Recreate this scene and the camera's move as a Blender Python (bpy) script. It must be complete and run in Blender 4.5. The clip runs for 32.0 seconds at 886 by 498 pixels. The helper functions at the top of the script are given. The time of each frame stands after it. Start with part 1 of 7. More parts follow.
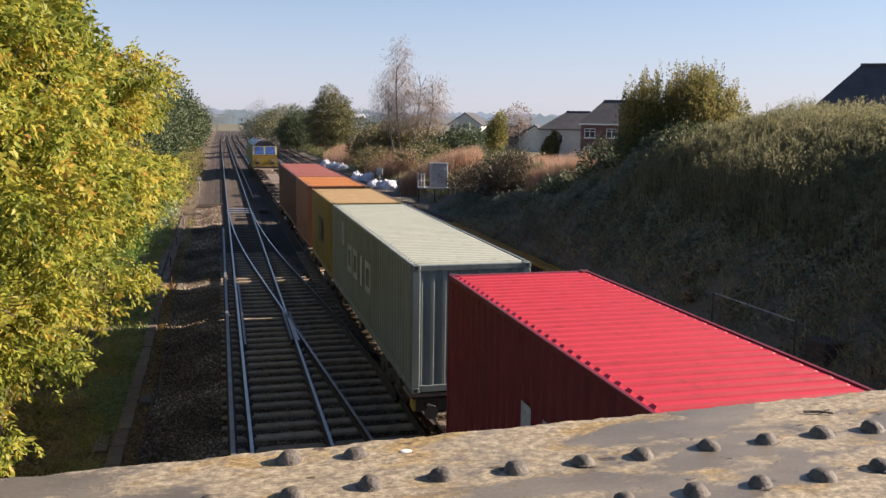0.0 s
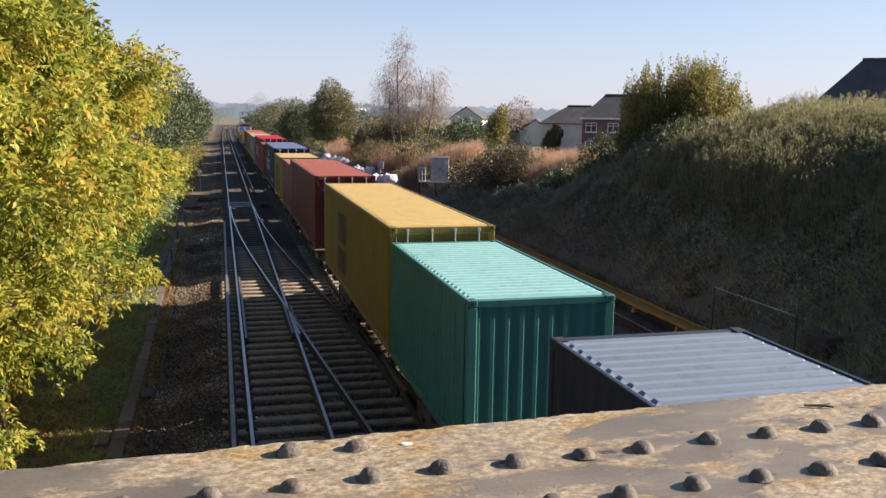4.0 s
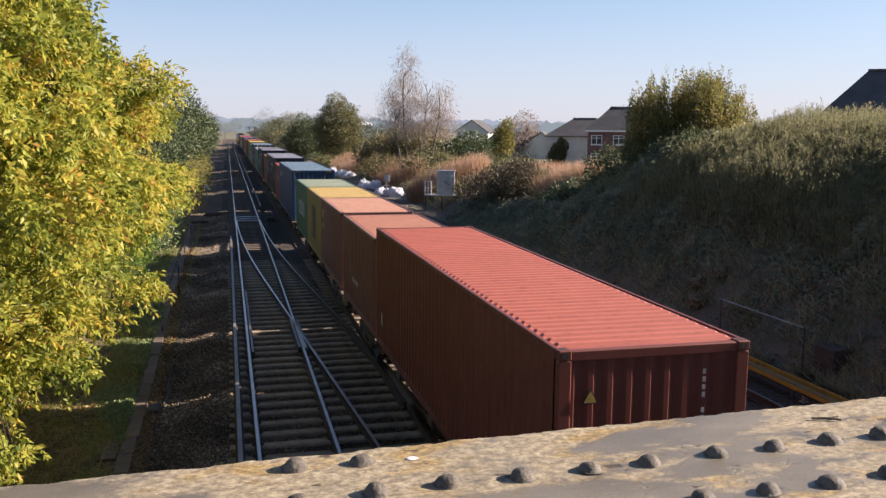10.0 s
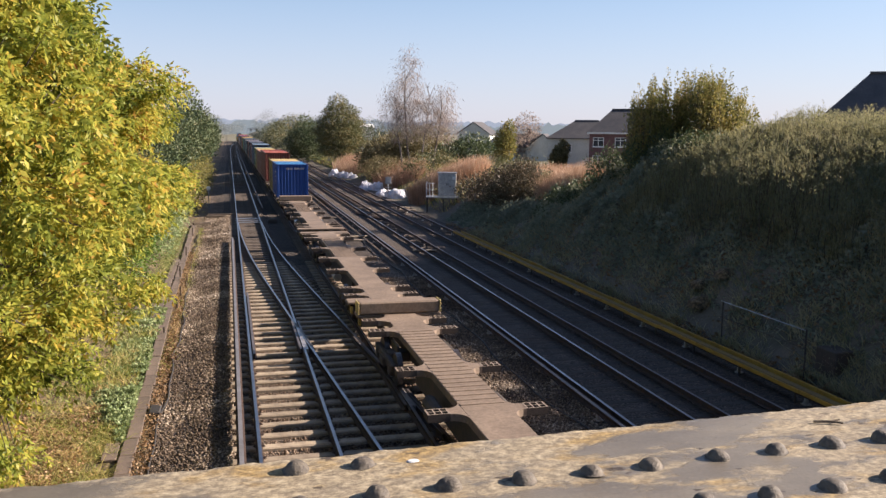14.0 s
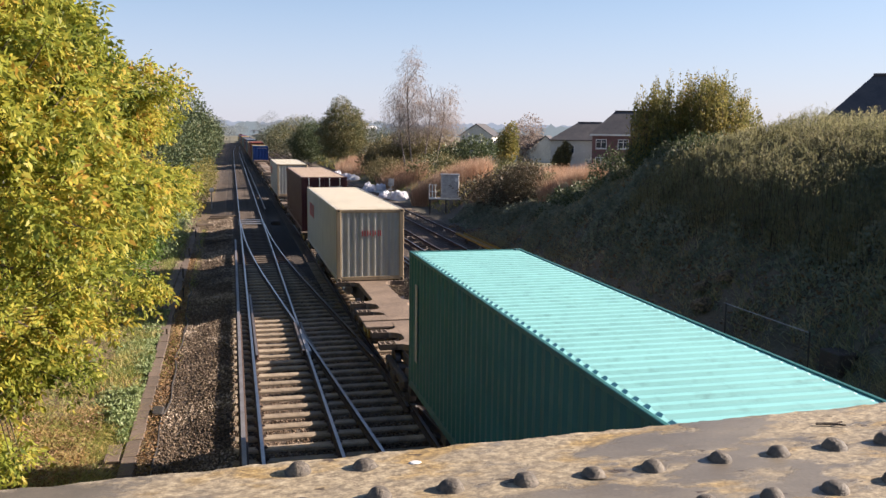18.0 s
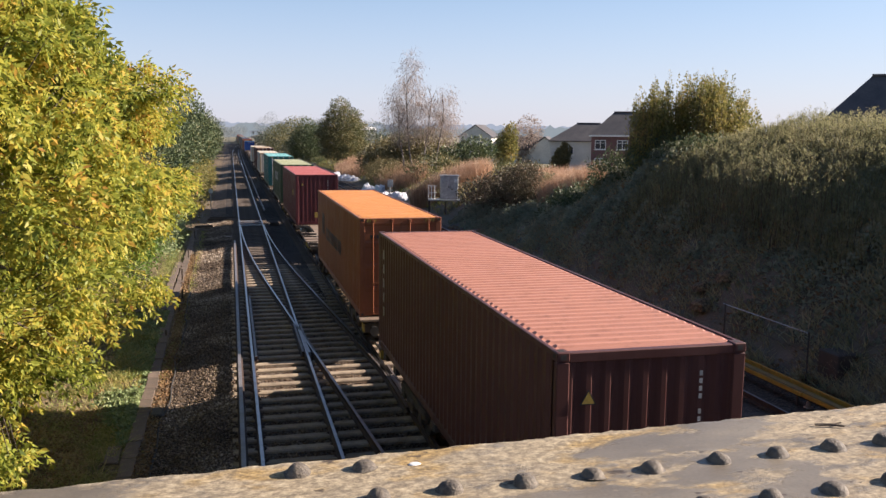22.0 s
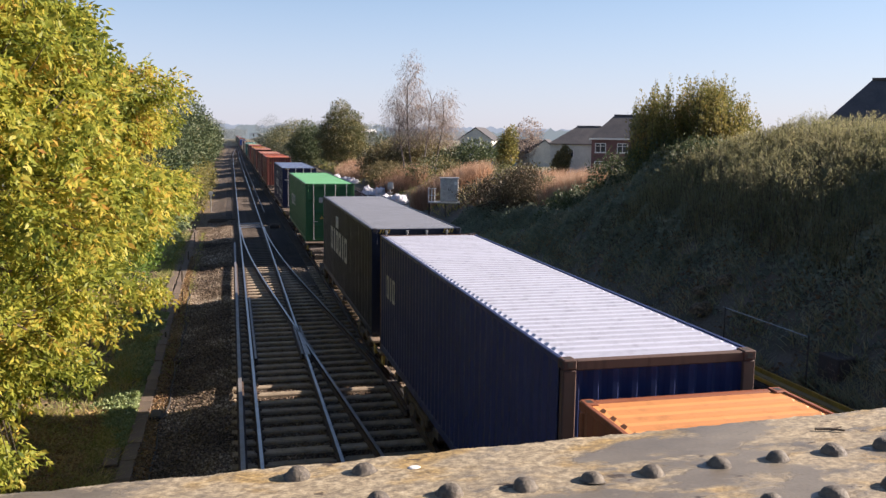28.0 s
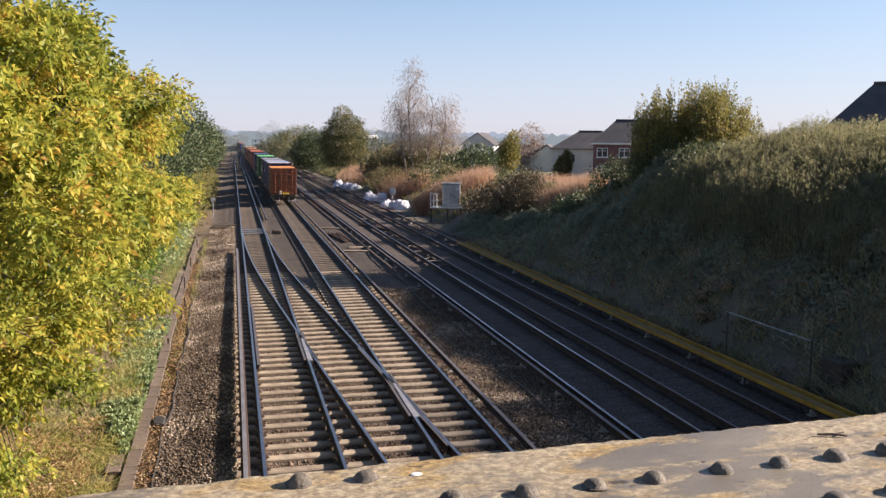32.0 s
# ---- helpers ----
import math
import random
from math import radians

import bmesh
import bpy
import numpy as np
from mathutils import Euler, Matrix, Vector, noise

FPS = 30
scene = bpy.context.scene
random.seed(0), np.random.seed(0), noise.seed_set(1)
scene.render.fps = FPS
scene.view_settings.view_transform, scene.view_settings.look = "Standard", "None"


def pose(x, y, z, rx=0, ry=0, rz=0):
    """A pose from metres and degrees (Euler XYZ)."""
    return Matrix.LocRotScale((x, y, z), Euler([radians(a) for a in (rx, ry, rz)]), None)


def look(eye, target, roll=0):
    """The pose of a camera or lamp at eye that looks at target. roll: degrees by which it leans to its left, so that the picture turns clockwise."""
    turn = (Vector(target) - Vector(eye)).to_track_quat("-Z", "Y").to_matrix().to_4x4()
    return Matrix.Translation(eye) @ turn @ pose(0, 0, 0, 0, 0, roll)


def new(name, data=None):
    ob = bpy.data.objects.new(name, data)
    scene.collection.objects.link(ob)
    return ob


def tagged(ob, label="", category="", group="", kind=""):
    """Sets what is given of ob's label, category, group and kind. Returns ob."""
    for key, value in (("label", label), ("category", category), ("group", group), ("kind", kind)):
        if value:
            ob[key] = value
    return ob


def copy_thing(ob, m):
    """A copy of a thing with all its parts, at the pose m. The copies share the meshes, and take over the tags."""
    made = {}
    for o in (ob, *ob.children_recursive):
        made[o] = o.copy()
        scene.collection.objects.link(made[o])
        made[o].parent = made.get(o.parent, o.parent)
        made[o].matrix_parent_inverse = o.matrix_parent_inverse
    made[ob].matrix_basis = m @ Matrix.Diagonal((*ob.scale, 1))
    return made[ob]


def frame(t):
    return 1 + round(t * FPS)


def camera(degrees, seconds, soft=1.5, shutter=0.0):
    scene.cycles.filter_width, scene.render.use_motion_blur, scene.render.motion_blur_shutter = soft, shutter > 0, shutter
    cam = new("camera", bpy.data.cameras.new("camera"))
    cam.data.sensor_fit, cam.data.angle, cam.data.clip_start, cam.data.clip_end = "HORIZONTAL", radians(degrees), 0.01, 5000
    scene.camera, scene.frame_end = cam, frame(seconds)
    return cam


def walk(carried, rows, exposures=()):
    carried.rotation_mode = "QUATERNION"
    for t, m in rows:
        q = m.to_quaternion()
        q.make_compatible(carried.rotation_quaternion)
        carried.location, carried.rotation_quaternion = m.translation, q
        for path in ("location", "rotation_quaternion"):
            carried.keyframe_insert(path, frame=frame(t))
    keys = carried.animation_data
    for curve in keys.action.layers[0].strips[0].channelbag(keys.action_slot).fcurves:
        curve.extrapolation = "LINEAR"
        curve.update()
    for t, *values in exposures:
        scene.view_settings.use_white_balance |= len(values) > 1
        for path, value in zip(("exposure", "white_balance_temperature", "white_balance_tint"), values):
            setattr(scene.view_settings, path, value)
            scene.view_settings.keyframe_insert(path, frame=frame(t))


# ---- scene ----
EYE_Z = 6.426


def view(t, yaw, pitch, roll, dx, dy, dz):
    """A row of the walk: degrees to the right of the line, down, and of lean; the small drift of the eye."""
    eye = Vector((dx, dy, EYE_Z + dz))
    a, b = radians(yaw), radians(pitch)
    return t, look(eye, eye + Vector((math.sin(a) * math.cos(b), math.cos(a) * math.cos(b), -math.sin(b))), roll)


cam = camera(54.71, 32.0, soft=1.45)
walk(cam, [view(*r) for r in (
    (0, 14.647, 8.539, 0.802, -0.0017, 0.0041, -0.0024),
    (0.5, 14.582, 8.459, 0.705, -0.0012, 0.0030, -0.0018),
    (1, 14.498, 8.651, 0.658, -0.0015, 0.0041, -0.0019),
    (1.5, 14.537, 8.838, 0.720, -0.0010, 0.0049, -0.0035),
    (2, 14.643, 8.970, 0.746, -0.0010, 0.0033, -0.0035),
    (2.5, 14.725, 9.078, 0.793, -0.0016, 0.0041, -0.0048),
    (3, 14.654, 9.027, 0.810, -0.0011, 0.0064, -0.0050),
    (3.5, 14.643, 9.010, 0.882, -0.0014, 0.0053, -0.0049),
    (5.5, 14.294, 8.403, 0.740, 0.0001, 0.0060, -0.0040),
    (6, 14.175, 8.302, 0.661, -0.0001, 0.0032, -0.0014),
    (6.5, 14.115, 8.371, 0.678, 0.0002, 0.0049, -0.0031),
    (7, 14.156, 8.460, 0.713, 0.0006, 0.0055, -0.0040),
    (7.5, 14.155, 8.494, 0.699, 0.0001, 0.0043, -0.0039),
    (8, 14.174, 8.454, 0.624, -0.0003, 0.0024, -0.0028),
    (8.5, 14.215, 8.394, 0.608, -0.0005, 0.0040, -0.0035),
    (9, 14.259, 8.279, 0.540, 0.0001, 0.0018, -0.0022),
    (9.5, 14.234, 8.156, 0.656, 0.0001, 0.0043, -0.0028),
    (10, 14.158, 8.057, 0.554, 0.0009, 0.0031, -0.0030),
    (10.5, 14.146, 8.046, 0.542, 0.0000, 0.0010, -0.0021),
    (11, 14.155, 8.104, 0.609, -0.0007, 0.0039, -0.0025),
    (11.5, 14.098, 8.057, 0.600, 0.0006, 0.0029, -0.0020),
    (12, 14.090, 7.962, 0.538, 0.0009, 0.0021, -0.0023),
    (12.5, 14.098, 7.929, 0.623, 0.0002, 0.0022, -0.0023),
    (13, 14.098, 7.929, 0.623, 0.0002, 0.0022, -0.0023),
    (13.5, 14.049, 7.943, 0.585, 0.0002, 0.0021, -0.0018),
    (14, 14.053, 7.930, 0.629, 0.0008, 0.0036, -0.0022),
    (14.5, 14.136, 7.876, 0.645, 0.0005, 0.0022, -0.0008),
    (16.5, 13.963, 7.910, 0.548, 0.0009, 0.0015, -0.0011),
    (17, 13.920, 7.888, 0.588, 0.0002, 0.0011, -0.0011),
    (17.5, 13.878, 7.841, 0.623, 0.0008, 0.0004, -0.0006),
    (18, 13.869, 7.816, 0.648, 0.0011, 0.0018, -0.0019),
    (18.5, 13.920, 7.803, 0.686, -0.0005, 0.0009, -0.0003),
    (19, 13.937, 7.765, 0.692, 0.0014, 0.0020, -0.0019),
    (19.5, 14.041, 7.725, 0.749, 0.0004, 0.0007, -0.0009),
    (20, 14.071, 7.685, 0.785, 0.0008, 0.0005, -0.0005),
    (20.5, 14.045, 7.710, 0.714, 0.0010, 0.0015, -0.0009),
    (21, 14.050, 7.762, 0.752, 0.0002, 0.0009, -0.0012),
    (21.5, 14.051, 7.781, 0.745, 0.0013, 0.0026, -0.0017),
    (22, 13.917, 7.749, 0.595, 0.0010, 0.0003, -0.0007),
    (22.5, 13.795, 7.715, 0.540, 0.0002, -0.0005, 0.0002),
    (23, 13.766, 7.678, 0.537, 0.0012, 0.0007, 0.0001),
    (23.5, 13.766, 7.678, 0.536, 0.0009, -0.0010, 0.0008),
    (24, 13.748, 7.608, 0.562, 0.0013, 0.0001, 0.0003),
    (24.5, 13.748, 7.538, 0.543, 0.0014, 0.0013, 0.0005),
    (25, 13.715, 7.577, 0.595, 0.0005, 0.0001, 0.0012),
    (25.5, 13.791, 7.580, 0.621, 0.0014, 0.0011, 0.0005),
    (27.5, 13.890, 7.614, 0.729, 0.0013, 0.0010, 0.0007),
    (28, 13.919, 7.576, 0.744, 0.0005, 0.0011, 0.0002),
    (28.5, 13.903, 7.595, 0.675, 0.0010, -0.0008, 0.0005),
    (29, 13.937, 7.595, 0.737, 0.0015, 0.0009, 0.0002),
    (29.5, 13.995, 7.582, 0.781, 0.0009, -0.0006, 0.0005),
    (30, 14.172, 7.657, 0.912, 0.0004, 0.0009, -0.0003),
    (30.5, 14.107, 7.748, 0.777, 0.0016, 0.0009, -0.0005),
    (31, 13.878, 7.655, 0.681, 0.0008, -0.0022, 0.0012),
    (31.5, 13.815, 7.422, 0.635, 0.0007, -0.0011, 0.0021),
    (32, 13.764, 7.222, 0.506, 0.0021, -0.0007, 0.0028)
)], [(0, 1.14, 6650, 19), (2, 1.21, 6650, 19), (7, 1.27, 6650, 19), (32, 1.28, 6650, 19)])

# ---- light ----
SUN_AZ, SUN_EL = 92.0, 24.5      # degrees clockwise from the line's direction, and up
world = bpy.data.worlds.new("sky")
scene.world = world
world.use_nodes = True
wn = world.node_tree.nodes
sky = wn.new("ShaderNodeTexSky")
sky.sky_type = "NISHITA"
sky.sun_disc = False
sky.sun_elevation, sky.sun_rotation = radians(SUN_EL), radians(SUN_AZ)
sky.air_density, sky.dust_density, sky.ozone_density = 1.0, 0.6, 3.2
wn["Background"].inputs["Strength"].default_value = 0.056
haze = wn.new("ShaderNodeMix")          # thin autumn haze: pale blue, thickest at the horizon
haze.data_type = "RGBA"
up = wn.new("ShaderNodeSeparateXYZ")
world.node_tree.links.new(wn.new("ShaderNodeTexCoord").outputs["Generated"], up.inputs[0])
thin = wn.new("ShaderNodeMapRange")      # the haze thins out with height
thin.interpolation_type = "SMOOTHSTEP"
thin.inputs[1].default_value, thin.inputs[2].default_value, thin.inputs[3].default_value, thin.inputs[4].default_value = 0.0, 0.34, 0.70, 0.0
tone = wn.new("ShaderNodeMix")           # from pale grey-blue low down to clear blue
tone.data_type = "RGBA"
tone.inputs[6].default_value, tone.inputs[7].default_value = (5.6, 6.1, 7.15, 1), (3.8, 5.75, 8.1, 1)
rise = wn.new("ShaderNodeMapRange")
rise.inputs[1].default_value, rise.inputs[2].default_value = 0.01, 0.17
world.node_tree.links.new(up.outputs["Z"], rise.inputs[0])
world.node_tree.links.new(rise.outputs[0], tone.inputs[0])
world.node_tree.links.new(tone.outputs[2], haze.inputs[7])
world.node_tree.links.new(up.outputs["Z"], thin.inputs[0])
world.node_tree.links.new(thin.outputs[0], haze.inputs[0])
world.node_tree.links.new(sky.outputs["Color"], haze.inputs[6])
world.node_tree.links.new(haze.outputs[2], wn["Background"].inputs["Color"])
sun = new("sun", bpy.data.lights.new("sun", "SUN"))
sun.data.energy, sun.data.angle, sun.data.color = 5.5, radians(0.55), (1.0, 0.90, 0.76)
_s = Vector((math.sin(radians(SUN_AZ)) * math.cos(radians(SUN_EL)), math.cos(radians(SUN_AZ)) * math.cos(radians(SUN_EL)), math.sin(radians(SUN_EL))))
sun.matrix_world = look(_s * 300, (0, 0, 0))


# ---- materials ----
def nodes_of(name):
    m = bpy.data.materials.new(name)
    m.use_nodes = True
    return m, m.node_tree.nodes, m.node_tree.links, m.node_tree.nodes["Principled BSDF"]


def ramp(nd, stops, interp="LINEAR"):
    r = nd.new("ShaderNodeValToRGB")
    r.color_ramp.interpolation = interp
    el = r.color_ramp.elements
    while len(el) < len(stops):
        el.new(0.5)
    for e, (p, c) in zip(el, stops):
        e.position, e.color = p, (*c, 1)
    return r


def noise_tex(nd, lk, coord, scale, detail=6, rough=0.6, stretch=None):
    n = nd.new("ShaderNodeTexNoise")
    n.inputs["Scale"].default_value, n.inputs["Detail"].default_value, n.inputs["Roughness"].default_value = scale, detail, rough
    if stretch:
        mp = nd.new("ShaderNodeMapping")
        mp.inputs["Scale"].default_value = stretch
        lk.new(coord, mp.inputs["Vector"])
        coord = mp.outputs["Vector"]
    lk.new(coord, n.inputs["Vector"])
    return n


def mix_col(nd, lk, fac, a, b, blend="MIX"):
    x = nd.new("ShaderNodeMix")
    x.data_type, x.blend_type = "RGBA", blend
    for sock, v in ((x.inputs[0], fac), (x.inputs[6], a), (x.inputs[7], b)):
        if isinstance(v, (int, float)):
            sock.default_value = v
        elif isinstance(v, tuple):
            sock.default_value = (*v, 1)
        else:
            lk.new(v, sock)
    return x.outputs[2]


def surface(name, col, col2=None, rough=0.7, metal=0.0, scale=1.5, fine=30.0, bump=0.3, depth=0.01, rough2=None, lo=0.35, hi=0.65, vary=0.0):
    """A surface of two tones in patches, with grain and relief."""
    m, nd, lk, p = nodes_of(name)
    co = nd.new("ShaderNodeTexCoord").outputs["Object"]
    col2 = col2 or tuple(c * 0.72 for c in col)
    n1 = noise_tex(nd, lk, co, scale)
    n2 = noise_tex(nd, lk, co, fine, 4)
    r1 = ramp(nd, [(lo, col), (hi, col2)])
    lk.new(n1.outputs["Fac"], r1.inputs["Fac"])
    g = ramp(nd, [(0.3, (0.72, 0.72, 0.72)), (0.7, (1.2, 1.2, 1.2))])
    lk.new(n2.outputs["Fac"], g.inputs["Fac"])
    c = mix_col(nd, lk, 1.0, r1.outputs["Color"], g.outputs["Color"], "MULTIPLY")
    if vary:
        ri = nd.new("ShaderNodeObjectInfo")
        v = ramp(nd, [(0.0, (1 - vary,) * 3), (1.0, (1 + vary,) * 3)])
        lk.new(ri.outputs["Random"], v.inputs["Fac"])
        c = mix_col(nd, lk, 1.0, c, v.outputs["Color"], "MULTIPLY")
    lk.new(c, p.inputs["Base Color"])
    p.inputs["Roughness"].default_value, p.inputs["Metallic"].default_value = rough, metal
    if bump:
        b = nd.new("ShaderNodeBump")
        b.inputs["Strength"].default_value, b.inputs["Distance"].default_value = bump, depth
        lk.new(n2.outputs["Fac"], b.inputs["Height"])
        lk.new(b.outputs["Normal"], p.inputs["Normal"])
    return m


def paint(name, col, dirt=0.5, rough=0.45, fade=0.0, mottle=0.8):
    """Weathered container paint: run-down streaks, rust spots, chalky patches."""
    m, nd, lk, p = nodes_of(name)
    co = nd.new("ShaderNodeTexCoord").outputs["Object"]
    oi = nd.new("ShaderNodeObjectInfo")
    ad = nd.new("ShaderNodeVectorMath")
    ad.operation = "MULTIPLY_ADD"
    ad.inputs[1].default_value = (1, 1, 1)
    lk.new(co, ad.inputs[0])
    lk.new(oi.outputs["Location"], ad.inputs[2])
    co = ad.outputs[0]
    pale = tuple(min(1, c * (1 - fade) + fade * (0.35 + 0.4 * c)) for c in col)
    patch = noise_tex(nd, lk, co, 0.9, 8, 0.65)
    r1 = ramp(nd, [(0.3, pale), (0.7, tuple(c * mottle for c in pale))])
    lk.new(patch.outputs["Fac"], r1.inputs["Fac"])
    streak = noise_tex(nd, lk, co, 1.0, 5, 0.6, (6.0, 6.0, 0.35))
    r2 = ramp(nd, [(0.52, (1, 1, 1)), (0.75, (1 - 0.5 * dirt,) * 3)])
    lk.new(streak.outputs["Fac"], r2.inputs["Fac"])
    c = mix_col(nd, lk, 1.0, r1.outputs["Color"], r2.outputs["Color"], "MULTIPLY")
    spots = noise_tex(nd, lk, co, 2.3, 9, 0.72)
    r3 = ramp(nd, [(0.66, (0, 0, 0)), (0.74, (dirt,) * 3)])
    lk.new(spots.outputs["Fac"], r3.inputs["Fac"])
    c = mix_col(nd, lk, r3.outputs["Color"], c, (0.16, 0.075, 0.035))
    lk.new(c, p.inputs["Base Color"])
    r4 = ramp(nd, [(0.3, (rough - 0.08,) * 3), (0.8, (rough + 0.25,) * 3)])
    lk.new(spots.outputs["Fac"], r4.inputs["Fac"])
    lk.new(r4.outputs["Color"], p.inputs["Roughness"])
    p.inputs["Specular IOR Level"].default_value = 0.28
    b = nd.new("ShaderNodeBump")
    b.inputs["Strength"].default_value, b.inputs["Distance"].default_value = 0.25, 0.01
    lk.new(patch.outputs["Fac"], b.inputs["Height"])
    lk.new(b.outputs["Normal"], p.inputs["Normal"])
    return m


def leafy(name, stops, translucent=0.35, rough=0.5, clump=0.45, sway=1.5, each=0.62):
    """Foliage: every leaf takes its own tone; light passes through."""
    m, nd, lk, p = nodes_of(name)
    ge = nd.new("ShaderNodeNewGeometry")
    co = nd.new("ShaderNodeTexCoord").outputs["Object"]
    big = noise_tex(nd, lk, co, clump, 3)
    mx = nd.new("ShaderNodeMath")
    mx.operation = "MULTIPLY_ADD"
    mx.inputs[1].default_value = each
    lk.new(ge.outputs["Random Per Island"], mx.inputs[0])
    sc = nd.new("ShaderNodeMath")
    sc.operation = "MULTIPLY_ADD"
    sc.inputs[1].default_value, sc.inputs[2].default_value = sway, 0.18 - sway / 2
    lk.new(big.outputs["Fac"], sc.inputs[0])
    lk.new(sc.outputs[0], mx.inputs[2])
    r = ramp(nd, stops)
    lk.new(mx.outputs[0], r.inputs["Fac"])
    lk.new(r.outputs["Color"], p.inputs["Base Color"])
    p.inputs["Roughness"].default_value = rough
    p.inputs["Specular IOR Level"].default_value = 0.25
    tr = nd.new("ShaderNodeBsdfTranslucent")
    lk.new(r.outputs["Color"], tr.inputs["Color"])
    ms = nd.new("ShaderNodeMixShader")
    ms.inputs[0].default_value = translucent
    lk.new(p.outputs[0], ms.inputs[1])
    lk.new(tr.outputs[0], ms.inputs[2])
    lk.new(ms.outputs[0], nd["Material Output"].inputs["Surface"])
    return m


def stony(name, cols, size, depth, patch_scale=0.5, tint=(0.6, 0.5, 0.4)):
    """Loose stones: cells of their own tone, with gaps between them."""
    m, nd, lk, p = nodes_of(name)
    co = nd.new("ShaderNodeTexCoord").outputs["Object"]
    v = nd.new("ShaderNodeTexVoronoi")
    v.inputs["Scale"].default_value = 1 / size
    v.inputs["Randomness"].default_value = 1
    lk.new(co, v.inputs["Vector"])
    sp = nd.new("ShaderNodeSeparateColor")
    lk.new(v.outputs["Color"], sp.inputs[0])
    r = ramp(nd, [(i / (len(cols) - 1), c) for i, c in enumerate(cols)])
    lk.new(sp.outputs[0], r.inputs["Fac"])
    n = noise_tex(nd, lk, co, patch_scale)
    r2 = ramp(nd, [(0.35, (1, 1, 1)), (0.7, tint)])
    lk.new(n.outputs["Fac"], r2.inputs["Fac"])
    c = mix_col(nd, lk, 1.0, r.outputs["Color"], r2.outputs["Color"], "MULTIPLY")
    # shade in the gaps between stones is darkened into the colour
    r3 = ramp(nd, [(0.25, (1, 1, 1)), (0.75, (0.25, 0.25, 0.25))])
    lk.new(v.outputs["Distance"], r3.inputs["Fac"])
    c = mix_col(nd, lk, 1.0, c, r3.outputs["Color"], "MULTIPLY")
    lk.new(c, p.inputs["Base Color"])
    p.inputs["Roughness"].default_value = 0.9
    iv = nd.new("ShaderNodeMath")
    iv.operation = "SUBTRACT"
    iv.inputs[0].default_value = 1
    lk.new(v.outputs["Distance"], iv.inputs[1])
    b = nd.new("ShaderNodeBump")
    b.inputs["Strength"].default_value, b.inputs["Distance"].default_value = 1.0, depth
    lk.new(iv.outputs[0], b.inputs["Height"])
    lk.new(b.outputs["Normal"], p.inputs["Normal"])
    return m


BALLAST = stony("ballast", [(0.06, 0.044, 0.033), (0.15, 0.111, 0.079), (0.25, 0.195, 0.145), (0.10, 0.071, 0.052), (0.42, 0.35, 0.27)], 0.055, 0.035)
# darker ballast copy: the bank's shade over the outer tracks put into colour
SHADE_BALLAST = stony("shaded_ballast", [(0.058, 0.045, 0.038), (0.13, 0.10, 0.082), (0.20, 0.155, 0.125), (0.09, 0.070, 0.058)], 0.055, 0.035)
SOIL = stony("dry_soil", [(0.17, 0.115, 0.07), (0.29, 0.205, 0.125), (0.22, 0.165, 0.09)], 0.09, 0.03, 0.35, (0.60, 0.60, 0.40))
EARTH = surface("bank_earth", (0.15, 0.12, 0.09), (0.10, 0.098, 0.068), 0.95, scale=0.6, fine=9, bump=0.8, depth=0.06)
FIELD = surface("field_grass", (0.125, 0.125, 0.075), (0.17, 0.15, 0.10), 0.95, scale=0.05, fine=2, bump=0.5, depth=0.1)
CONCRETE = surface("sleeper_concrete", (0.385, 0.31, 0.22), (0.21, 0.165, 0.12), 0.85, scale=2.5, fine=45, bump=0.4, vary=0.18)
OLD_CONCRETE = surface("old_sleeper", (0.165, 0.13, 0.10), (0.10, 0.078, 0.06), 0.9, scale=2.5, fine=45, bump=0.4, vary=0.15)
OLD_BALLAST = stony("old_ballast", [(0.035, 0.027, 0.021), (0.09, 0.067, 0.05), (0.16, 0.122, 0.092), (0.06, 0.045, 0.035)], 0.07, 0.045, 0.7, (0.42, 0.38, 0.34))
SLAB = surface("trough_concrete", (0.17, 0.125, 0.095), (0.11, 0.085, 0.065), 0.9, scale=1.6, fine=30, bump=0.4, vary=0.15)
RAIL_SIDE = surface("rail_rust", (0.082, 0.048, 0.032), (0.046, 0.030, 0.022), 0.8, metal=0.2, scale=6, fine=50)
RAIL_TOP = surface("rail_polished", (0.47, 0.45, 0.445), (0.33, 0.31, 0.305), 0.32, metal=1.0, scale=2, fine=60, bump=0.05, depth=0.002)
RAIL_DULL = surface("rail_dull", (0.25, 0.22, 0.21), (0.17, 0.145, 0.135), 0.5, metal=0.7, scale=3, fine=60, bump=0.1, depth=0.002)
YELLOW = surface("guard_yellow", (0.50, 0.285, 0.025), (0.33, 0.17, 0.02), 0.7, scale=1.2, fine=25)
DECK = surface("wagon_brown", (0.245, 0.182, 0.132), (0.17, 0.125, 0.09), 0.75, scale=0.9, fine=14, bump=0.25)
SEAT = surface("seat_plate", (0.27, 0.215, 0.165), (0.19, 0.145, 0.11), 0.7, scale=6, fine=40, bump=0.2)
CROSSING = surface("crossing_steel", (0.52, 0.50, 0.50), (0.36, 0.34, 0.34), 0.45, metal=0.6, scale=3, fine=50, bump=0.1, depth=0.002)
COND_TOP = surface("conductor_steel", (0.26, 0.25, 0.26), (0.18, 0.17, 0.17), 0.5, metal=0.35, scale=2, fine=40, bump=0.1, depth=0.002)
FRAME = surface("wagon_frame", (0.05, 0.042, 0.036), (0.085, 0.06, 0.045), 0.8, scale=3, fine=30)
WHEEL = surface("wheel_steel", (0.16, 0.14, 0.13), (0.07, 0.055, 0.048), 0.45, metal=0.8, scale=4, fine=30)
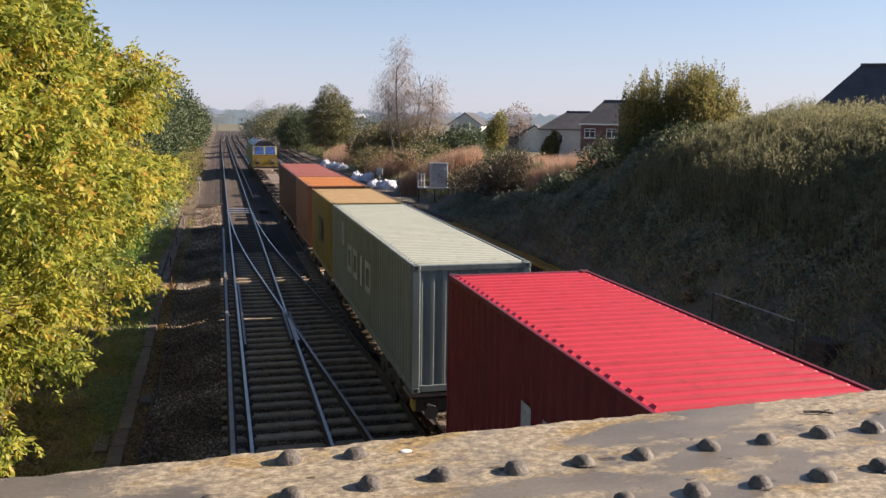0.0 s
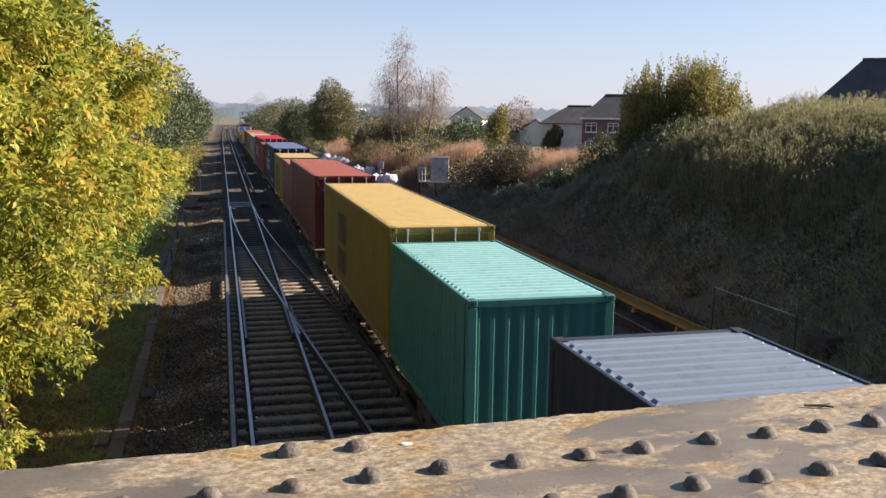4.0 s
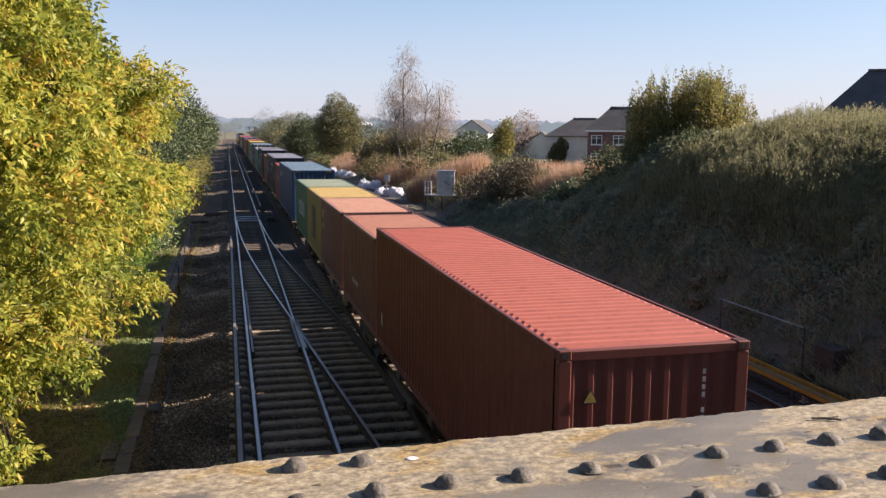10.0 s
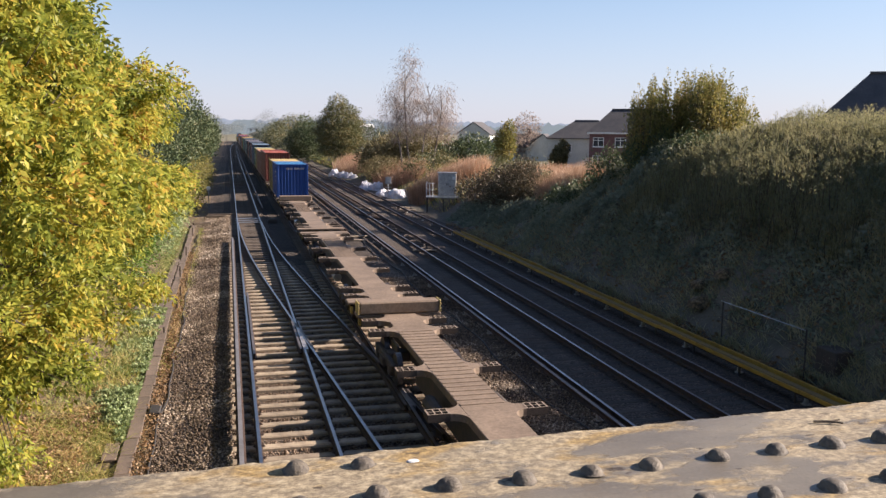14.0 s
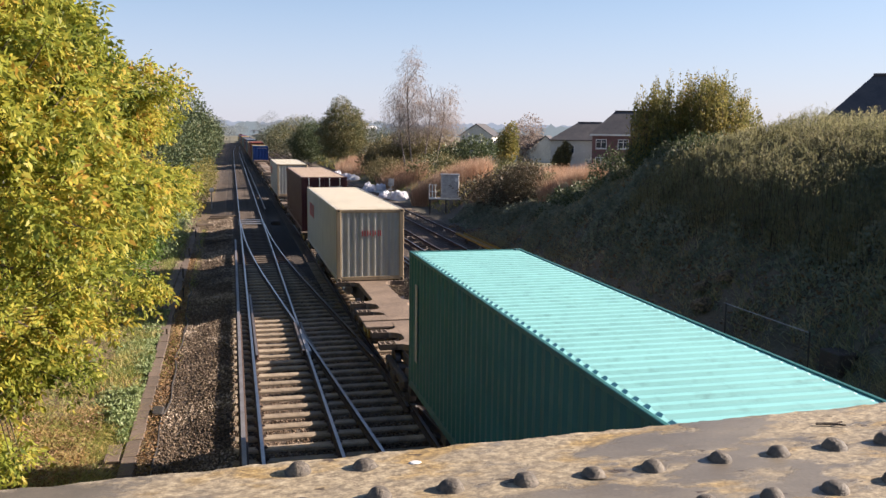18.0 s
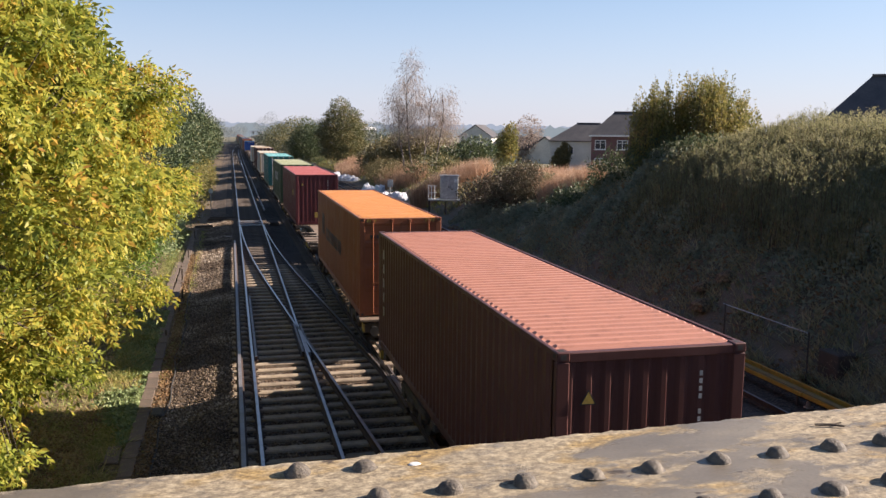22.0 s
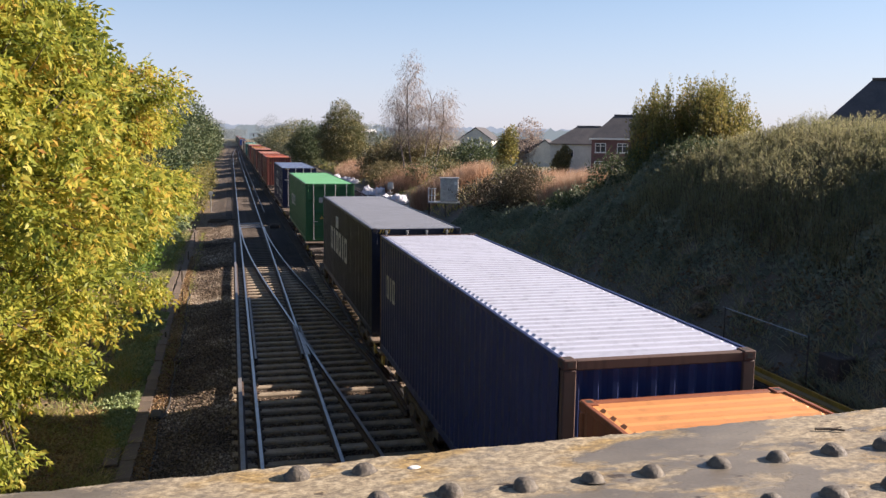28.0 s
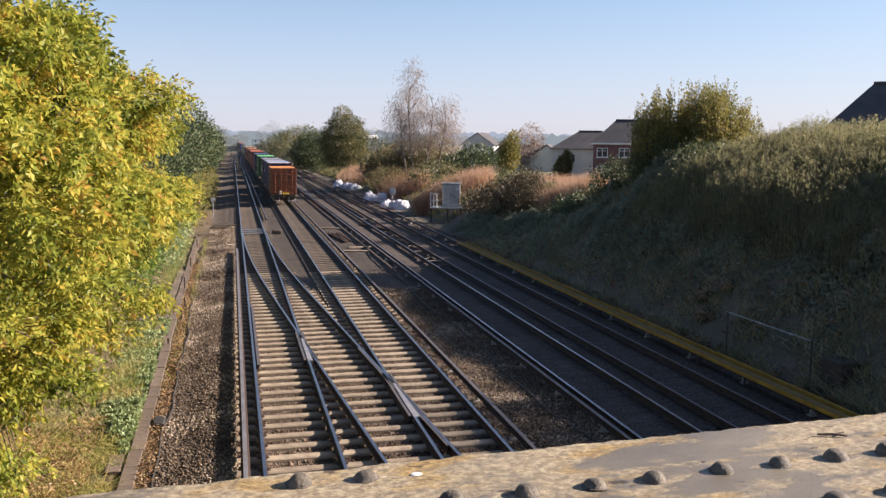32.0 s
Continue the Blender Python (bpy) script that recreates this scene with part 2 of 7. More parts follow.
BLACK = surface("black_steel", (0.022, 0.021, 0.02), (0.04, 0.034, 0.03), 0.7, scale=4, fine=30)
GALV = surface("galvanised", (0.50, 0.51, 0.52), (0.34, 0.35, 0.36), 0.4, metal=0.7, scale=4, fine=40, bump=0.1)
WHITE = surface("white_paint", (0.78, 0.78, 0.76), (0.60, 0.60, 0.57), 0.6, scale=3, fine=20, bump=0.05)
DARKMARK = surface("black_paint", (0.03, 0.03, 0.032), None, 0.6, scale=3, fine=20, bump=0.05)
YELMARK = surface("yellow_mark", (0.80, 0.58, 0.06), None, 0.6, scale=3, fine=20, bump=0.05)


# ---- geometry helpers ----
class Geo:
    """Collects plain pieces into one mesh."""

    def __init__(self):
        self.v, self.f, self.m = [], [], []

    def add(self, verts, faces, mi=0):
        k = len(self.v)
        self.v += [tuple(p) for p in verts]
        self.f += [tuple(i + k for i in q) for q in faces]
        self.m += [mi] * len(faces)
        return self

    def box(self, x0, y0, z0, x1, y1, z1, mi=0, c=0.0):
        """A block, with its edges cut by c."""
        if c <= 0:
            v = [(x, y, z) for z in (z0, z1) for y in (y0, y1) for x in (x0, x1)]
            return self.add(v, [(0, 2, 3, 1), (4, 5, 7, 6), (0, 1, 5, 4), (2, 6, 7, 3), (0, 4, 6, 2), (1, 3, 7, 5)], mi)
        ring = lambda d, z: [(x0 + d + c, y0 + d, z), (x1 - d - c, y0 + d, z), (x1 - d, y0 + d + c, z), (x1 - d, y1 - d - c, z),
                             (x1 - d - c, y1 - d, z), (x0 + d + c, y1 - d, z), (x0 + d, y1 - d - c, z), (x0 + d, y0 + d + c, z)]
        v = ring(c, z0) + ring(0, z0 + c) + ring(0, z1 - c) + ring(c, z1)
        f = [tuple(range(7, -1, -1)), tuple(range(24, 32))]
        for k in range(3):
            f += [(8 * k + i, 8 * k + (i + 1) % 8, 8 * k + 8 + (i + 1) % 8, 8 * k + 8 + i) for i in range(8)]
        return self.add(v, f, mi)

    def tube(self, a, b, r, n=8, mi=0, r2=None, cap=True):
        a, b = Vector(a), Vector(b)
        d = (b - a).normalized()
        s = d.orthogonal().normalized()
        w = d.cross(s)
        r2 = r if r2 is None else r2
        v = []
        for p, q in ((a, r), (b, r2)):
            v += [p + (s * math.cos(2 * math.pi * i / n) + w * math.sin(2 * math.pi * i / n)) * q for i in range(n)]
        f = [(i, (i + 1) % n, n + (i + 1) % n, n + i) for i in range(n)]
        if cap:
            f += [tuple(range(n - 1, -1, -1)), tuple(range(n, 2 * n))]
        return self.add(v, f, mi)

    def prism(self, prof, axis, a, b, mi=0):
        """A closed outline drawn out along an axis ('x', 'y' or 'z') from a to b."""
        n = len(prof)
        put = {"x": lambda p, t: (t, p[0], p[1]), "y": lambda p, t: (p[0], t, p[1]), "z": lambda p, t: (p[0], p[1], t)}[axis]
        v = [put(p, a) for p in prof] + [put(p, b) for p in prof]
        f = [(i, (i + 1) % n, n + (i + 1) % n, n + i) for i in range(n)] + [tuple(range(n - 1, -1, -1)), tuple(range(n, 2 * n))]
        return self.add(v, f, mi)

    def mesh(self, name, *mats):
        me = bpy.data.meshes.new(name)
        me.from_pydata(self.v, [], self.f)
        bm = bmesh.new()
        bm.from_mesh(me)
        bmesh.ops.recalc_face_normals(bm, faces=bm.faces)
        bm.to_mesh(me)
        bm.free()
        for k in mats:
            me.materials.append(k)
        if any(self.m) and len(me.polygons) == len(self.m):
            me.polygons.foreach_set("material_index", self.m)
        return me


def part(name, geo, material, parent, label="", m=None):
    """One mesh object under a thing or a part; geo may be a ready mesh, shared by alike parts."""
    me = geo if isinstance(geo, bpy.types.Mesh) else geo.mesh(name, *(material if isinstance(material, (list, tuple)) else [material]))
    ob = new(name, me)
    ob.parent = parent
    if m is not None:
        ob.matrix_basis = m
    if isinstance(geo, bpy.types.Mesh) and material is not None and me.materials and me.materials[0] is not material:
        ob.material_slots[0].link = "OBJECT"
        ob.material_slots[0].material = material
    if label:
        ob["label"] = label
    return ob


def thing(name, label, category, group="", kind="", at=(0, 0, 0), rz=0):
    e = new(name)
    e.empty_display_size = 0.3
    e.matrix_basis = pose(*at, 0, 0, rz)
    return tagged(e, label, category, group, kind)


def whole(name, geo, mats, label, category, group="", kind="", m=None):
    ob = new(name, geo.mesh(name, *(mats if isinstance(mats, (list, tuple)) else [mats])))
    if m is not None:
        ob.matrix_basis = m
    return tagged(ob, label, category, group, kind)


def quick_mesh(name, verts, faces, material, smooth=False):
    """A mesh from arrays: verts n x 3, faces m x 3 or m x 4."""
    verts, faces = np.asarray(verts, np.float32), np.asarray(faces, np.int32)
    me = bpy.data.meshes.new(name)
    k = faces.shape[1]
    me.vertices.add(len(verts))
    me.vertices.foreach_set("co", verts.ravel())
    me.loops.add(faces.size)
    me.loops.foreach_set("vertex_index", faces.ravel())
    me.polygons.add(len(faces))
    me.polygons.foreach_set("loop_start", np.arange(0, faces.size, k, dtype=np.int32))
    me.polygons.foreach_set("loop_total", np.full(len(faces), k, np.int32))
    me.update(calc_edges=True)
    if smooth:
        me.polygons.foreach_set("use_smooth", np.ones(len(faces), bool))
    me.materials.append(material)
    return me


rng = np.random.default_rng(7)


# ---- the ground ----
def smooth01(a, b, x):
    t = np.clip((np.asarray(x, float) - a) / (b - a), 0, 1)
    return t * t * (3 - 2 * t)


def crest(y):
    """Height of the cutting's right-hand crest along the line; the unseen near end is lowered to let sun in."""
    return 1.6 + 3.5 * (1 - smooth01(36, 52, y)) - 1.0 * (1 - smooth01(16, 21, y)) + 0.8 * (1 - smooth01(66, 130, y))


def ground_z(x, y):
    x, y = np.asarray(x, float), np.asarray(y, float)
    z = np.full(np.broadcast(x, y).shape, -0.235)
    z = z + 0.03 * smooth01(0.15, -0.1, x) - 0.19 * smooth01(-0.3, -1.5, x) + 0.03 * smooth01(6.0, 6.5, x) * smooth01(8.3, 7.8, x)
    z = z + smooth01(-3.4, -11, x) * 2.2 * (1 - 0.4 * smooth01(60, 200, y))
    toe = 14.9 + 1.6 * smooth01(40, 70, y)
    run = 6.6 - 0.6 * smooth01(45, 75, y)
    z = z + 0.25 * smooth01(toe - 0.3, toe + 1.0, x)
    z = z + crest(y) * (1 - (1 - np.clip((x - toe - 0.4) / run, 0, 1)) ** 1.5)
    back = toe + run + 4
    z = z - (crest(y) - 0.6) * smooth01(back, back + 16, x) * smooth01(30, 60, y)
    z = z + 1.5 * smooth01(250, 900, y)
    return z


def build_ground():
    xs = np.concatenate([[-3000, -1200, -500, -200, -90, -50, -30, -20], np.arange(-15, -3, 1.0), np.arange(-3, 0.01, 0.25),
                         np.arange(1, 14.1, 1.0), np.arange(14.4, 30, 0.6), np.arange(30, 60, 3.0), [70, 100, 160, 300, 600, 1200, 3000]])
    ys = np.concatenate([[-3000, -600, -150, -60, -25, -10], np.arange(0, 80, 1.0), np.arange(80, 200, 5.0), np.arange(200, 500, 25.0), [600, 900, 1500, 3000]])
    X, Y = np.meshgrid(xs, ys)
    Z = ground_z(X, Y)
    bump = np.vectorize(lambda a, b: noise.noise((a * 0.5, b * 0.5, 3.1)))(X, Y)
    Z += bump * np.where(X > 15.5, 0.25, np.where(X < -3, 0.18, 0.0)) * (np.abs(X) < 60)
    v = np.stack([X, Y, Z], -1).reshape(-1, 3)
    nx, ny = len(xs), len(ys)
    i = np.arange(nx - 1)[None, :] + nx * np.arange(ny - 1)[:, None]
    f = np.stack([i, i + 1, i + 1 + nx, i + nx], -1).reshape(-1, 4)
    me = quick_mesh("ground", v, f, BALLAST, True)
    for k in (SOIL, EARTH, FIELD, SHADE_BALLAST, OLD_BALLAST):
        me.materials.append(k)
    cx = 0.5 * (X[:-1, :-1] + X[1:, 1:])
    cy = 0.5 * (Y[:-1, :-1] + Y[1:, 1:])
    mi = np.where(cx < -1.75, 1, 0)
    mi = np.where((mi == 0) & (cy > 42) & (cx > -0.4), 5, mi)
    mi = np.where((cx > 7.6) & (cy < 300), 4, mi)
    mi = np.where(cx > 14.9, 2, mi)
    mi = np.where((cx > 34) | (cx < -14) | (cy > 420), 3, mi)
    me.polygons.foreach_set("material_index", mi.ravel().astype(np.int32))
    tagged(new("ground", me), "brown ballast bed between grassy verge and earth cutting side", "ground", kind="structure")


build_ground()

# ---- the railway ----
CORR = {}


def misc(k, make):
    if k not in CORR:
        CORR[k] = make()
    return CORR[k]


RAIL_H = 0.159
HEAD = [(-0.035, 0), (0.035, 0), (0.036, -0.035), (0.010, -0.045), (0.008, -0.125), (0.070, -0.148), (0.070, -0.159), (-0.070, -0.159),
        (-0.070, -0.148), (-0.008, -0.125), (-0.010, -0.045), (-0.036, -0.035)]


def run_rail(name, line, ys, parent, top=None, scale=1.0, z=0.0, label="", deep=1.0):
    """A rail along x = line(y); its running face is bright."""
    n = len(HEAD)
    v, f, mi = [], [], []
    for y in ys:
        x = line(y)
        v += [(x + a * scale, y, z + b * scale * deep) for a, b in HEAD]
    for k in range(len(ys) - 1):
        for i in range(n):
            f.append((k * n + i, k * n + (i + 1) % n, (k + 1) * n + (i + 1) % n, (k + 1) * n + i))
            mi.append(1 if i == 0 else 0)
    f += [tuple(range(n)), tuple((len(ys) - 1) * n + i for i in range(n))]
    g = Geo()
    g.add(v, f)
    g.m = mi + [0, 0]
    return part(name, g, [RAIL_SIDE, top or RAIL_TOP], parent, label)


far_ys = [-40, 0, 20, 40, 60, 80, 110, 150, 200, 260, 330, 420, 520]
TRACKS = {"track_1": (0.48, 2.04), "track_2": (4.02, 5.55), "track_3": (8.56, 10.08), "track_4": (11.03, 12.55)}


def drift(y):
    """The far line swings slightly to the right."""
    return 0.0 if y < 230 else 0.00010 * (y - 230) ** 2


def side(x):
    return lambda y: x + drift(y)


def crossover(y):
    """Offset of the turnout's curve from the first track."""
    d = max(0.0, 60.5 - y)
    return 0.0015 * min(d, 24.0) ** 2 + 0.072 * max(0.0, d - 24.0)


def sleeper_mesh(length):
    g = Geo()
    g.prism([(-0.135, -0.22), (0.135, -0.22), (0.125, -0.025), (0.098, 0.0), (-0.098, 0.0), (-0.125, -0.025)], "x", -length / 2, length / 2)
    return g.mesh("sleeper", CONCRETE)


# outer tracks' sleepers, coloured dark as in the bank's shade
SHADE_SLEEPER = surface("shaded_sleeper", (0.075, 0.060, 0.048), (0.050, 0.040, 0.032), 0.9, scale=3, fine=40, bump=0.5, vary=0.2)


def clip_mesh():
    g = Geo()
    for s in (-1, 1):
        g.box(s * 0.07 - 0.03, -0.06, 0.0, s * 0.07 + 0.03, 0.06, 0.012)
        g.tube((s * 0.085, -0.05, 0.03), (s * 0.085, 0.05, 0.035), 0.010, 6)
        g.tube((s * 0.12, -0.05, 0.015), (s * 0.085, 0.05, 0.035), 0.010, 6)
    return g.mesh("clip", RAIL_SIDE)


SL, CLIP = sleeper_mesh(2.42), clip_mesh()
BEARERS = {}


def build_tracks():
    made = {}
    labels = {"track_1": "running line with bright rails on sunlit concrete sleepers", "track_2": "running line under the freight train with concrete sleepers",
              "track_3": "running line in the shade of the cutting", "track_4": "outer line beside the yellow guard boards"}
    for n, (a, b) in TRACKS.items():
        t = thing(n, labels[n], "railway track", "railway tracks", "structure")
        made[n] = t
        dull = RAIL_DULL if n == "track_4" else RAIL_TOP
        run_rail("rail", side(a), far_ys, t, dull)
        run_rail("rail", side(b), far_ys, t, dull)
        c = (a + b) / 2
        far_v, far_f = [], []
        y = 8.0
        while y < 420:
            x = c
            length = 2.42
            if n == "track_1" and 13 < y < 60:
                o = crossover(y)
                length = 2.56 + o if y > 30 else 5.89
                x = c - 0.14 + (length - 2.42) / 2
            if n == "track_2" and y < 30:
                y += 0.68
                continue
            if y < 100:
                key = round(length, 1)
                if key not in BEARERS:
                    BEARERS[key] = sleeper_mesh(key)
                part("sleeper", BEARERS[key], SHADE_SLEEPER if n in ("track_3", "track_4") else (OLD_CONCRETE if y > 43 else None), t, "", pose(x, y + rng.normal(0, 0.015), -RAIL_H - (0.07 if n in ("track_3", "track_4") else 0.0), 0, 0, rng.normal(0, 0.25)))
                if y < 45 and n in ("track_1", "track_2"):
                    for r in (a, b):
                        part("rail_clip", CLIP, None, t, "", pose(r, y, -RAIL_H))
            else:
                x += drift(y)
                i = len(far_v)
                far_v += [(x + sx * 1.21, y + sy * 0.13, zz) for zz in (-0.3, -RAIL_H - (0.07 if n in ("track_3", "track_4") else 0.0)) for sx, sy in ((-1, -1), (1, -1), (1, 1), (-1, 1))]
                far_f += [(i + 4, i + 5, i + 6, i + 7), (i, i + 1, i + 5, i + 4), (i + 2, i + 3, i + 7, i + 6), (i + 1, i + 2, i + 6, i + 5), (i + 3, i, i + 4, i + 7)]
            y += 0.68
        o = part("far_sleepers", Geo().add(far_v, far_f), SHADE_SLEEPER if n in ("track_3", "track_4") else OLD_CONCRETE, t)
        o["kind"] = "stuff"
    t1 = made["track_1"]
    ys = list(np.arange(-10, 61.1, 2.0))
    run_rail("turnout_rail", lambda y: TRACKS["track_1"][0] + 0.07 + crossover(y), ys, t1)
    run_rail("turnout_rail", lambda y: TRACKS["track_1"][1] + 0.07 + crossover(y), ys, t1)
    cr = lambda y: TRACKS["track_1"][0] + crossover(y)
    run_rail("check_rail", lambda y: cr(y) + 1.57, [17, 19, 21, 23, 26], t1, RAIL_DULL)
    run_rail("check_rail", lambda y: TRACKS["track_1"][0] + 0.11, [24.5, 26, 29, 32, 34], t1, RAIL_DULL)
    # cast crossings where the rails meet: a pale worn nose and its wing rails
    for yc, dx in ((27.0, TRACKS["track_1"][1]), (21.3, TRACKS["track_2"][0])):
        g = Geo().add([(-0.03, 1.6, 0), (0.03, 1.6, 0), (0.10, -1.3, 0), (-0.055, -1.3, 0), (-0.03, 1.6, -0.12), (0.03, 1.6, -0.12), (0.10, -1.3, -0.12), (-0.055, -1.3, -0.12)],
                      [(0, 1, 2, 3), (4, 7, 6, 5), (0, 4, 5, 1), (2, 6, 7, 3), (1, 5, 6, 2), (0, 3, 7, 4)])
        part("crossing_nose", g, CROSSING, t1, "pale cast steel crossing nose", pose(dx + 0.02, yc - 1.0, 0.004))
        for sx in (-1, 1):
            run_rail("wing_rail", lambda y: dx + sx * 0.10 + (0.072 * (yc - y) if sx > 0 else 0.0) * (y < yc), [yc - 2.2, yc, yc + 1.6], t1, RAIL_DULL)
    for yy in (60.6, 61.9, 63.2):
        g = Geo().box(-0.9, -0.10, 0, 0.9, 0.10, 0.06, c=0.01).tube((-0.7, -0.25, 0.05), (0.7, -0.25, 0.05), 0.025)
        part("stretcher_bar", g, GALV, t1, "", pose(1.26, yy, -0.12))
    g = Geo().box(-0.3, -0.45, -0.1, 0.3, 0.45, 0.16, c=0.03).box(-0.22, -0.3, 0.16, 0.22, 0.3, 0.2, c=0.015)
    part("point_machine", g, FRAME, t1, "grey point machine box", pose(2.9, 61.5, -0.14))
    # conductor rails on insulators
    cond = thing("conductor_rail", "grey steel third rail on pot insulators beside the first track", "conductor rail", "conductor rails", "structure")
    for name, x, y0, y1, top in (("c1", 0.115, 8, 52, COND_TOP), ("c2", 6.0, 8, 120, RAIL_DULL), ("c3", 8.20, 8, 300, RAIL_DULL), ("c4", 13.75, 8, 300, RAIL_DULL), ("c5", 2.55, 70, 300, RAIL_DULL)):
        host = cond if name == "c1" else thing("conductor_rail", "dull steel third rail raised on insulators beside its track", "conductor rail", "conductor rails", "structure")
        run_rail("rail", side(x), [y0, y0 + 10, (y0 + y1) / 2, y1 - 1], host, top, 1.3, 0.076, "", 0.56)
        yy = y0 + 1
        while yy < min(y1, 70):
            part("insulator", INSUL, None, host, "", pose(x, yy, -RAIL_H) @ Matrix.Diagonal((1, 1, 2.0, 1)))
            yy += 2.9
    return made


INSUL = Geo().tube((0, 0, -0.06), (0, 0, 0.06), 0.075, 10, 0, 0.05).box(-0.1, -0.09, -0.08, 0.1, 0.09, -0.02, c=0.01).mesh("insulator", surface("insulator", (0.5, 0.48, 0.44), (0.3, 0.28, 0.25), 0.5))
build_tracks()


GUARD_TOP = surface("guard_top", (0.17, 0.105, 0.05), (0.30, 0.18, 0.035), 0.85, scale=1.4, fine=25)


def build_guards():
    """Yellow timber guarding on both sides of the outer conductor rail."""
    t = thing("conductor_guard", "faded yellow timber guard boards along the outer third rail", "guard board", kind="structure")
    y = 8.0
    while y < 50:
        for x, z0, z1 in ((13.46, 0.10, 0.20), (13.98, 0.06, 0.21)):
            part("board", misc(("guard", x), lambda: Geo().box(-0.026, 0.0, z0, 0.026, 2.385, z1, c=0.006).mesh("board", YELLOW)), None, t, "", pose(x + rng.normal(0, 0.006), y, rng.normal(0, 0.006), 0, rng.normal(0, 1.2), 0))
            part("bracket", misc("gbr", lambda: Geo().box(-0.02, 0.2, -0.2, 0.02, 0.26, 0.1).mesh("bracket", FRAME)), None, t, "", pose(x + 0.05, y, 0))
        part("top_board", misc("gtop", lambda: Geo().box(-0.10, 0.0, 0, 0.10, 2.385, 0.022, c=0.006).mesh("top_board", GUARD_TOP)), None, t, "", pose(13.565, y, 0.202))
        y += 2.4


build_guards()

# ---- the bridge parapet ----
PAR_Z = EYE_Z - 0.55


def girder_material(name="flaking_girder_paint", cream=1.0):
    """Old grey paint over cream and ochre coats, scuffed and chipped, rust coming through."""
    m, nd, lk, p = nodes_of(name)
    co = nd.new("ShaderNodeTexCoord").outputs["Object"]

    def blend(a, ka, b, kb, off=0.0):
        x = nd.new("ShaderNodeMath")
        x.operation = "MULTIPLY_ADD"
        x.inputs[1].default_value, x.inputs[2].default_value = ka, off
        lk.new(a, x.inputs[0])
        y = nd.new("ShaderNodeMath")
        y.operation = "MULTIPLY_ADD"
        y.inputs[1].default_value = kb
        lk.new(b, y.inputs[0])
        lk.new(x.outputs[0], y.inputs[2])
        return y.outputs[0]

    axes = nd.new("ShaderNodeSeparateXYZ")
    lk.new(co, axes.inputs[0])
    patch = noise_tex(nd, lk, co, 4.2, 11, 0.66, (0.62, 1.5, 1.0))
    grit = noise_tex(nd, lk, co, 60.0, 9, 0.80, (0.85, 1.2, 1.0))
    grain = noise_tex(nd, lk, co, 150.0, 4, 0.6)
    broad = noise_tex(nd, lk, co, 6.0, 4, 0.5, (0.5, 1.4, 1.0))
    # the grey coat is lost along the rim and over one worn stretch
    rim = ramp(nd, [(0.945, (0, 0, 0)), (0.995, (1, 1, 1))])
    lk.new(blend(axes.outputs["Y"], 1.0, grit.outputs["Fac"], 0.04, 0.975), rim.inputs["Fac"])
    bare = ramp(nd, [(0.30, (0, 0, 0)), (0.42, (1, 1, 1)), (0.54, (1, 1, 1)), (0.64, (0, 0, 0))])
    lk.new(blend(axes.outputs["X"], 0.5, broad.outputs["Fac"], 0.12, 0.34), bare.inputs["Fac"])
    where = blend(bare.outputs["Color"], 0.10, rim.outputs["Color"], 0.07)
    lost = nd.new("ShaderNodeMath")
    lost.operation = "ADD"
    lk.new(where, lost.inputs[0])
    lk.new(patch.outputs["Fac"], lost.inputs[1])
    mask = ramp(nd, [(0.505, (0, 0, 0)), (0.545, (0.65, 0.65, 0.65)), (0.63, (1, 1, 1))])
    lk.new(lost.outputs[0], mask.inputs["Fac"])
    smooth = ramp(nd, [(0.32, (0.105, 0.09, 0.068)), (0.5, (0.150, 0.129, 0.099)), (0.68, (0.198, 0.17, 0.126))])
    lk.new(broad.outputs["Fac"], smooth.inputs["Fac"])
    flecks = ramp(nd, [(0.38, (0.12, 0.098, 0.07)), (0.46, (0.21, 0.168, 0.11 * cream)), (0.55, (0.35, 0.288, 0.185 * cream)), (0.66, (0.54, 0.465, 0.33 * cream))])
    lk.new(grit.outputs["Fac"], flecks.inputs["Fac"])
    ochre = noise_tex(nd, lk, co, 7.5, 5, 0.6, (0.6, 1.4, 1.0))
    tint = ramp(nd, [(0.53, (1, 1, 1)), (0.63, (0.98, 0.82, 0.50))])
    lk.new(ochre.outputs["Fac"], tint.inputs["Fac"])
    under = mix_col(nd, lk, 1.0, flecks.outputs["Color"], tint.outputs["Color"], "MULTIPLY")
    col = mix_col(nd, lk, mask.outputs["Color"], smooth.outputs["Color"], under)
    # stray flecks on the sound paint
    stray = noise_tex(nd, lk, co, 26.0, 10, 0.78, (0.7, 1.3, 1.0))
    r5 = ramp(nd, [(0.60, (0, 0, 0)), (0.68, (0.6, 0.6, 0.6))])
    lk.new(stray.outputs["Fac"], r5.inputs["Fac"])
    col = mix_col(nd, lk, r5.outputs["Color"], col, (0.40, 0.34, 0.25))
    r6 = ramp(nd, [(0.3, (0.85, 0.85, 0.85)), (0.7, (1.13, 1.13, 1.13))])
    lk.new(grain.outputs["Fac"], r6.inputs["Fac"])
    col = mix_col(nd, lk, 1.0, col, r6.outputs["Color"], "MULTIPLY")
    chip = noise_tex(nd, lk, co, 17.0, 6, 0.62, (0.55, 1.2, 1.0))
    r7 = ramp(nd, [(0.645, (0, 0, 0)), (0.66, (0.9, 0.9, 0.9))])
    lk.new(chip.outputs["Fac"], r7.inputs["Fac"])
    col = mix_col(nd, lk, r7.outputs["Color"], col, (0.045, 0.03, 0.02))
    lk.new(col, p.inputs["Base Color"])
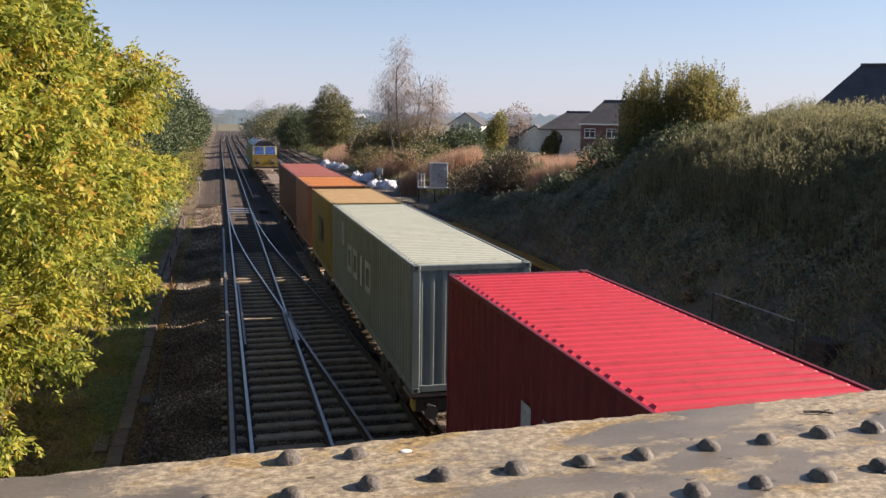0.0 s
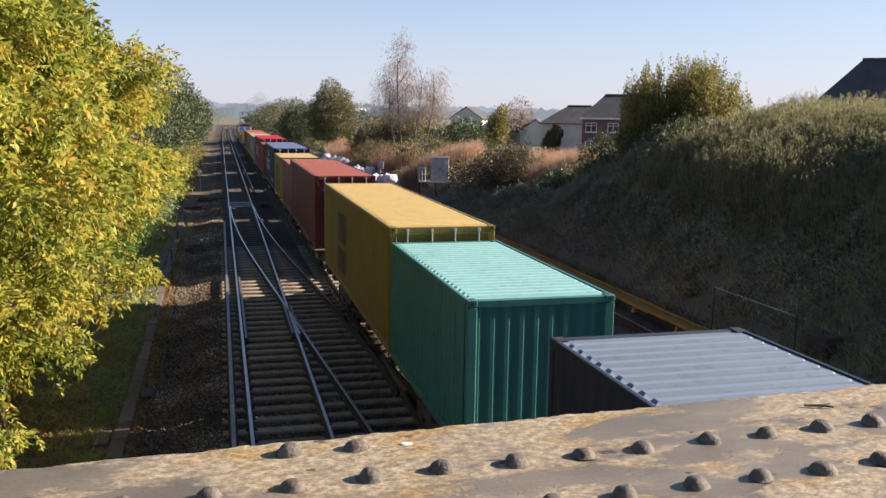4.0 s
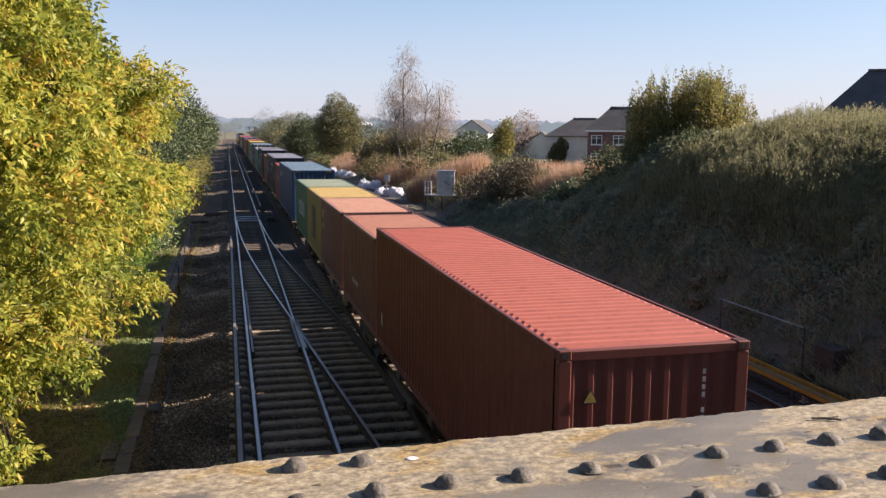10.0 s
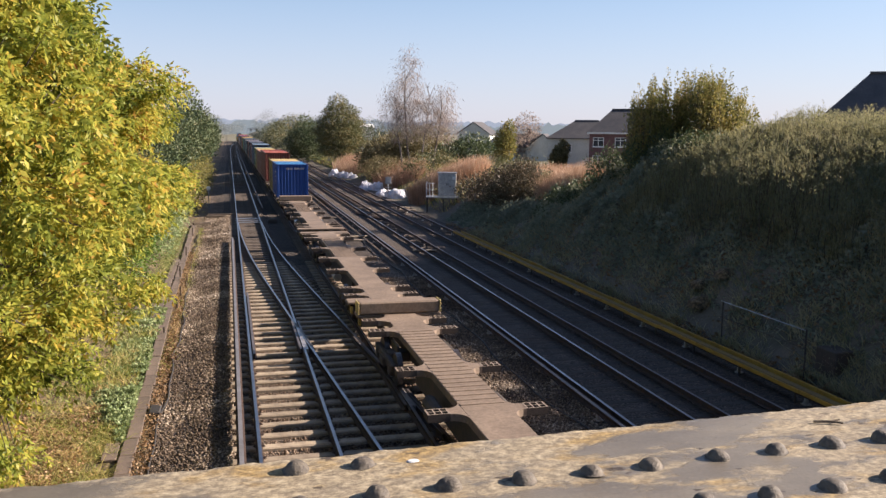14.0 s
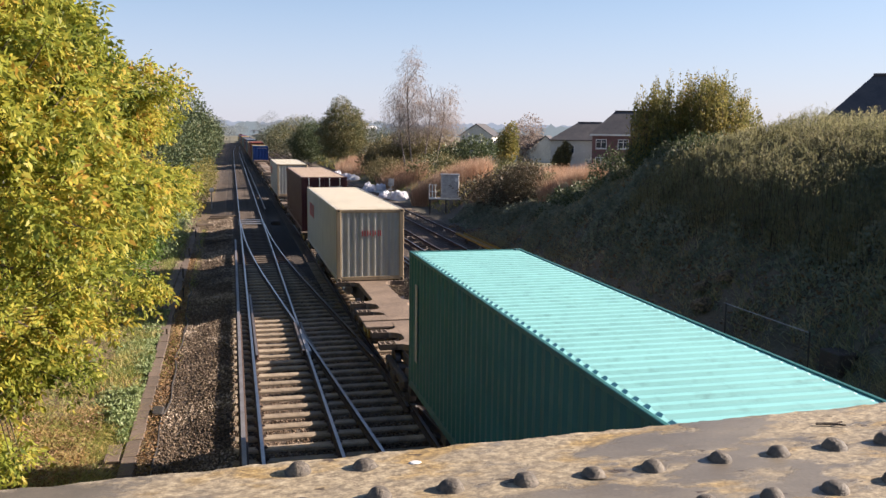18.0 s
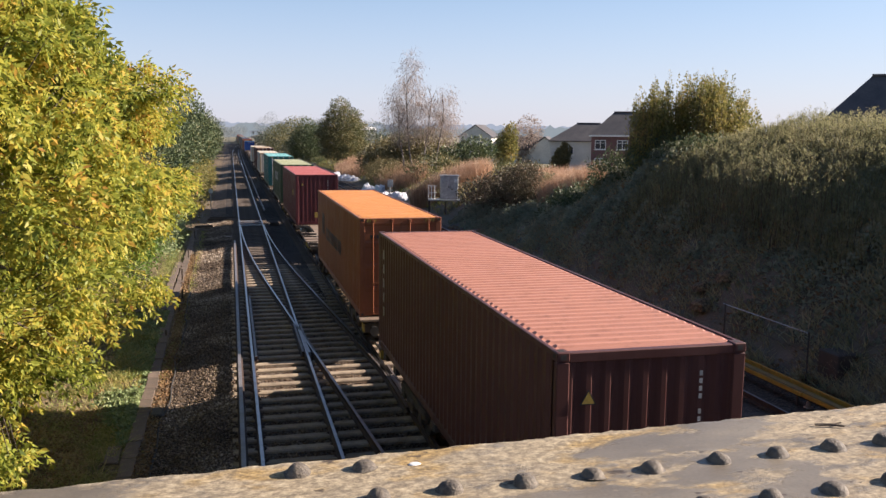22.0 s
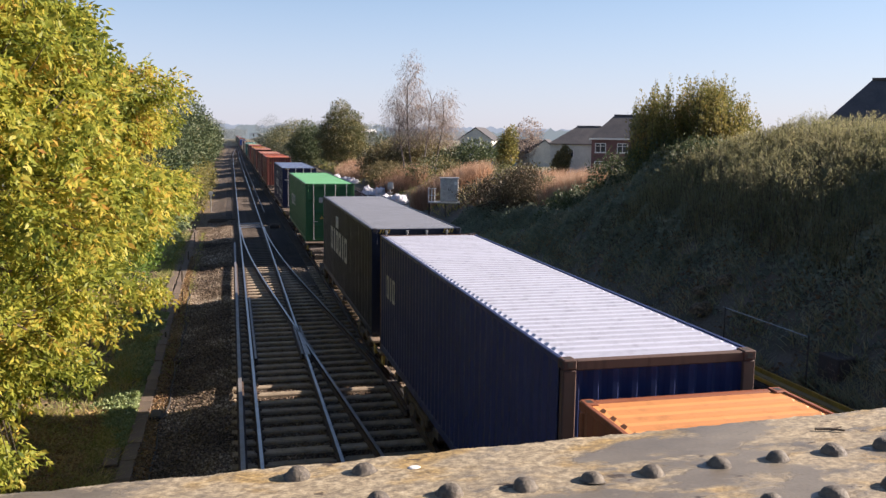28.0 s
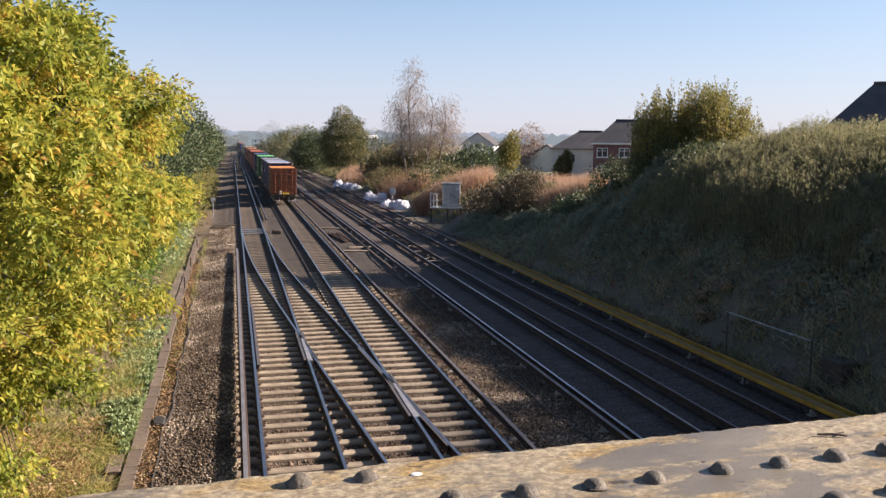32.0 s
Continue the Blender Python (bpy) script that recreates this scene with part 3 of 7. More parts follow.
    rr = ramp(nd, [(0.0, (0.42,) * 3), (0.6, (0.82,) * 3)])
    lk.new(mask.outputs["Color"], rr.inputs["Fac"])
    lk.new(rr.outputs["Color"], p.inputs["Roughness"])
    bp = nd.new("ShaderNodeBump")
    bp.inputs["Strength"].default_value, bp.inputs["Distance"].default_value = 0.8, 0.0025
    lk.new(blend(blend(mask.outputs["Color"], -0.6, grain.outputs["Fac"], 0.15), 1.0, chip.outputs["Fac"], 0.5), bp.inputs["Height"])
    lk.new(bp.outputs["Normal"], p.inputs["Normal"])
    return m


GIRDER = girder_material()
RIVET = surface("rivet_paint", (0.062, 0.052, 0.042), (0.15, 0.125, 0.092), 0.7, scale=45, fine=220, bump=0.9, depth=0.003)


def dome(r, h, n=14, k=5):
    v, f = [], []
    for j in range(k):
        a = math.pi / 2 * j / (k - 1) * 0.999
        v += [(r * math.cos(a) ** 0.8 * math.cos(2 * math.pi * i / n), r * math.cos(a) ** 0.8 * math.sin(2 * math.pi * i / n), h * math.sin(a)) for i in range(n)]
    for j in range(k - 1):
        f += [(j * n + i, j * n + (i + 1) % n, (j + 1) * n + (i + 1) % n, (j + 1) * n + i) for i in range(n)]
    f.append(tuple((k - 1) * n + i for i in range(n)))
    return v, f


def build_parapet():
    skew = math.degrees(math.atan2(1.455 - 1.374, 1.31 + 0.25))
    t = thing("bridge_parapet", "riveted steel girder parapet with flaking grey and cream paint", "parapet", kind="structure", at=(0.0, 1.388, PAR_Z), rz=skew)
    # top plate with a ragged, rust-lifted far edge
    xs = np.arange(-4.0, 6.001, 0.01)
    edge = np.array([0.007 * noise.noise((x * 9, 0, 0)) + 0.008 * max(-0.5, noise.noise((x * 27, 1, 0))) + 0.005 * noise.noise((x * 60, 2, 0)) for x in xs])
    ins = [0.0, -0.006, -0.02, -0.06, -0.12, -0.2, -0.3, -0.42, -0.6]
    v, f = [], []
    for i, x in enumerate(xs):
        for d in ins:
            lift = 0.0012 * noise.noise((x * 14, d * 14, 2)) + 0.0018 * noise.noise((x * 3, d * 3, 5)) + (-0.004 if d == 0 else 0)
            v.append((x, d + edge[i] * max(0, 1 + d * 12), lift))
        v.append((x, edge[i], -0.022))
        v.append((x, -0.6, -0.022))
    n = len(ins) + 2
    for i in range(len(xs) - 1):
        for j in range(len(ins) - 1):
            f.append((i * n + j, (i + 1) * n + j, (i + 1) * n + j + 1, i * n + j + 1))
        f.append((i * n, i * n + n - 2, (i + 1) * n + n - 2, (i + 1) * n))
        f.append((i * n + n - 2, i * n + n - 1, (i + 1) * n + n - 1, (i + 1) * n + n - 2))
    me = quick_mesh("flange_plate", v, f, GIRDER, False)
    part("flange_plate", me, None, t)
    part("web_plate", Geo().box(-4, -0.33, -1.6, 6, -0.31, -0.022), GIRDER, t)
    for y in (-0.30, -0.43):
        part("flange_angle", Geo().box(-4, y, -0.12, 6, y + 0.1, -0.024, c=0.01), GIRDER, t)
    rings = [(1.16, 0.0), (1.0, 0.07), (0.93, 0.34), (0.80, 0.64), (0.56, 0.88), (0.25, 0.985)]
    rv = [(0.0205 * r * math.cos(math.pi * i / 9), 0.0205 * r * math.sin(math.pi * i / 9), 0.0175 * h) for r, h in rings for i in range(18)]
    rf = [(j * 18 + i, j * 18 + (i + 1) % 18, (j + 1) * 18 + (i + 1) % 18, (j + 1) * 18 + i) for j in range(5) for i in range(18)] + [tuple(90 + i for i in range(18))]
    rv = [(a * (1 + 0.10 * noise.noise((a * 90, b * 90, q * 90))), b * (1 + 0.10 * noise.noise((b * 90, q * 90, a * 90))), q * (1 + 0.12 * noise.noise((a * 70, b * 70, 3)))) for a, b, q in rv]
    dm = Geo().add(rv, rf).mesh("rivet", RIVET)
    for p in dm.polygons:
        p.use_smooth = True
    for row, d, x0, n in ((0, -0.058, 0.095, 2), (1, -0.188, 0.078 - 17 * 0.1175, 45), (2, -0.341, 0.650 - 22 * 0.1172, 45)):
        for k in range(n):
            x = x0 + k * (0.102 if row == 0 else 0.1175)
            part("rivet", dm, None, t, "", pose(x + rng.normal(0, 0.003), d + rng.normal(0, 0.003), -0.001, rng.normal(0, 5), rng.normal(0, 5), rng.uniform(0, 360)) @ Matrix.Diagonal((rng.uniform(0.86, 1.06), rng.uniform(0.86, 1.06), rng.uniform(0.8, 1.12), 1)))
    # the deck that the parapet belongs to, and the far parapet behind
    d = thing("bridge_deck", "plain asphalt road deck of the overbridge", "bridge", kind="structure")
    part("slab", Geo().box(-30, -9.0, 4.35, 40, 1.15, 4.78), surface("asphalt", (0.055, 0.053, 0.05), None, 0.9, scale=3, fine=80), d)
    part("rear_wall", Geo().box(-30, -9.3, 4.0, 40, -9.0, 5.9), surface("grey_steel", (0.2, 0.19, 0.17), None, 0.7), d)
    for x0, x1 in ((-9.0, -5.2), (16.0, 21.0)):
        part("abutment", Geo().box(x0, -9.0, -0.6, x1, 1.0, 4.35), surface("abutment_brick", (0.22, 0.12, 0.08), (0.14, 0.09, 0.065), 0.9, scale=2, fine=25), d)


build_parapet()

# ---- the freight train ----
TRAIN_X, DECK_Z = 4.785, 1.05


def travelled(t):
    """How far the train has gone at t seconds, against its place in mid-clip."""
    s = (t - 15.0) / 15.0
    return 300.02 * s + 2.837 * s ** 2 + 2.563 * s ** 3 - 0.5456 * s ** 4


def wave(length, pitch, depth, y0):
    """Outline of trapezoid corrugation from y0 on: pairs of (along, inwards)."""
    n = int(length / pitch)
    p = length / n
    out = []
    for k in range(n):
        s = y0 + k * p
        out += [(s, 0.0), (s + 0.26 * p, 0.0), (s + 0.5 * p, depth), (s + 0.76 * p, depth)]
    return out + [(y0 + length, 0.0)]


def side_mesh(L, H):
    k = ("side", L, H)
    if k not in CORR:
        w = wave(L - 0.30, 0.285, 0.036, -L / 2 + 0.15)
        v, f = [], []
        for y, d in w:
            v += [(1.213 - d, y, 0.15), (1.213 - d, y, H - 0.07)]
        f = [(2 * i, 2 * i + 2, 2 * i + 3, 2 * i + 1) for i in range(len(w) - 1)]
        n = len(v)
        v += [(1.15, w[0][0], 0.15), (1.15, w[0][0], H - 0.07), (1.15, w[-1][0], 0.15), (1.15, w[-1][0], H - 0.07)]
        f += [(n, n + 1, n + 3, n + 2)]
        CORR[k] = Geo().add(v, f).mesh("side_wall", WHITE)
    return CORR[k]


def end_mesh(H):
    k = ("end", H)
    if k not in CORR:
        w = wave(2.16, 0.24, 0.032, -1.08)
        v = []
        for x, d in w:
            v += [(x, d, 0.15), (x, d, H - 0.11)]
        f = [(2 * i, 2 * i + 2, 2 * i + 3, 2 * i + 1) for i in range(len(w) - 1)]
        n = len(v)
        v += [(-1.08, 0.09, 0.15), (-1.08, 0.09, H - 0.11), (1.08, 0.09, 0.15), (1.08, 0.09, H - 0.11)]
        f += [(n, n + 2, n + 3, n + 1)]
        CORR[k] = Geo().add(v, f).mesh("end_wall", WHITE)
    return CORR[k]


def roof_mesh(L, H):
    """One pressed sheet: cross ribs that die out short of the side rails, and a flat underside."""
    k = ("roof", L, H)
    if k not in CORR:
        z, hh = H - 0.024, 0.021
        n = int((L - 0.5) / 0.232)
        p = (L - 0.5) / n
        st = [(-L / 2 + 0.05, 0.0)]
        for i in range(n):
            y = -L / 2 + 0.25 + (i + 0.5) * p
            st += [(y - 0.075, 0.0), (y - 0.042, hh), (y + 0.042, hh), (y + 0.075, 0.0)]
        st.append((L / 2 - 0.05, 0.0))
        v, f = [], []
        for y, q in st:
            v += [(-1.17, y, z), (-1.13, y, z), (-1.085, y, z + q), (1.085, y, z + q), (1.13, y, z), (1.17, y, z), (1.17, y, z - 0.03), (-1.17, y, z - 0.03)]
        for i in range(len(st) - 1):
            f += [(8 * i + j, 8 * i + (j + 1) % 8, 8 * i + 8 + (j + 1) % 8, 8 * i + 8 + j) for j in range(8)]
        f += [tuple(range(8)), tuple(8 * (len(st) - 1) + j for j in range(8))]
        g = Geo().add(v, f)
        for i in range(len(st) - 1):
            if st[i][1] == 0 or st[i + 1][1] == 0:      # rib shading: darker colour in the troughs and on their sides
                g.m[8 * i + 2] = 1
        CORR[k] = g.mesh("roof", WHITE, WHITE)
    return CORR[k]


def door_mesh(H):
    g = Geo()
    w, z0, z1 = 1.09, 0.16, H - 0.13
    n = 4
    p = (z1 - z0) / n
    outline = [(0.07, z0), (0.010, z0)]
    for i in range(n):
        a, b = z0 + i * p, z0 + (i + 1) * p
        outline += [(0.010, a + 0.05), (0.030, a + 0.10), (0.030, b - 0.10), (0.010, b - 0.05)]
    g.prism(outline + [(0.010, z1), (0.07, z1)], "x", 0.012, w)
    return g.mesh("door", WHITE)


def rod_mesh(H):
    g = Geo().tube((0, 0, 0.10), (0, 0, H - 0.08), 0.021, 8)
    for z in (0.25, 0.8, 1.5, H - 0.35):
        g.box(-0.03, -0.01, z, 0.03, 0.04, z + 0.03, c=0.006)
    g.box(-0.035, -0.02, 0.06, 0.035, 0.04, 0.13, c=0.008).box(-0.035, -0.02, H - 0.13, 0.035, 0.04, H - 0.05, c=0.008)
    g.box(-0.02, -0.03, 0.98, 0.20, -0.014, 1.005, c=0.004)
    return g.mesh("locking_rod", GALV)


def casting_mesh():
    g = Geo().box(-0.081, 0, 0, 0.081, 0.178, 0.118, c=0.012)
    # thin black plates stand in for the shaded apertures
    g.box(-0.035, 0.045, 0.1165, 0.035, 0.135, 0.1195, 1)
    g.box(-0.035, -0.0015, 0.03, 0.035, 0.002, 0.09, 1)
    g.box(-0.0825, 0.05, 0.035, -0.079, 0.13, 0.085, 1)
    return g.mesh("corner_casting", WHITE, BLACK)


def bars(rows, thick=0.004, face="x"):
    """Lettering that cannot be read: bars of its size. rows: along, up, width, height, number of bars."""
    g = Geo()
    for a, z, w, h, n in rows:
        p = w / n
        for k in range(n):
            s = a + k * p
            strokes = ((0.0, 0.62),) if h < 0.18 or n == 1 else ((0.0, 0.2), (0.44, 0.64))
            if h >= 0.4 and n > 1:
                t = min(p * 0.24, h * 0.2)
                for a0, a1, b0, b1 in ((p * 0.2, p * 0.55, z, z + h),) if k % 3 == 1 else ((0, t, z, z + h), (p * 0.8 - t, p * 0.8, z, z + h), (t, p * 0.8 - t, z + h - t, z + h), (t, p * 0.8 - t, z, z + t)):
                    if face == "x":
                        g.box(-1.2195 - thick, s + a0, b0, -1.2195, s + a1, b1)
                    else:
                        g.box(s + a0, -thick, b0, s + a1, 0.0, b1)
                continue
            for i, (q0, q1) in enumerate(strokes):
                lo = z + (0.0 if i == 0 else h * 0.12 * (k % 3))
                if face == "x":
                    g.box(-1.2195 - thick, s + p * q0, lo, -1.2195, s + p * q1, z + h)
                else:
                    g.box(s + p * q0, -thick, lo, s + p * q1, 0.0, z + h)
    return g


def number(parent, text, x, z, size, y, material, squeeze=1.0):
    """Painted figures on a rear end."""
    c = bpy.data.curves.new("number", "FONT")
    c.body, c.size, c.extrude = text, size, 0.001
    o = bpy.data.objects.new("number", c)
    me = bpy.data.meshes.new_from_object(o)
    bpy.data.objects.remove(o)
    me.materials.clear()
    me.materials.append(material)
    return part("number", me, None, parent, "painted number", pose(x, y, z, 90) @ Matrix.Diagonal((squeeze, 1, 1, 1)))


def sweep(pts, widths):
    """A curved stroke on the left-hand side, through points (along, up) with half widths."""
    g = Geo()
    for (p, q), (a, b) in zip(zip(pts, pts[1:]), zip(widths, widths[1:])):
        d = Vector((q[0] - p[0], q[1] - p[1])).normalized()
        n = (-d.y, d.x)
        ring = [(p[0] + n[0] * a, p[1] + n[1] * a), (p[0] - n[0] * a, p[1] - n[1] * a), (q[0] - n[0] * b, q[1] - n[1] * b), (q[0] + n[0] * b, q[1] + n[1] * b)]
        g.prism(ring, "x", -1.2235, -1.2195)
    return g


def arc_points(cx, cz, rx, rz, a0, a1, n=12):
    return [(cx + rx * math.cos(radians(a0 + (a1 - a0) * i / n)), cz + rz * math.sin(radians(a0 + (a1 - a0) * i / n))) for i in range(n + 1)]


def crescents(c, y, z):
    """Two facing white crescents."""
    taper = [0.02 + 0.09 * math.sin(math.pi * i / 12) ** 0.7 for i in range(13)]
    for a0, a1, dz in ((30, 150, 0.12), (210, 330, -0.12)):
        part("crescent_mark", sweep(arc_points(y, z + dz, 1.0, 0.75, a0, a1), taper), WORN_WHITE, c, "white painted crescent")


def wing(c, y, z):
    """A white wing of three feathers."""
    for k, (r, up) in enumerate(((1.15, 0.62), (0.85, 0.40), (0.55, 0.20))):
        taper = [0.015 + 0.085 * math.sin(math.pi * (0.15 + 0.85 * i / 8)) for i in range(9)]
        part("wing_mark", sweep([(y + 0.4 - r * i / 8, z - 0.12 * k + up * (i / 8) ** 2.2) for i in range(9)], taper), WORN_WHITE, c, "white painted feather")


PAINTS = {}


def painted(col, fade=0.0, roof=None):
    """Grimy body paint darkened for shade, and faded roof paint with sunlight in its tone (from 0 to 255)."""
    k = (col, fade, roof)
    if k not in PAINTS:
        # shade on the walls and ends is put into the body colour
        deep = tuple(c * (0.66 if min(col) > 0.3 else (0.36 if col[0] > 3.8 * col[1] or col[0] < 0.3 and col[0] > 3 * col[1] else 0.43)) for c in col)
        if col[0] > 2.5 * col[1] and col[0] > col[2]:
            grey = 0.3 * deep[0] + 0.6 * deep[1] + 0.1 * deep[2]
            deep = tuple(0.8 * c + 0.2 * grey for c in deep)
        # the roof tone holds sunlight and sky sheen besides real fading
        sunbright = tuple(((c / 255) ** 2.2 * 0.92 + 0.08 * (sum(roof) / 765) ** 2.2) * 0.78 for c in roof)
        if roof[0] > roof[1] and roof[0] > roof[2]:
            sunbright = (sunbright[0], sunbright[1], sunbright[2] * 0.86)
        PAINTS[k] = (paint("shaded_container_paint", deep, 0.55, 0.42, fade * 0.4), paint("sunlit_container_paint", sunbright, 0.4, 0.5, 0.0, 0.93), paint("roof_rib_shade", tuple(c * 0.80 for c in sunbright), 0.6, 0.6, 0.0, 0.85))
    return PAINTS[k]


MOVERS = []


def container(front, feet, tall, col, label, rear="end", marks=(), fade=0.0, mark=None, rear_marks=(), rear_mark=None, stripes=None, rust=False, roof=None, plate=-0.05, rods=True):
    """A shipping container whose leading end is at `front` along the train."""
    L = 12.192 if feet == 40 else 6.058
    H = 2.896 if tall else 2.591
    body, top, rib_shade = painted(col, fade, roof)
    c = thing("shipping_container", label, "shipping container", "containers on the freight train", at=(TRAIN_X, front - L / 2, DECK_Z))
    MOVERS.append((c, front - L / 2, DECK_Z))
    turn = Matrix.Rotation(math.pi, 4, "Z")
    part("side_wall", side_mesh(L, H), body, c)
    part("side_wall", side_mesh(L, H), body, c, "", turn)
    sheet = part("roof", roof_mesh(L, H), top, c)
    # darker second paint stands in for shading between the ribs
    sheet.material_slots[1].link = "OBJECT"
    sheet.material_slots[1].material = rib_shade
    frame_paint = (RUST_CREAM if min(col) > 0.4 else RUSTY) if rust else body
    for s in (-1, 1):
        part("top_rail", misc(("tr", L), lambda: Geo().box(-0.03, -L / 2 + 0.15, -0.07, 0.03, L / 2 - 0.15, 0.0, c=0.008).mesh("top_rail", WHITE)), body, c, "", pose(s * 1.188, 0, H - 0.005))
        part("bottom_rail", misc(("br", L), lambda: Geo().box(-0.03, -L / 2 + 0.15, 0.0, 0.03, L / 2 - 0.15, 0.16, c=0.008).mesh("bottom_rail", WHITE)), body, c, "", pose(s * 1.186, 0, 0.012))
        for e in (-1, 1):
            m = pose(s * 1.136, e * L / 2, 0)
            flip = Matrix.Diagonal((1, 1, 1, 1)) if e < 0 else turn
            part("corner_post", misc(("post", H), lambda: Geo().box(-0.081, 0.004, 0.118, 0.081, 0.11, H - 0.118, c=0.014).mesh("corner_post", WHITE)), frame_paint, c, "", m @ flip)
            for z in (0, H - 0.118):
                part("corner_casting", misc("cast", casting_mesh), frame_paint, c, "", pose(s * 1.138, e * L / 2, z) @ flip)
    for e in (-1, 1):
        flip = Matrix.Diagonal((1, 1, 1, 1)) if e < 0 else turn
        m = pose(0, e * L / 2, 0) @ flip
        part("end_header", misc(("hd", H), lambda: Geo().box(-1.057, 0.012, H - 0.13, 1.057, 0.12, H - 0.012, c=0.01).mesh("end_header", WHITE)), frame_paint, c, "", m)
        part("end_sill", misc("sill", lambda: Geo().box(-1.057, 0.012, 0.02, 1.057, 0.12, 0.16, c=0.01).mesh("end_sill", WHITE)), frame_paint, c, "", m)
        if e < 0 and rear == "doors" or e > 0 and rear != "doors":
            for s in (0, 1):
                d = part("door", misc(("door", H), lambda: door_mesh(H)), body, c, "", m @ pose(0 if s else -1.09, 0, 0))
                if e < 0:
                    for x in (0.27, 0.83):
                        part("locking_rod", misc(("rod", H), lambda: rod_mesh(H)), None if rods else body, d, "galvanised locking rod" if rods else "painted locking rod", pose(x, -0.022, 0))
        else:
            part("end_wall", misc(("end", H), lambda: end_mesh(H)), body, c, "", m @ pose(0, 0.025, 0))
    part("floor", misc(("floor", L), lambda: Geo().box(-1.15, -L / 2 + 0.1, 0.05, 1.15, L / 2 - 0.1, 0.15).mesh("floor", FRAME)), None, c)
    if marks:
        rows = [(L / 2 - a - w, z, w, h, n) for a, z, w, h, n in marks]
        part("lettering", bars(rows), mark or WORN_WHITE, c, "painted lettering")["kind"] = "stuff"
    if rear_marks:
        part("rear_lettering", bars(rear_marks, face="y"), rear_mark or WORN_WHITE, c, "painted end marks", pose(0, -L / 2 + 0.004 if rear == "doors" else -L / 2 + 0.022, 0))["kind"] = "stuff"
    if rear_marks is PLATES or rear_marks is VERT or (rear == "doors" and rear_marks):
        # warning triangle on a dark backing
        x, z = (-0.42, 1.18) if rear == "doors" else (-0.82, 2.32)
        k = 0.8 if rear != "doors" else 1.0
        tri = lambda r: [(x - r, z - r * 0.6), (x + r, z - r * 0.6), (x, z + r * 1.15)]
        sign = part("warning_sign", Geo().prism(tri(0.13 * k), "y", -L / 2 - 0.002, -L / 2 + 0.006), DARKMARK, c)
        part("warning_face", Geo().prism(tri(0.10 * k), "y", -L / 2 - 0.006, -L / 2 - 0.002), DULL_YELLOW, sign, "yellow warning triangle")
    if rear_marks is VERT:
        part("data_plate", Geo().box(plate - 0.09, -L / 2 + 0.016, 0.42, plate + 0.09, -L / 2 + 0.024, 0.72), DULL_YELLOW, c, "yellow data plate")
    if stripes:
        g = Geo()
        for s in (-1, 1):
            for k in range(4):
                x = s * (0.98 - k * 0.075)
                g.add([(x - 0.03, -L / 2 + 0.008, H - 0.125), (x + 0.01, -L / 2 + 0.008, H - 0.125), (x + 0.05, -L / 2 + 0.008, H - 0.02), (x + 0.01, -L / 2 + 0.008, H - 0.02),
                       (x - 0.03, -L / 2 + 0.014, H - 0.125), (x + 0.01, -L / 2 + 0.014, H - 0.125), (x + 0.05, -L / 2 + 0.014, H - 0.02), (x + 0.01, -L / 2 + 0.014, H - 0.02)],
                      [(0, 1, 2, 3), (4, 7, 6, 5), (0, 4, 5, 1), (2, 6, 7, 3), (1, 5, 6, 2), (0, 3, 7, 4)])
        part("height_stripes", g, DULL_YELLOW, c, "yellow height-warning stripes")["kind"] = "stuff"
    return c


WORN_WHITE = surface("worn_white", (0.46, 0.46, 0.44), (0.34, 0.34, 0.32), 0.7, scale=2, fine=14, bump=0.05)
RUSTY = paint("rusty_frame", (0.10, 0.062, 0.05), 0.8, 0.7)
RUST_CREAM = paint("rust_streaked_cream", (0.40, 0.31, 0.20), 0.9, 0.6)
DULL_YELLOW = surface("dull_yellow", (0.42, 0.29, 0.05), (0.26, 0.18, 0.04), 0.7, scale=6, fine=40, bump=0.05)

# colours as painted
MAROON, RED, CRIMSON, BROWN, PINK, TERRA = (0.20, 0.022, 0.022), (0.42, 0.035, 0.03), (0.62, 0.02, 0.05), (0.24, 0.045, 0.028), (0.46, 0.16, 0.12), (0.50, 0.10, 0.05)
ORANGE, YELLOWC, TEAL, GREEN, NAVY, BLUE = (0.70, 0.185, 0.045), (0.60, 0.42, 0.09), (0.07, 0.42, 0.34), (0.06, 0.26, 0.10), (0.025, 0.04, 0.13), (0.03, 0.14, 0.55)
SLATE, GREYGREEN, CREAM, OFFWHITE, SAGE, TURQ = (0.05, 0.065, 0.10), (0.32, 0.37, 0.33), (0.62, 0.56, 0.42), (0.64, 0.635, 0.555), (0.10, 0.18, 0.09), (0.055, 0.34, 0.32)

PLATES = [(-0.9, 2.3, 0.28, 0.1, 3), (0.25, 2.3, 0.75, 0.1, 7), (0.35, 2.1, 0.3, 0.08, 3), (0.3, 1.75, 0.6, 0.06, 5), (0.3, 1.6, 0.6, 0.06, 5), (0.3, 1.3, 0.6, 0.06, 5)]
VERT = [(0.62, 2.52 - 0.095 * k, 0.065, 0.06, 1) for k in range(11) if k not in (4, 10)]


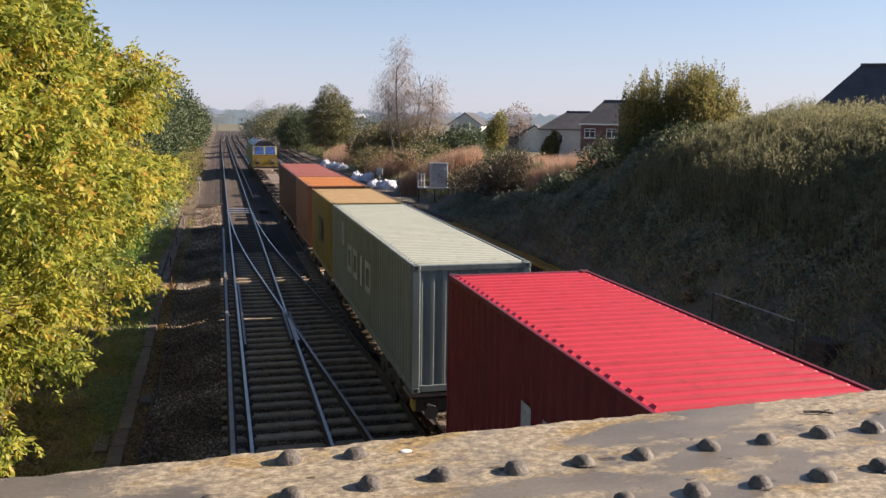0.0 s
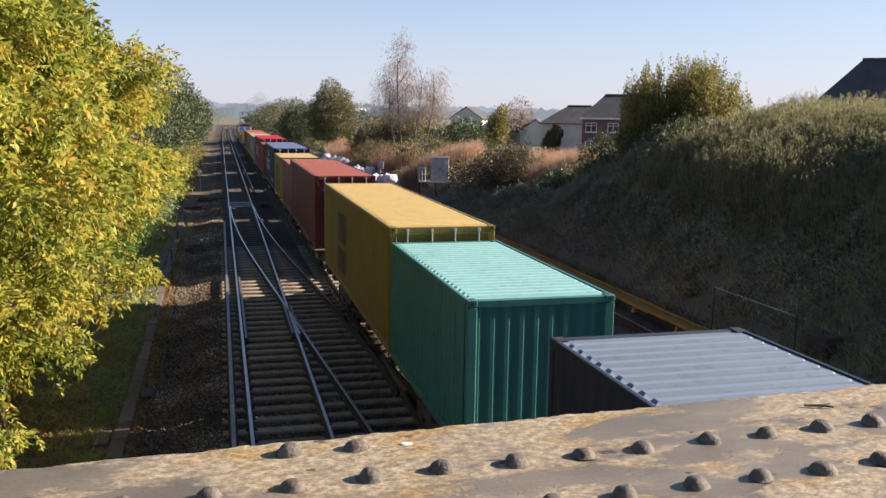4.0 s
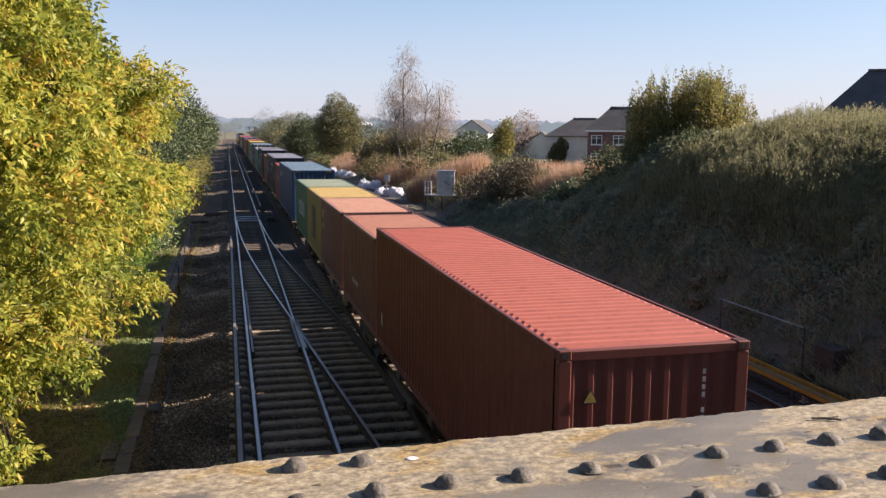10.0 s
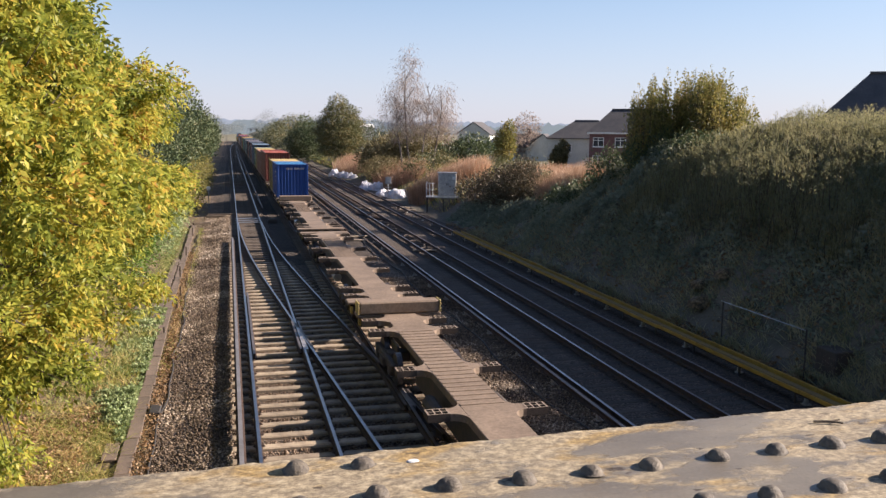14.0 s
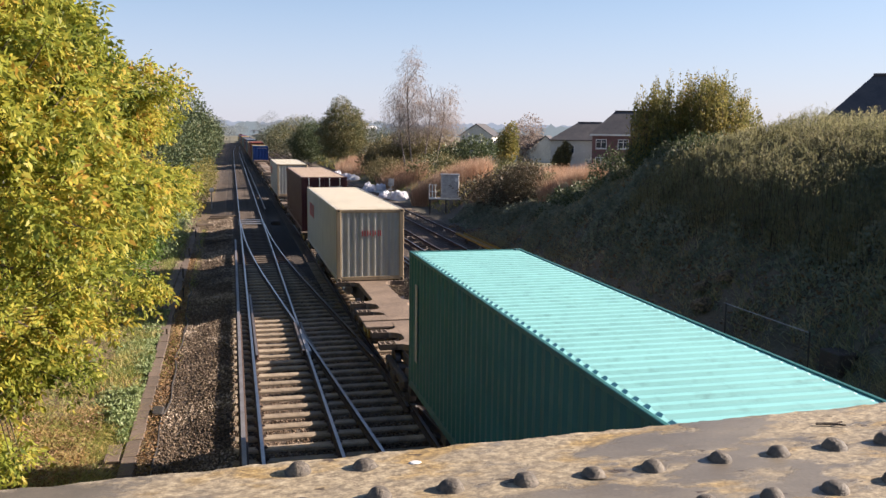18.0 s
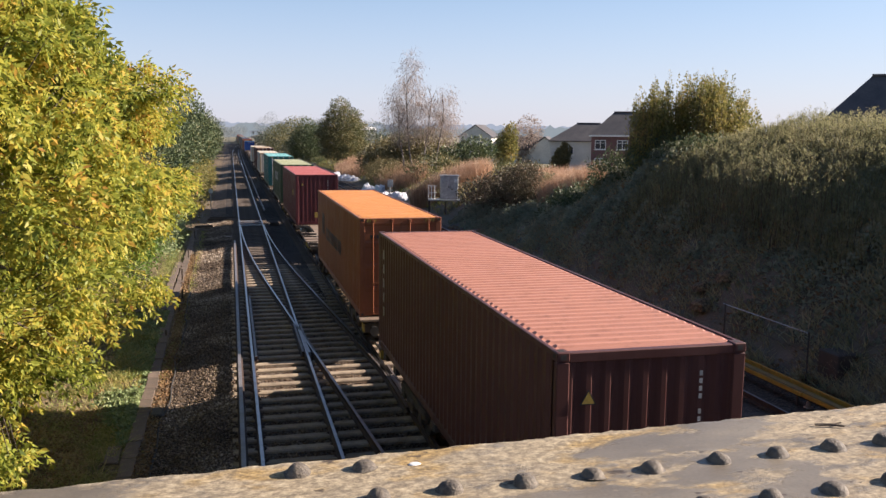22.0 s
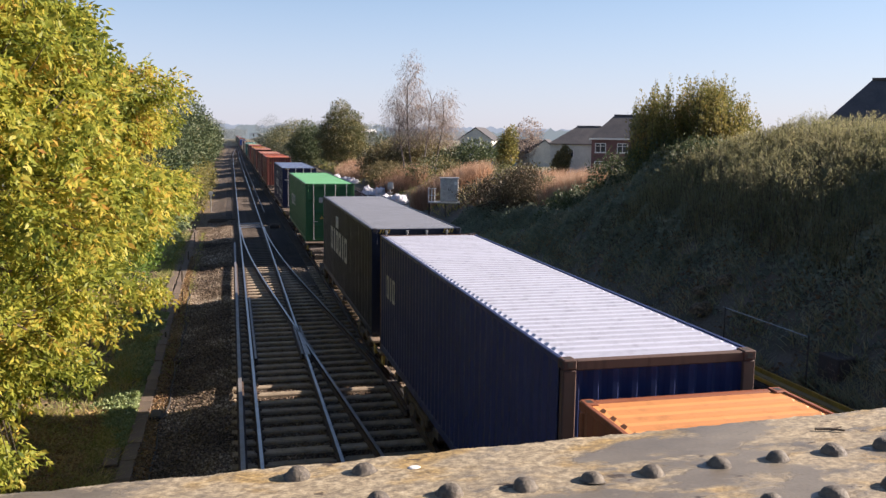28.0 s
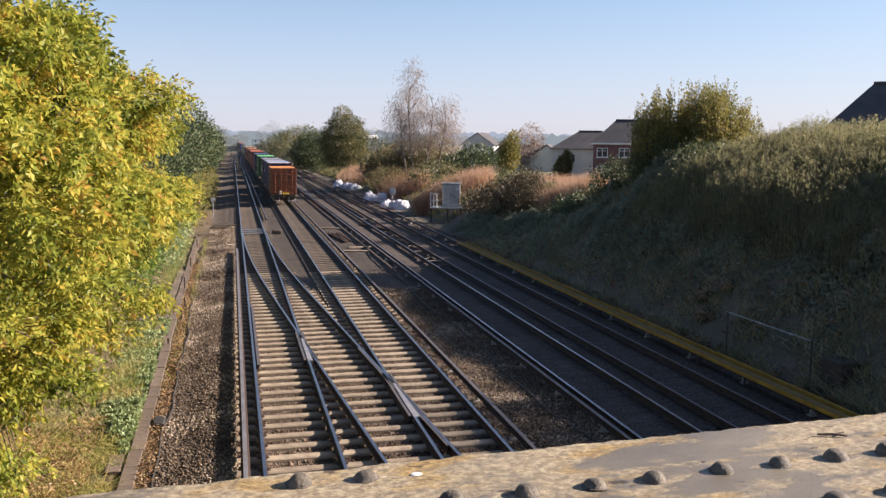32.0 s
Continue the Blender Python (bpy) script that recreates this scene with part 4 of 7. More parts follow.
def end_strip(c, figures):
    """A white strip across the end wall with a dark number; the letters before it are plain bars."""
    y = -12.192 / 2 + 0.020
    strip = part("number_strip", Geo().box(-0.66, y, 2.27, 0.96, y + 0.004, 2.49), WORN_WHITE, c, "white painted strip")
    part("code_bars", Geo().box(-0.60, y - 0.004, 2.30, -0.54, y - 0.001, 2.46).box(-0.47, y - 0.004, 2.30, -0.41, y - 0.001, 2.46).box(-0.35, y - 0.004, 2.30, -0.29, y - 0.001, 2.46).box(-0.20, y - 0.004, 2.30, -0.14, y - 0.001, 2.46), DARKMARK, strip)
    for x, d in figures:
        number(strip, d, x - 0.05, 2.30, 0.225, y - 0.002, DARKMARK, 0.75)


def load_train():
    C = container
    C(354.6, 40, False, MAROON, "dark maroon shipping container near the locomotive", roof=(185, 110, 105))
    C(342.35, 20, False, ORANGE, "orange steel shipping container", fade=0.1, roof=(225, 140, 80))
    C(334.9, 20, False, YELLOWC, "ochre yellow shipping container with dark lettering", marks=[(2.2, 0.9, 1.6, 0.9, 3)], mark=DARKMARK, roof=(210, 174, 130))
    C(328.45, 40, False, GREYGREEN, "pale grey-green shipping container with white lettering", marks=[(3.2, 1.0, 4.2, 0.8, 4), (2.0, 1.6, 0.7, 0.7, 1)], fade=0.12, roof=(200, 205, 185))
    C(313.6, 40, True, CRIMSON, "bright crimson high-cube container with white lettering", "doors", [(3.2, 1.1, 4.8, 0.85, 5)], stripes=True, roof=(225, 50, 75))
    C(301.1, 20, False, RED, "faded red shipping container", marks=[(1.0, 1.5, 0.5, 0.25, 2)], fade=0.08, roof=(190, 112, 106))
    C(292.1, 40, True, NAVY, "navy blue high-cube container with white lettering", "doors", [(2.4, 1.0, 4.2, 0.8, 6), (4.0, 2.0, 1.6, 0.5, 1), (8.0, 0.4, 3.0, 0.3, 9)], stripes=True, roof=(116, 137, 176))
    C(279.6, 20, False, YELLOWC, "ochre yellow shipping container with dark lettering", marks=[(2.0, 0.6, 1.6, 1.4, 3)], mark=DARKMARK, roof=(226, 194, 140))
    C(272.05, 20, False, PINK, "faded salmon-brown shipping container", marks=[(1.2, 1.4, 0.5, 0.3, 2)], roof=(205, 140, 100))
    C(265.85, 40, True, RED, "dark red high-cube container with white end lettering", "doors", [(0.6, z, 0.22, 0.22, 1) for z in (2.3, 1.95, 1.6, 1.25, 0.9)], rear_marks=PLATES + [(-0.50, 1.95, 0.56, 0.42, 1), (-0.78, 2.18, 0.24, 0.17, 1)], fade=0.05, stripes=True, roof=(190, 108, 98))
    C(250.25, 40, True, YELLOWC, "ochre yellow high-cube container with large dark lettering", "doors", [(3.4, 1.4, 2.0, 0.9, 3), (3.4, 0.5, 2.0, 0.7, 3)], mark=DARKMARK, roof=(228, 196, 128))
    C(237.9, 20, False, TEAL, "pale turquoise shipping container", fade=0.1, roof=(150, 215, 210))
    C(228.5, 40, True, SLATE, "slate blue high-cube container with a white wing mark", "doors", [(4.6, 0.9, 2.4, 0.5, 5), (5.0, 1.6, 1.4, 0.6, 2)], fade=0.05, roof=(125, 145, 165))
    C(216.25, 20, False, (0.30, 0.33, 0.36), "weathered grey shipping container with white marks", marks=[(2.0, 0.9, 0.9, 0.9, 2)], roof=(200, 200, 190))
    C(209.15, 20, False, TEAL, "pale turquoise shipping container", marks=[(0.6, z, 0.12, 0.12, 1) for z in (2.1, 1.9, 1.7, 1.5, 1.3)], fade=0.1, roof=(150, 215, 210))
    c = C(202.7, 40, True, SLATE, "dark slate container with white wing mark and numbered end", "end", [(0.6, 1.0, 1.2, 0.25, 5), (3.4, 1.25, 3.0, 0.42, 6), (8.6, 2.2, 1.9, 0.3, 6), (8.6, 1.75, 0.5, 0.25, 1), (4.2, 0.75, 1.8, 0.22, 5)], roof=(156, 152, 164))
    wing(c, 1.4, 2.0)
    end_strip(c, ((-0.07, "4"), (0.09, "0"), (0.20, "8"), (0.34, "0"), (0.45, "5"), (0.61, "8"), (0.87, "0")))
    part("roof_patch", Geo().box(-0.07, -0.6, 0, 0.07, 0.6, 0.004), WHITE, c, "white strip on the roof", pose(0.12, 0.8, 2.896))
    C(187.25, 20, False, ORANGE, "orange steel container with dark lettering", marks=[(1.5, 0.9, 3.6, 0.5, 8), (0.5, 1.4, 0.8, 0.7, 2)], mark=DARKMARK, roof=(235, 135, 65))
    c = C(181.05, 40, True, SLATE, "dark slate container with white wing mark and numbered end", "end", [(1.0, 1.25, 1.6, 0.35, 4), (8.4, 2.1, 2.0, 0.28, 6), (8.4, 1.7, 0.7, 0.25, 2)], roof=(150, 154, 168))
    wing(c, 4.4, 2.0)
    end_strip(c, ((-0.05, "4"), (0.10, "4"), (0.20, "0"), (0.37, "9"), (0.49, "9"), (0.66, "8"), (0.87, "0")))
    part("roof_patch", Geo().box(-0.07, -0.6, 0, 0.07, 0.6, 0.004), WHITE, c, "white strip on the roof", pose(0.12, 0.8, 2.896))
    C(167.5, 20, False, TERRA, "faded red-brown shipping container", marks=[(0.6, 1.5, 0.35, 0.25, 1), (4.6, 1.5, 0.5, 0.4, 2)], fade=0.06, roof=(200, 105, 90))
    C(161.35, 40, True, (0.05, 0.12, 0.24), "steel blue high-cube container with corrugated end", "end", [(0.7, 1.9, 0.7, 0.4, 2), (1.8, 2.0, 1.6, 0.3, 5)], rear_marks=VERT, stripes=True, roof=(124, 150, 170))
    C(146.05, 20, False, GREEN, "green container with large white lettering and pale roof", marks=[(1.3, 1.0, 3.4, 0.7, 5)], fade=0.1, roof=(170, 180, 155))
    C(139.85, 20, False, YELLOWC, "ochre yellow container with dark lettering and pale roof", marks=[(2.2, 0.6, 1.5, 1.4, 3)], mark=DARKMARK, fade=0.1, roof=(225, 190, 125))
    C(133.75, 20, False, PINK, "faded salmon-red container with pale roof", marks=[(0.6, 1.9, 0.3, 0.3, 1), (0.6, 1.5, 0.3, 0.2, 1)], mark=YELMARK, fade=0.05, roof=(225, 165, 150))
    C(127.05, 20, False, PINK, "faded salmon-red shipping container", marks=[(2.0, 0.8, 1.2, 0.15, 5)], fade=0.05, roof=(205, 140, 125))
    C(120.75, 40, True, TERRA, "brick red high-cube container with corrugated end", "end", [(0.6, 0.6, 0.3, 0.3, 1)], rear_marks=VERT, fade=0.03, roof=(200, 108, 98))
    C(99.8, 20, False, YELLOWC, "pale yellow container with dark lettering", marks=[(2.2, 0.7, 1.3, 1.2, 3)], mark=DARKMARK, fade=0.12, roof=(230, 200, 145))
    C(93.7, 20, False, BLUE, "bright blue container with corrugated end and white number", "end", [(4.2, 1.9, 1.4, 0.14, 6), (4.6, 1.55, 0.5, 0.14, 2), (4.6, 1.2, 0.5, 0.14, 2)], rear_marks=[(-0.45, 2.18, 0.5, 0.13, 4), (0.15, 2.18, 0.8, 0.13, 7)], roof=(70, 145, 205))
    C(23.1, 40, False, OFFWHITE, "off-white container with red lettering on corrugated end", "end", [(1.4, 1.4, 2.2, 0.6, 4)], mark=REDMARK, rear_marks=[(-0.35, 1.62, 0.75, 0.2, 4), (-0.5, 2.1, 0.5, 0.09, 4), (0.15, 2.1, 0.8, 0.09, 7)], rear_mark=REDMARK, rust=True, roof=(238, 230, 220))
    C(-1.95, 40, True, (0.20, 0.032, 0.036), "dark maroon container with paired end doors", "doors", (), rear_marks=PLATES, fade=0.04, roof=(214, 188, 174))
    C(-17.7, 40, False, OFFWHITE, "off-white container with red lettering on corrugated end", "end", [(1.3, 1.4, 2.2, 0.6, 4)], mark=REDMARK, rear_marks=[(-0.3, 1.62, 0.75, 0.2, 4)], rear_mark=REDMARK, rust=True, roof=(240, 230, 220))
    C(-42.75, 40, True, TURQ, "turquoise high-cube container with white-rodded doors", "doors", [(0.5, 0.7, 0.35, 1.6, 1)], rear_marks=PLATES + [(-0.82, 1.98, 0.65, 0.42, 1), (-0.75, 1.0, 0.4, 0.07, 1)], stripes=True, fade=0.03, roof=(145, 225, 222))
    C(-63.97, 40, True, SAGE, "dark green container with white lettering and pale roof", "doors", [(4.5, 1.5, 3.6, 0.62, 7)], rear_marks=PLATES + [(-0.9, 2.28, 0.9, 0.2, 7)], fade=0.08, stripes=True, roof=(200, 205, 160))
    C(-78.95, 40, True, (0.32, 0.03, 0.045), "deep red high-cube container with corrugated end", "end", [(9.8, 1.6, 0.5, 0.3, 2)], rear_marks=VERT, fade=0.05, mark=YELMARK, roof=(215, 120, 125))
    C(-104.2, 40, True, ORANGE, "orange high-cube container with dark lettering and doors", "doors", [(1.6, 1.3, 1.0, 0.8, 2), (3.2, 1.2, 4.6, 0.45, 10)], mark=DARKMARK, rear_marks=PLATES, rear_mark=DARKMARK, stripes=True, roof=(248, 164, 100), rods=False)
    C(-119.75, 40, True, (0.28, 0.075, 0.055), "brown-red high-cube container with corrugated end", "end", [(0.6, z, 0.22, 0.22, 1) for z in (2.3, 1.95, 1.6, 1.25, 0.9)], rear_marks=VERT, fade=0.06, roof=(205, 139, 126))
    C(-145.2, 40, True, (0.34, 0.06, 0.05), "brown-red high-cube container with paired end doors", "doors", [(0.6, z, 0.22, 0.22, 1) for z in (2.3, 1.95, 1.6, 1.25, 0.9)], rear_marks=PLATES + [(-0.50, 1.95, 0.56, 0.42, 1), (-0.78, 2.18, 0.24, 0.17, 1)], fade=0.08, stripes=True, roof=(208, 142, 130))
    C(-160.9, 40, True, (0.52, 0.10, 0.055), "orange-red high-cube container with corrugated end", "end", [(0.6, z, 0.22, 0.22, 1) for z in (2.3, 1.95, 1.6, 1.25, 0.9)], rear_marks=VERT, stripes=True, fade=0.04, roof=(220, 118, 94), plate=0.57)
    c = C(-188.7, 40, True, NAVY, "navy blue high-cube container with white-rodded doors", "doors", [(3.7, 1.2, 3.3, 0.62, 6), (8.0, 1.0, 3.6, 0.3, 9), (8.0, 0.55, 2.4, 0.26, 7)], rear_marks=[(0.26, 2.22, 0.24, 0.11, 4), (0.3, 1.75, 0.6, 0.06, 5), (0.3, 1.6, 0.6, 0.06, 5), (0.3, 1.45, 0.6, 0.06, 5), (0.3, 1.3, 0.6, 0.06, 5), (-1.05, 1.98, 0.44, 0.10, 6), (-0.48, 1.40, 0.22, 0.10, 1)], stripes=True, fade=0.03, roof=(119, 138, 172))
    part("roof_sticker", Geo().box(-0.09, -0.07, 0, 0.09, 0.07, 0.004), YELMARK, c, "yellow sticker on the roof", pose(0.06, -5.15, 2.896))
    crescents(c, 0.7, 1.5)
    for text, x, z in (("763225", 0.58, 2.22), ("1", 1.0, 2.22), ("45G1", 0.58, 2.04)):
        number(c, text, x, z, 0.165, -6.096 - 0.002, WORN_WHITE, 0.58)
    C(-208.3, 40, True, GREEN, "bright green container with white-rodded doors", "doors", [(2.0, 1.2, 3.2, 0.6, 5)], rear_marks=[(-0.55, 1.95, 0.3, 0.25, 1)], fade=0.03, roof=(125, 205, 145))
    C(-229.05, 40, True, (0.03, 0.042, 0.085), "dark navy container with white lettering", "doors", [(2.6, 1.2, 4.6, 0.8, 6), (3.8, 2.1, 1.2, 0.4, 1)], rear_marks=PLATES, stripes=True, roof=(150, 155, 166))
    C(-242.6, 40, True, (0.045, 0.075, 0.25), "weathered dark blue container with worn pale roof", "end", [(0.9, 1.5, 1.1, 0.55, 3)], fade=0.02, rust=True, roof=(202, 207, 226))
    C(-255.25, 20, False, ORANGE, "orange container with dark lettering on end doors", "doors", [(0.6, 1.3, 0.8, 0.7, 2), (1.8, 1.0, 3.8, 0.45, 8)], mark=DARKMARK, rear_marks=PLATES, rear_mark=DARKMARK, roof=(248, 164, 100), rods=False)


PALE_YELLOW = surface("worn_yellow", (0.56, 0.45, 0.17), (0.42, 0.32, 0.14), 0.7, scale=5, fine=30, bump=0.1)
REDMARK = surface("red_mark", (0.55, 0.05, 0.05), None, 0.6, scale=3, fine=20, bump=0.05)
load_train()


# ---- wagons ----
def pocket_grid(x0, y0, z0, z1):
    """One cast seat with three by two square pockets through it: sides coloured dark for shade, worn top."""
    xs = [x0 + d for d in (0, 0.035, 0.140, 0.170, 0.280, 0.310, 0.415, 0.45)]
    ys = [y0 + d for d in (0, 0.03, 0.155, 0.185, 0.31, 0.34)]
    v = [(x, y, z) for z in (z0, z1) for y in ys for x in xs]
    at = lambda i, j, k: k * 48 + j * 8 + i
    solid = lambda i, j: 0 <= i < 7 and 0 <= j < 5 and not (i % 2 and j % 2)
    f, m = [], []
    for j in range(5):
        for i in range(7):
            if not solid(i, j):
                continue
            f.append((at(i, j, 1), at(i + 1, j, 1), at(i + 1, j + 1, 1), at(i, j + 1, 1)))
            m.append(1)
            for di, dj, a, b in ((-1, 0, (i, j + 1), (i, j)), (1, 0, (i + 1, j), (i + 1, j + 1)), (0, -1, (i, j), (i + 1, j)), (0, 1, (i + 1, j + 1), (i, j + 1))):
                if not solid(i + di, j + dj):
                    f.append((at(*a, 0), at(*b, 0), at(*b, 1), at(*a, 1)))
                    m.append(0)
    g = Geo().add(v, f)
    g.m = m
    return g


def wagon_proto():
    L = 18.4
    w = thing("flat_wagon", "brown spine wagon with outrigger arms and bogies", "wagon", "wagons of the freight train", at=(TRAIN_X, 0, 0))
    zt = DECK_Z - 0.012
    part("spine", Geo().box(-0.48, -L / 2, 0.86, 0.48, L / 2, zt, c=0.015), DECK, w)
    # boxed in deep below the deck to block low sun beneath the wagon
    part("underframe", Geo().box(-0.44, -L / 2 + 4.7, 0.20, 0.44, L / 2 - 4.7, 0.858, c=0.03).box(-0.3, -L / 2 + 0.2, 0.46, 0.3, L / 2 - 0.2, 0.857), FRAME, w)
    locks = [-8.2, -6.9, -3.05, 0.0, 3.05, 6.9, 8.2]
    for s in (-1, 1):
        h = 0.17
        for y in locks:
            # gusseted arm with an open grid of pockets at its tip
            half = [(0.47, h + 0.30), (0.51, h + 0.16), (0.60, h + 0.05), (0.70, h), (0.77, h)]
            rim = [(s * a, y - b) for a, b in half] + [(s * a, y + b) for a, b in reversed(half)]
            arm = part("outrigger", Geo().prism(rim, "z", zt - 0.15, zt - 0.003), DECK, w)
            grid = pocket_grid(s * 0.995 - 0.225, y - h, zt - 0.15, zt + 0.004)
            part("seat_plate", grid, [FRAME, SEAT], arm, "worn pale seat with square pockets")
            # black sheet below the pockets, put in for the shade inside them
            part("pocket_floor", Geo().box(s * 0.995 - 0.19, y - h + 0.03, zt - 0.146, s * 0.995 + 0.19, y + h - 0.03, zt - 0.125), BLACK, arm)
        for e in (-1, 1):
            # sills added to close off more of that sun
            part("side_sill", misc(("sill", e), lambda: Geo().box(-0.03, min(e * (L / 2 - 3.4), e * (L / 2 - 0.1)), 0.62, 0.03, max(e * (L / 2 - 3.4), e * (L / 2 - 0.1)), 0.84).mesh("side_sill", FRAME)), None, w, "", pose(s * 0.62, 0, 0))
        for y in (-2.0, 1.4):
            part("air_tank", Geo().tube((s * 0.72, y - 0.45, 0.62), (s * 0.72, y + 0.45, 0.62), 0.16, 12), FRAME if y > 0 else GALV, w)
    for k in range(22):
        part("tread_bar", misc("tread", lambda: Geo().box(-0.455, -0.04, 0, 0.455, 0.04, 0.016, c=0.005).mesh("tread_bar", DECK)), None, w, "", pose(0, 0.3 + k * 0.3, zt))
    wm = Geo().tube((-0.0675, 0, 0), (0.0675, 0, 0), 0.42, 20).tube((-0.02, 0, 0), (0.09, 0, 0), 0.13, 12).mesh("wheel", WHEEL)
    for y in (-6.1, 6.1):
        b = part("bogie", Geo().box(-0.98, -1.25, 0.42, -0.82, 1.25, 0.62, c=0.03).box(0.82, -1.25, 0.42, 0.98, 1.25, 0.62, c=0.03).box(-0.9, -0.2, 0.40, 0.9, 0.2, 0.66, c=0.03)
                 .box(-1.04, -0.28, 0.3, -0.8, 0.28, 0.55, c=0.04).box(0.8, -0.28, 0.3, 1.04, 0.28, 0.55, c=0.04), FRAME, w, "", pose(0, y, 0))
        for dy in (-0.9, 0.9):
            part("axle", Geo().tube((-0.95, dy, 0.42), (0.95, dy, 0.42), 0.075, 10), FRAME, b)
            for s in (-1, 1):
                part("wheel", wm, None, b, "", pose(s * 0.755, dy, 0.42, 0, 0, 0 if s > 0 else 180))
                part("axlebox", Geo().box(s * 0.9 - 0.1, dy - 0.17, 0.28, s * 0.9 + 0.1, dy + 0.17, 0.56, c=0.03), FRAME, b)
    for e in (-1, 1):
        part("headstock", Geo().box(-1.15, e * (L / 2 + 0.02) - 0.12, 0.62, 1.15, e * (L / 2 + 0.02) + 0.12, 0.90, c=0.02), FRAME, w, "dark end beam")
        part("end_platform", Geo().box(-1.26, min(e * (L / 2 - 0.38), e * (L / 2 + 0.25)), 0.955, 1.26, max(e * (L / 2 - 0.38), e * (L / 2 + 0.25)), zt - 0.006, c=0.015), DECK, w, "brown end platform")
        for s in (-1, 1):
            part("buffer", misc(("buf", e), lambda: Geo().tube((0, e * (L / 2 + 0.1), 0), (0, e * (L / 2 + 0.5), 0), 0.085, 10).tube((0, e * (L / 2 + 0.5), 0), (0, e * (L / 2 + 0.56), 0), 0.14, 14).mesh("buffer", BLACK)), None, w, "", pose(s * 0.87, 0, 0.74))
        part("drawbar", Geo().box(-0.12, e * (L / 2) - 0.05, 0.72, 0.12, e * (L / 2 + 0.75), 0.86, c=0.02), FRAME, w)
        for s in (-1, 1):
            part("handrail_bracket", Geo().box(s * 1.13 - 0.03, e * (L / 2 + 0.02) - 0.15, 0.66, s * 1.13 + 0.03, e * (L / 2 + 0.02) + 0.15, 0.88), DULL_YELLOW, w, "yellow corner mark")
    MOVERS.append((w, 0, 0))
    return w


FRONTS = [394.6, 375.2, 354.7, 334.95, 313.7, 292.15, 272.15, 250.3, 228.5, 209.2, 187.3, 167.6, 146.1, 127.1, 105.85, 85.05, 64.9, 44.65, 23.2, 4.25, -17.6, -36.7, -57.85, -78.85, -98.1, -119.65, -139.1, -160.85, -182.5, -202.1, -223.0, -242.6]


def build_wagons():
    first = wagon_proto()
    MOVERS[-1] = (first, FRONTS[0] - 9.2, 0)
    for u in FRONTS[1:]:
        MOVERS.append((copy_thing(first, pose(TRAIN_X, u - 9.2, 0)), u - 9.2, 0))
    # the brown timber end bulkheads that lie across two of the empty wagons
    for u in (85.35, 44.95):
        b = thing("bulkhead_beam", "brown steel cross beam with yellow ends on an empty wagon" if u < 50 else "brown steel cross beam lying across an empty wagon", "beam", "cross beams", at=(TRAIN_X, u - 0.45, DECK_Z))
        part("beam", Geo().box(-1.20, -0.25, 0.0, 1.20, 0.25, 0.36, c=0.04), DECK, b)
        for s in (-1, 1) if u < 50 else ():
            part("end_plate", Geo().box(s * 1.225 - 0.022, -0.255, 0.0, s * 1.225 + 0.022, 0.255, 0.365, c=0.01), PALE_YELLOW, b, "yellow end plate")
        MOVERS.append((b, u - 0.45, DECK_Z))

    b = thing("equipment_box", "bright yellow equipment box across a wagon end", "box", at=(TRAIN_X, -182.3, DECK_Z))
    part("case", Geo().box(-0.30, -0.16, -0.014, 0.30, 0.16, 0.20, c=0.03), YELMARK, b)
    part("lid", Geo().box(-0.315, -0.175, 0.20, 0.315, 0.175, 0.235, c=0.012), YELMARK, b)
    MOVERS.append((b, -182.3, DECK_Z))


build_wagons()


